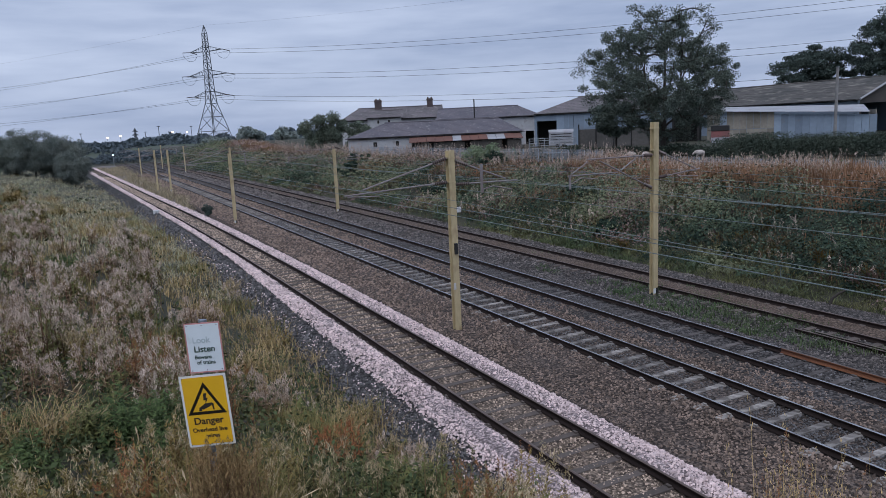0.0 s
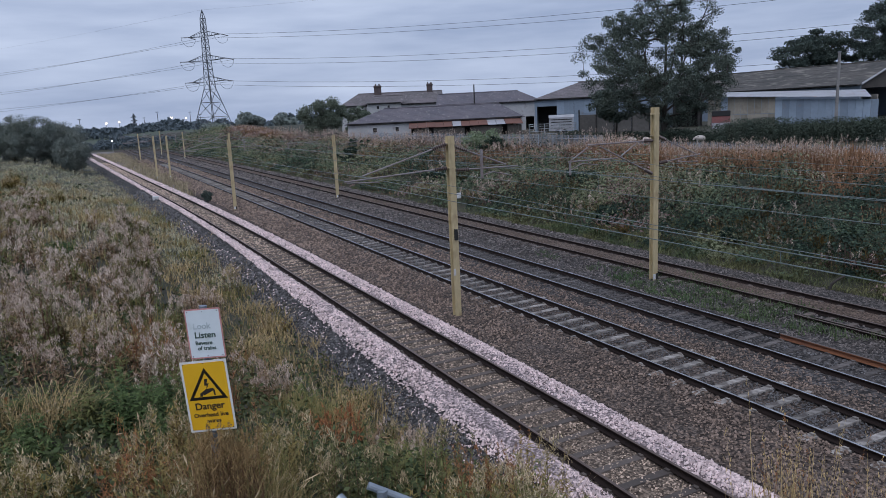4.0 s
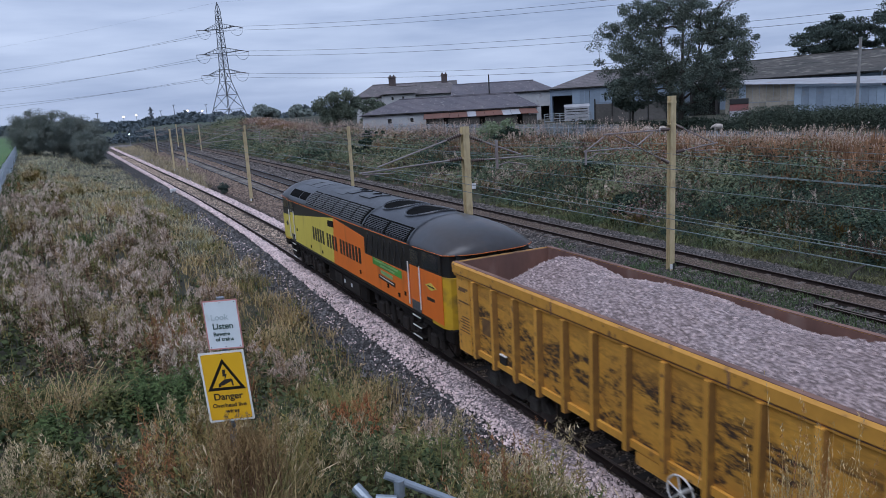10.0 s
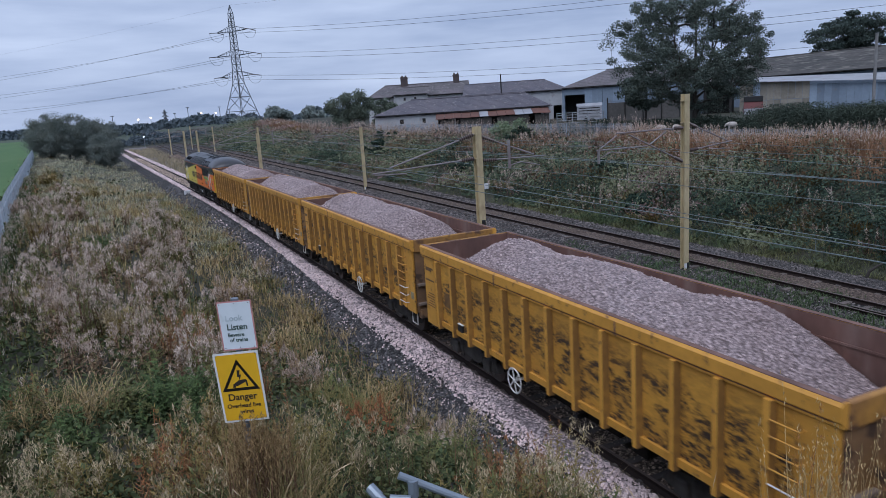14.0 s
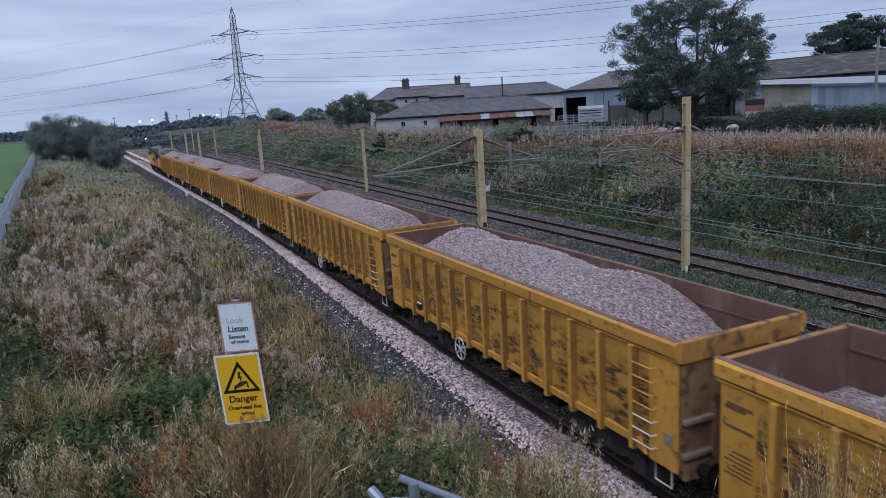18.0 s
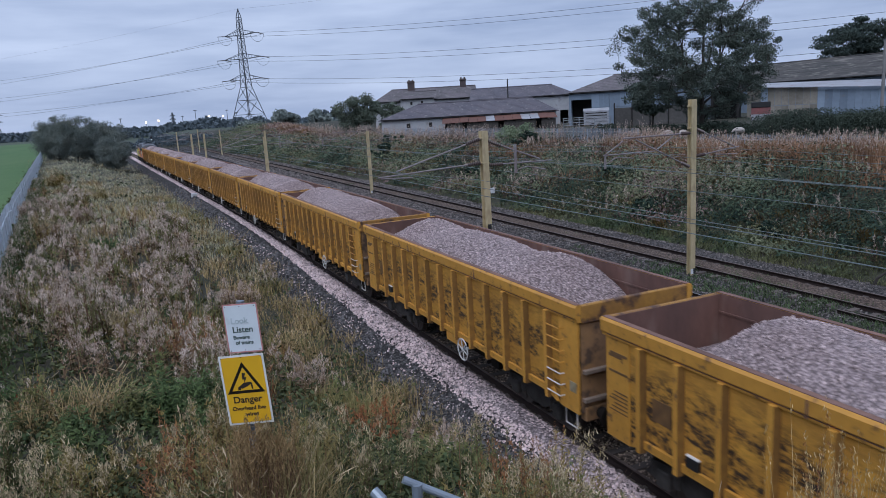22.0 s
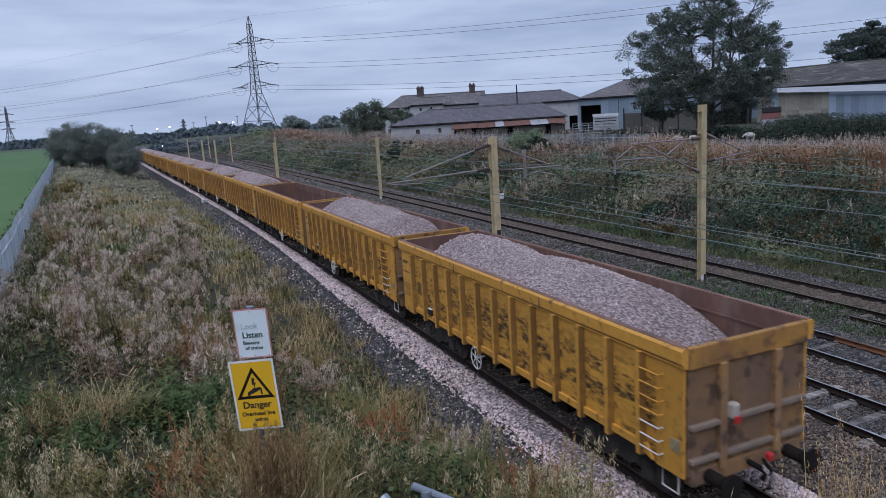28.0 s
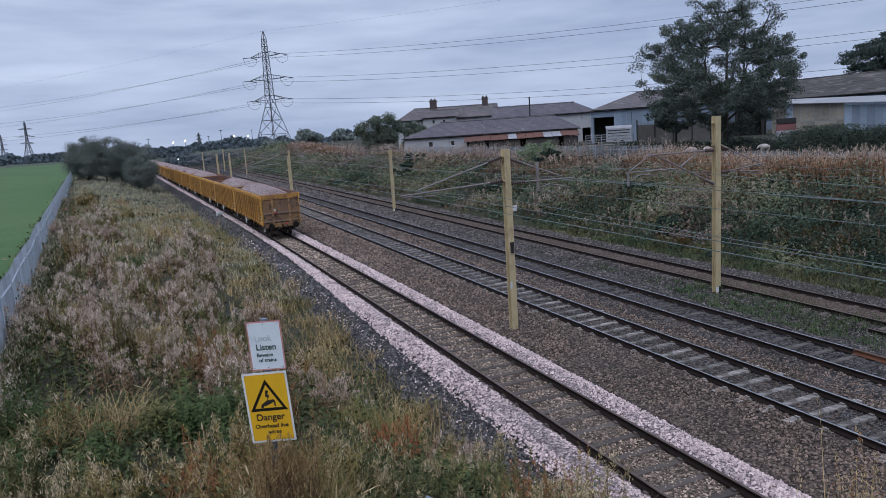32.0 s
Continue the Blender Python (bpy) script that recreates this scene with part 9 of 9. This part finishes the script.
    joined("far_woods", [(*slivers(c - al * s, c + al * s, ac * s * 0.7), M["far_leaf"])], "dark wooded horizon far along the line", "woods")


build_trees()

# ---------------------------------------------------------------- loose stones on the beds


def build_stones():
    rg = np.random.default_rng(5)

    def scatter(name, k, x0, x1, zs, n, far, r0, r1, material, label, lift=0.0):
        d = np.exp(rg.uniform(np.log(5.0), np.log(far), n))
        y = d
        dx = rg.uniform(x0, x1, n)
        if x0 < -1.85 and x1 > -1.0 and k == 0:
            dx = x1 + (dx - x1) * (1 - 0.5 * np.array([smooth(16, 50, v) for v in y]))
        x = np.array([line_x(k, v) for v in y]) + dx
        z = np.interp(dx, [p[0] for p in zs], [p[1] for p in zs]) + lift + rg.uniform(-0.012, 0.02, n)
        size = rg.uniform(r0, r1, n) * np.maximum(1, y / 16) ** 0.68
        ob = new(name, stone_cloud(name, np.stack([x, y, z], 1), size, material, rg))
        tagged(ob, label, "stones", kind="stuff")

    scatter("pale_stones", 0, -1.9, -0.88, [(-2.1, -0.37), (-2.0, -0.34), (-1.76, -0.22), (-1.35, -0.115), (-1.08, -0.11), (-0.9, -0.19)], 15500, 230, 0.022, 0.05, M["pebble"], "loose pale angular ballast stones beside the rail")
    scatter("pale_stones", 0, 0.88, 1.85, [(0.9, -0.19), (1.08, -0.10), (1.35, -0.095), (1.6, -0.17), (1.85, -0.29)], 13500, 230, 0.022, 0.05, M["pebble"], "loose pale angular ballast stones beside the rail")
    scatter("pale_stones", 0, -2.5, -1.9, [(-3.3, -0.69), (-2.75, -0.54), (-2.2, -0.39), (-1.55, -0.21)], 900, 60, 0.018, 0.036, M["pebble"], "pale stones strayed onto the dark shoulder")
    scatter("dark_stones", 0, -3.3, -1.6, [(-3.3, -0.69), (-2.75, -0.54), (-2.2, -0.39), (-1.55, -0.21)], 9500, 90, 0.022, 0.055, M["black_pebble"], "dark dirty ballast stones on the shoulder")
    scatter("brown_stones", 0, -0.68, 0.68, [(-0.7, -0.205), (0.0, -0.175), (0.7, -0.205)], 9500, 170, 0.018, 0.038, M["tan_pebble"], "brownish stones between the rails", -0.008)
    scatter("grey_stones", 1, -3.3, -0.88, [(-3.4, -0.285), (-2.2, -0.24), (-1.35, -0.155), (-0.98, -0.15), (-0.88, -0.175)], 16500, 170, 0.024, 0.05, M["grey_pebble"], "grey-brown ballast stones between the lines")
    scatter("grey_stones", 1, 0.88, 2.5, [(0.88, -0.175), (0.98, -0.15), (1.35, -0.15), (1.7, -0.17), (2.5, -0.155)], 9500, 170, 0.022, 0.045, M["grey_pebble"], "grey-brown ballast stones between the main lines")
    scatter("cool_stones", 2, 0.88, 2.6, [(0.88, -0.18), (1.35, -0.17), (1.8, -0.25), (2.6, -0.29)], 6000, 170, 0.026, 0.05, M["cool_pebble"], "grey ballast stones beside the far main line")
    scatter("cool_stones", 3, -2.0, -0.84, [(-2.1, -0.286), (-1.4, -0.22), (-0.9, -0.17)], 5000, 170, 0.026, 0.05, M["cool_pebble"], "grey stones beside the disused line")
    scatter("cool_stones", 3, 0.84, 3.0, [(0.8, -0.15), (1.6, -0.16), (2.3, -0.22), (3.1, -0.36)], 6500, 170, 0.026, 0.05, M["cool_pebble"], "grey stones along the foot of the bank")
    scatter("dark_stones", 2, -0.68, 0.68, [(-0.7, -0.205), (0.7, -0.205)], 3500, 60, 0.022, 0.042, M["black_pebble"], "dark ballast stones between the far rails", -0.005)
    scatter("dark_stones", 1, -0.68, 0.68, [(-0.7, -0.205), (0.7, -0.205)], 7500, 60, 0.02, 0.038, M["black_pebble"], "dark ballast stones between the rails", 0.006)


build_stones()


# ---------------------------------------------------------------- what moves
def on_line(y):
    return pose(line_x(0, y), y, 0, 0, 0, math.degrees(math.atan2(-(line_x(0, y + 1) - line_x(0, y - 1)), 2)))


def motions():
    times = [i * 0.5 for i in range(65)]
    walk(LOCO, [(t, on_line(FRONT + 9.65 + SPEED * (t - 9.5))) for t in times])
    for k, w in enumerate(WAGONS):
        walk(w, [(t, on_line(FRONT - 6.47 - PITCH * k + SPEED * (t - 9.5))) for t in times])
    # the wheels roll on the rails
    for ax, a, r in AXLES:
        walk(ax, [(i / 30, pose(0, a, r) @ Matrix.Rotation(-SPEED * i / 30 / r, 4, "X")) for i in range(0, 961)])


motions()
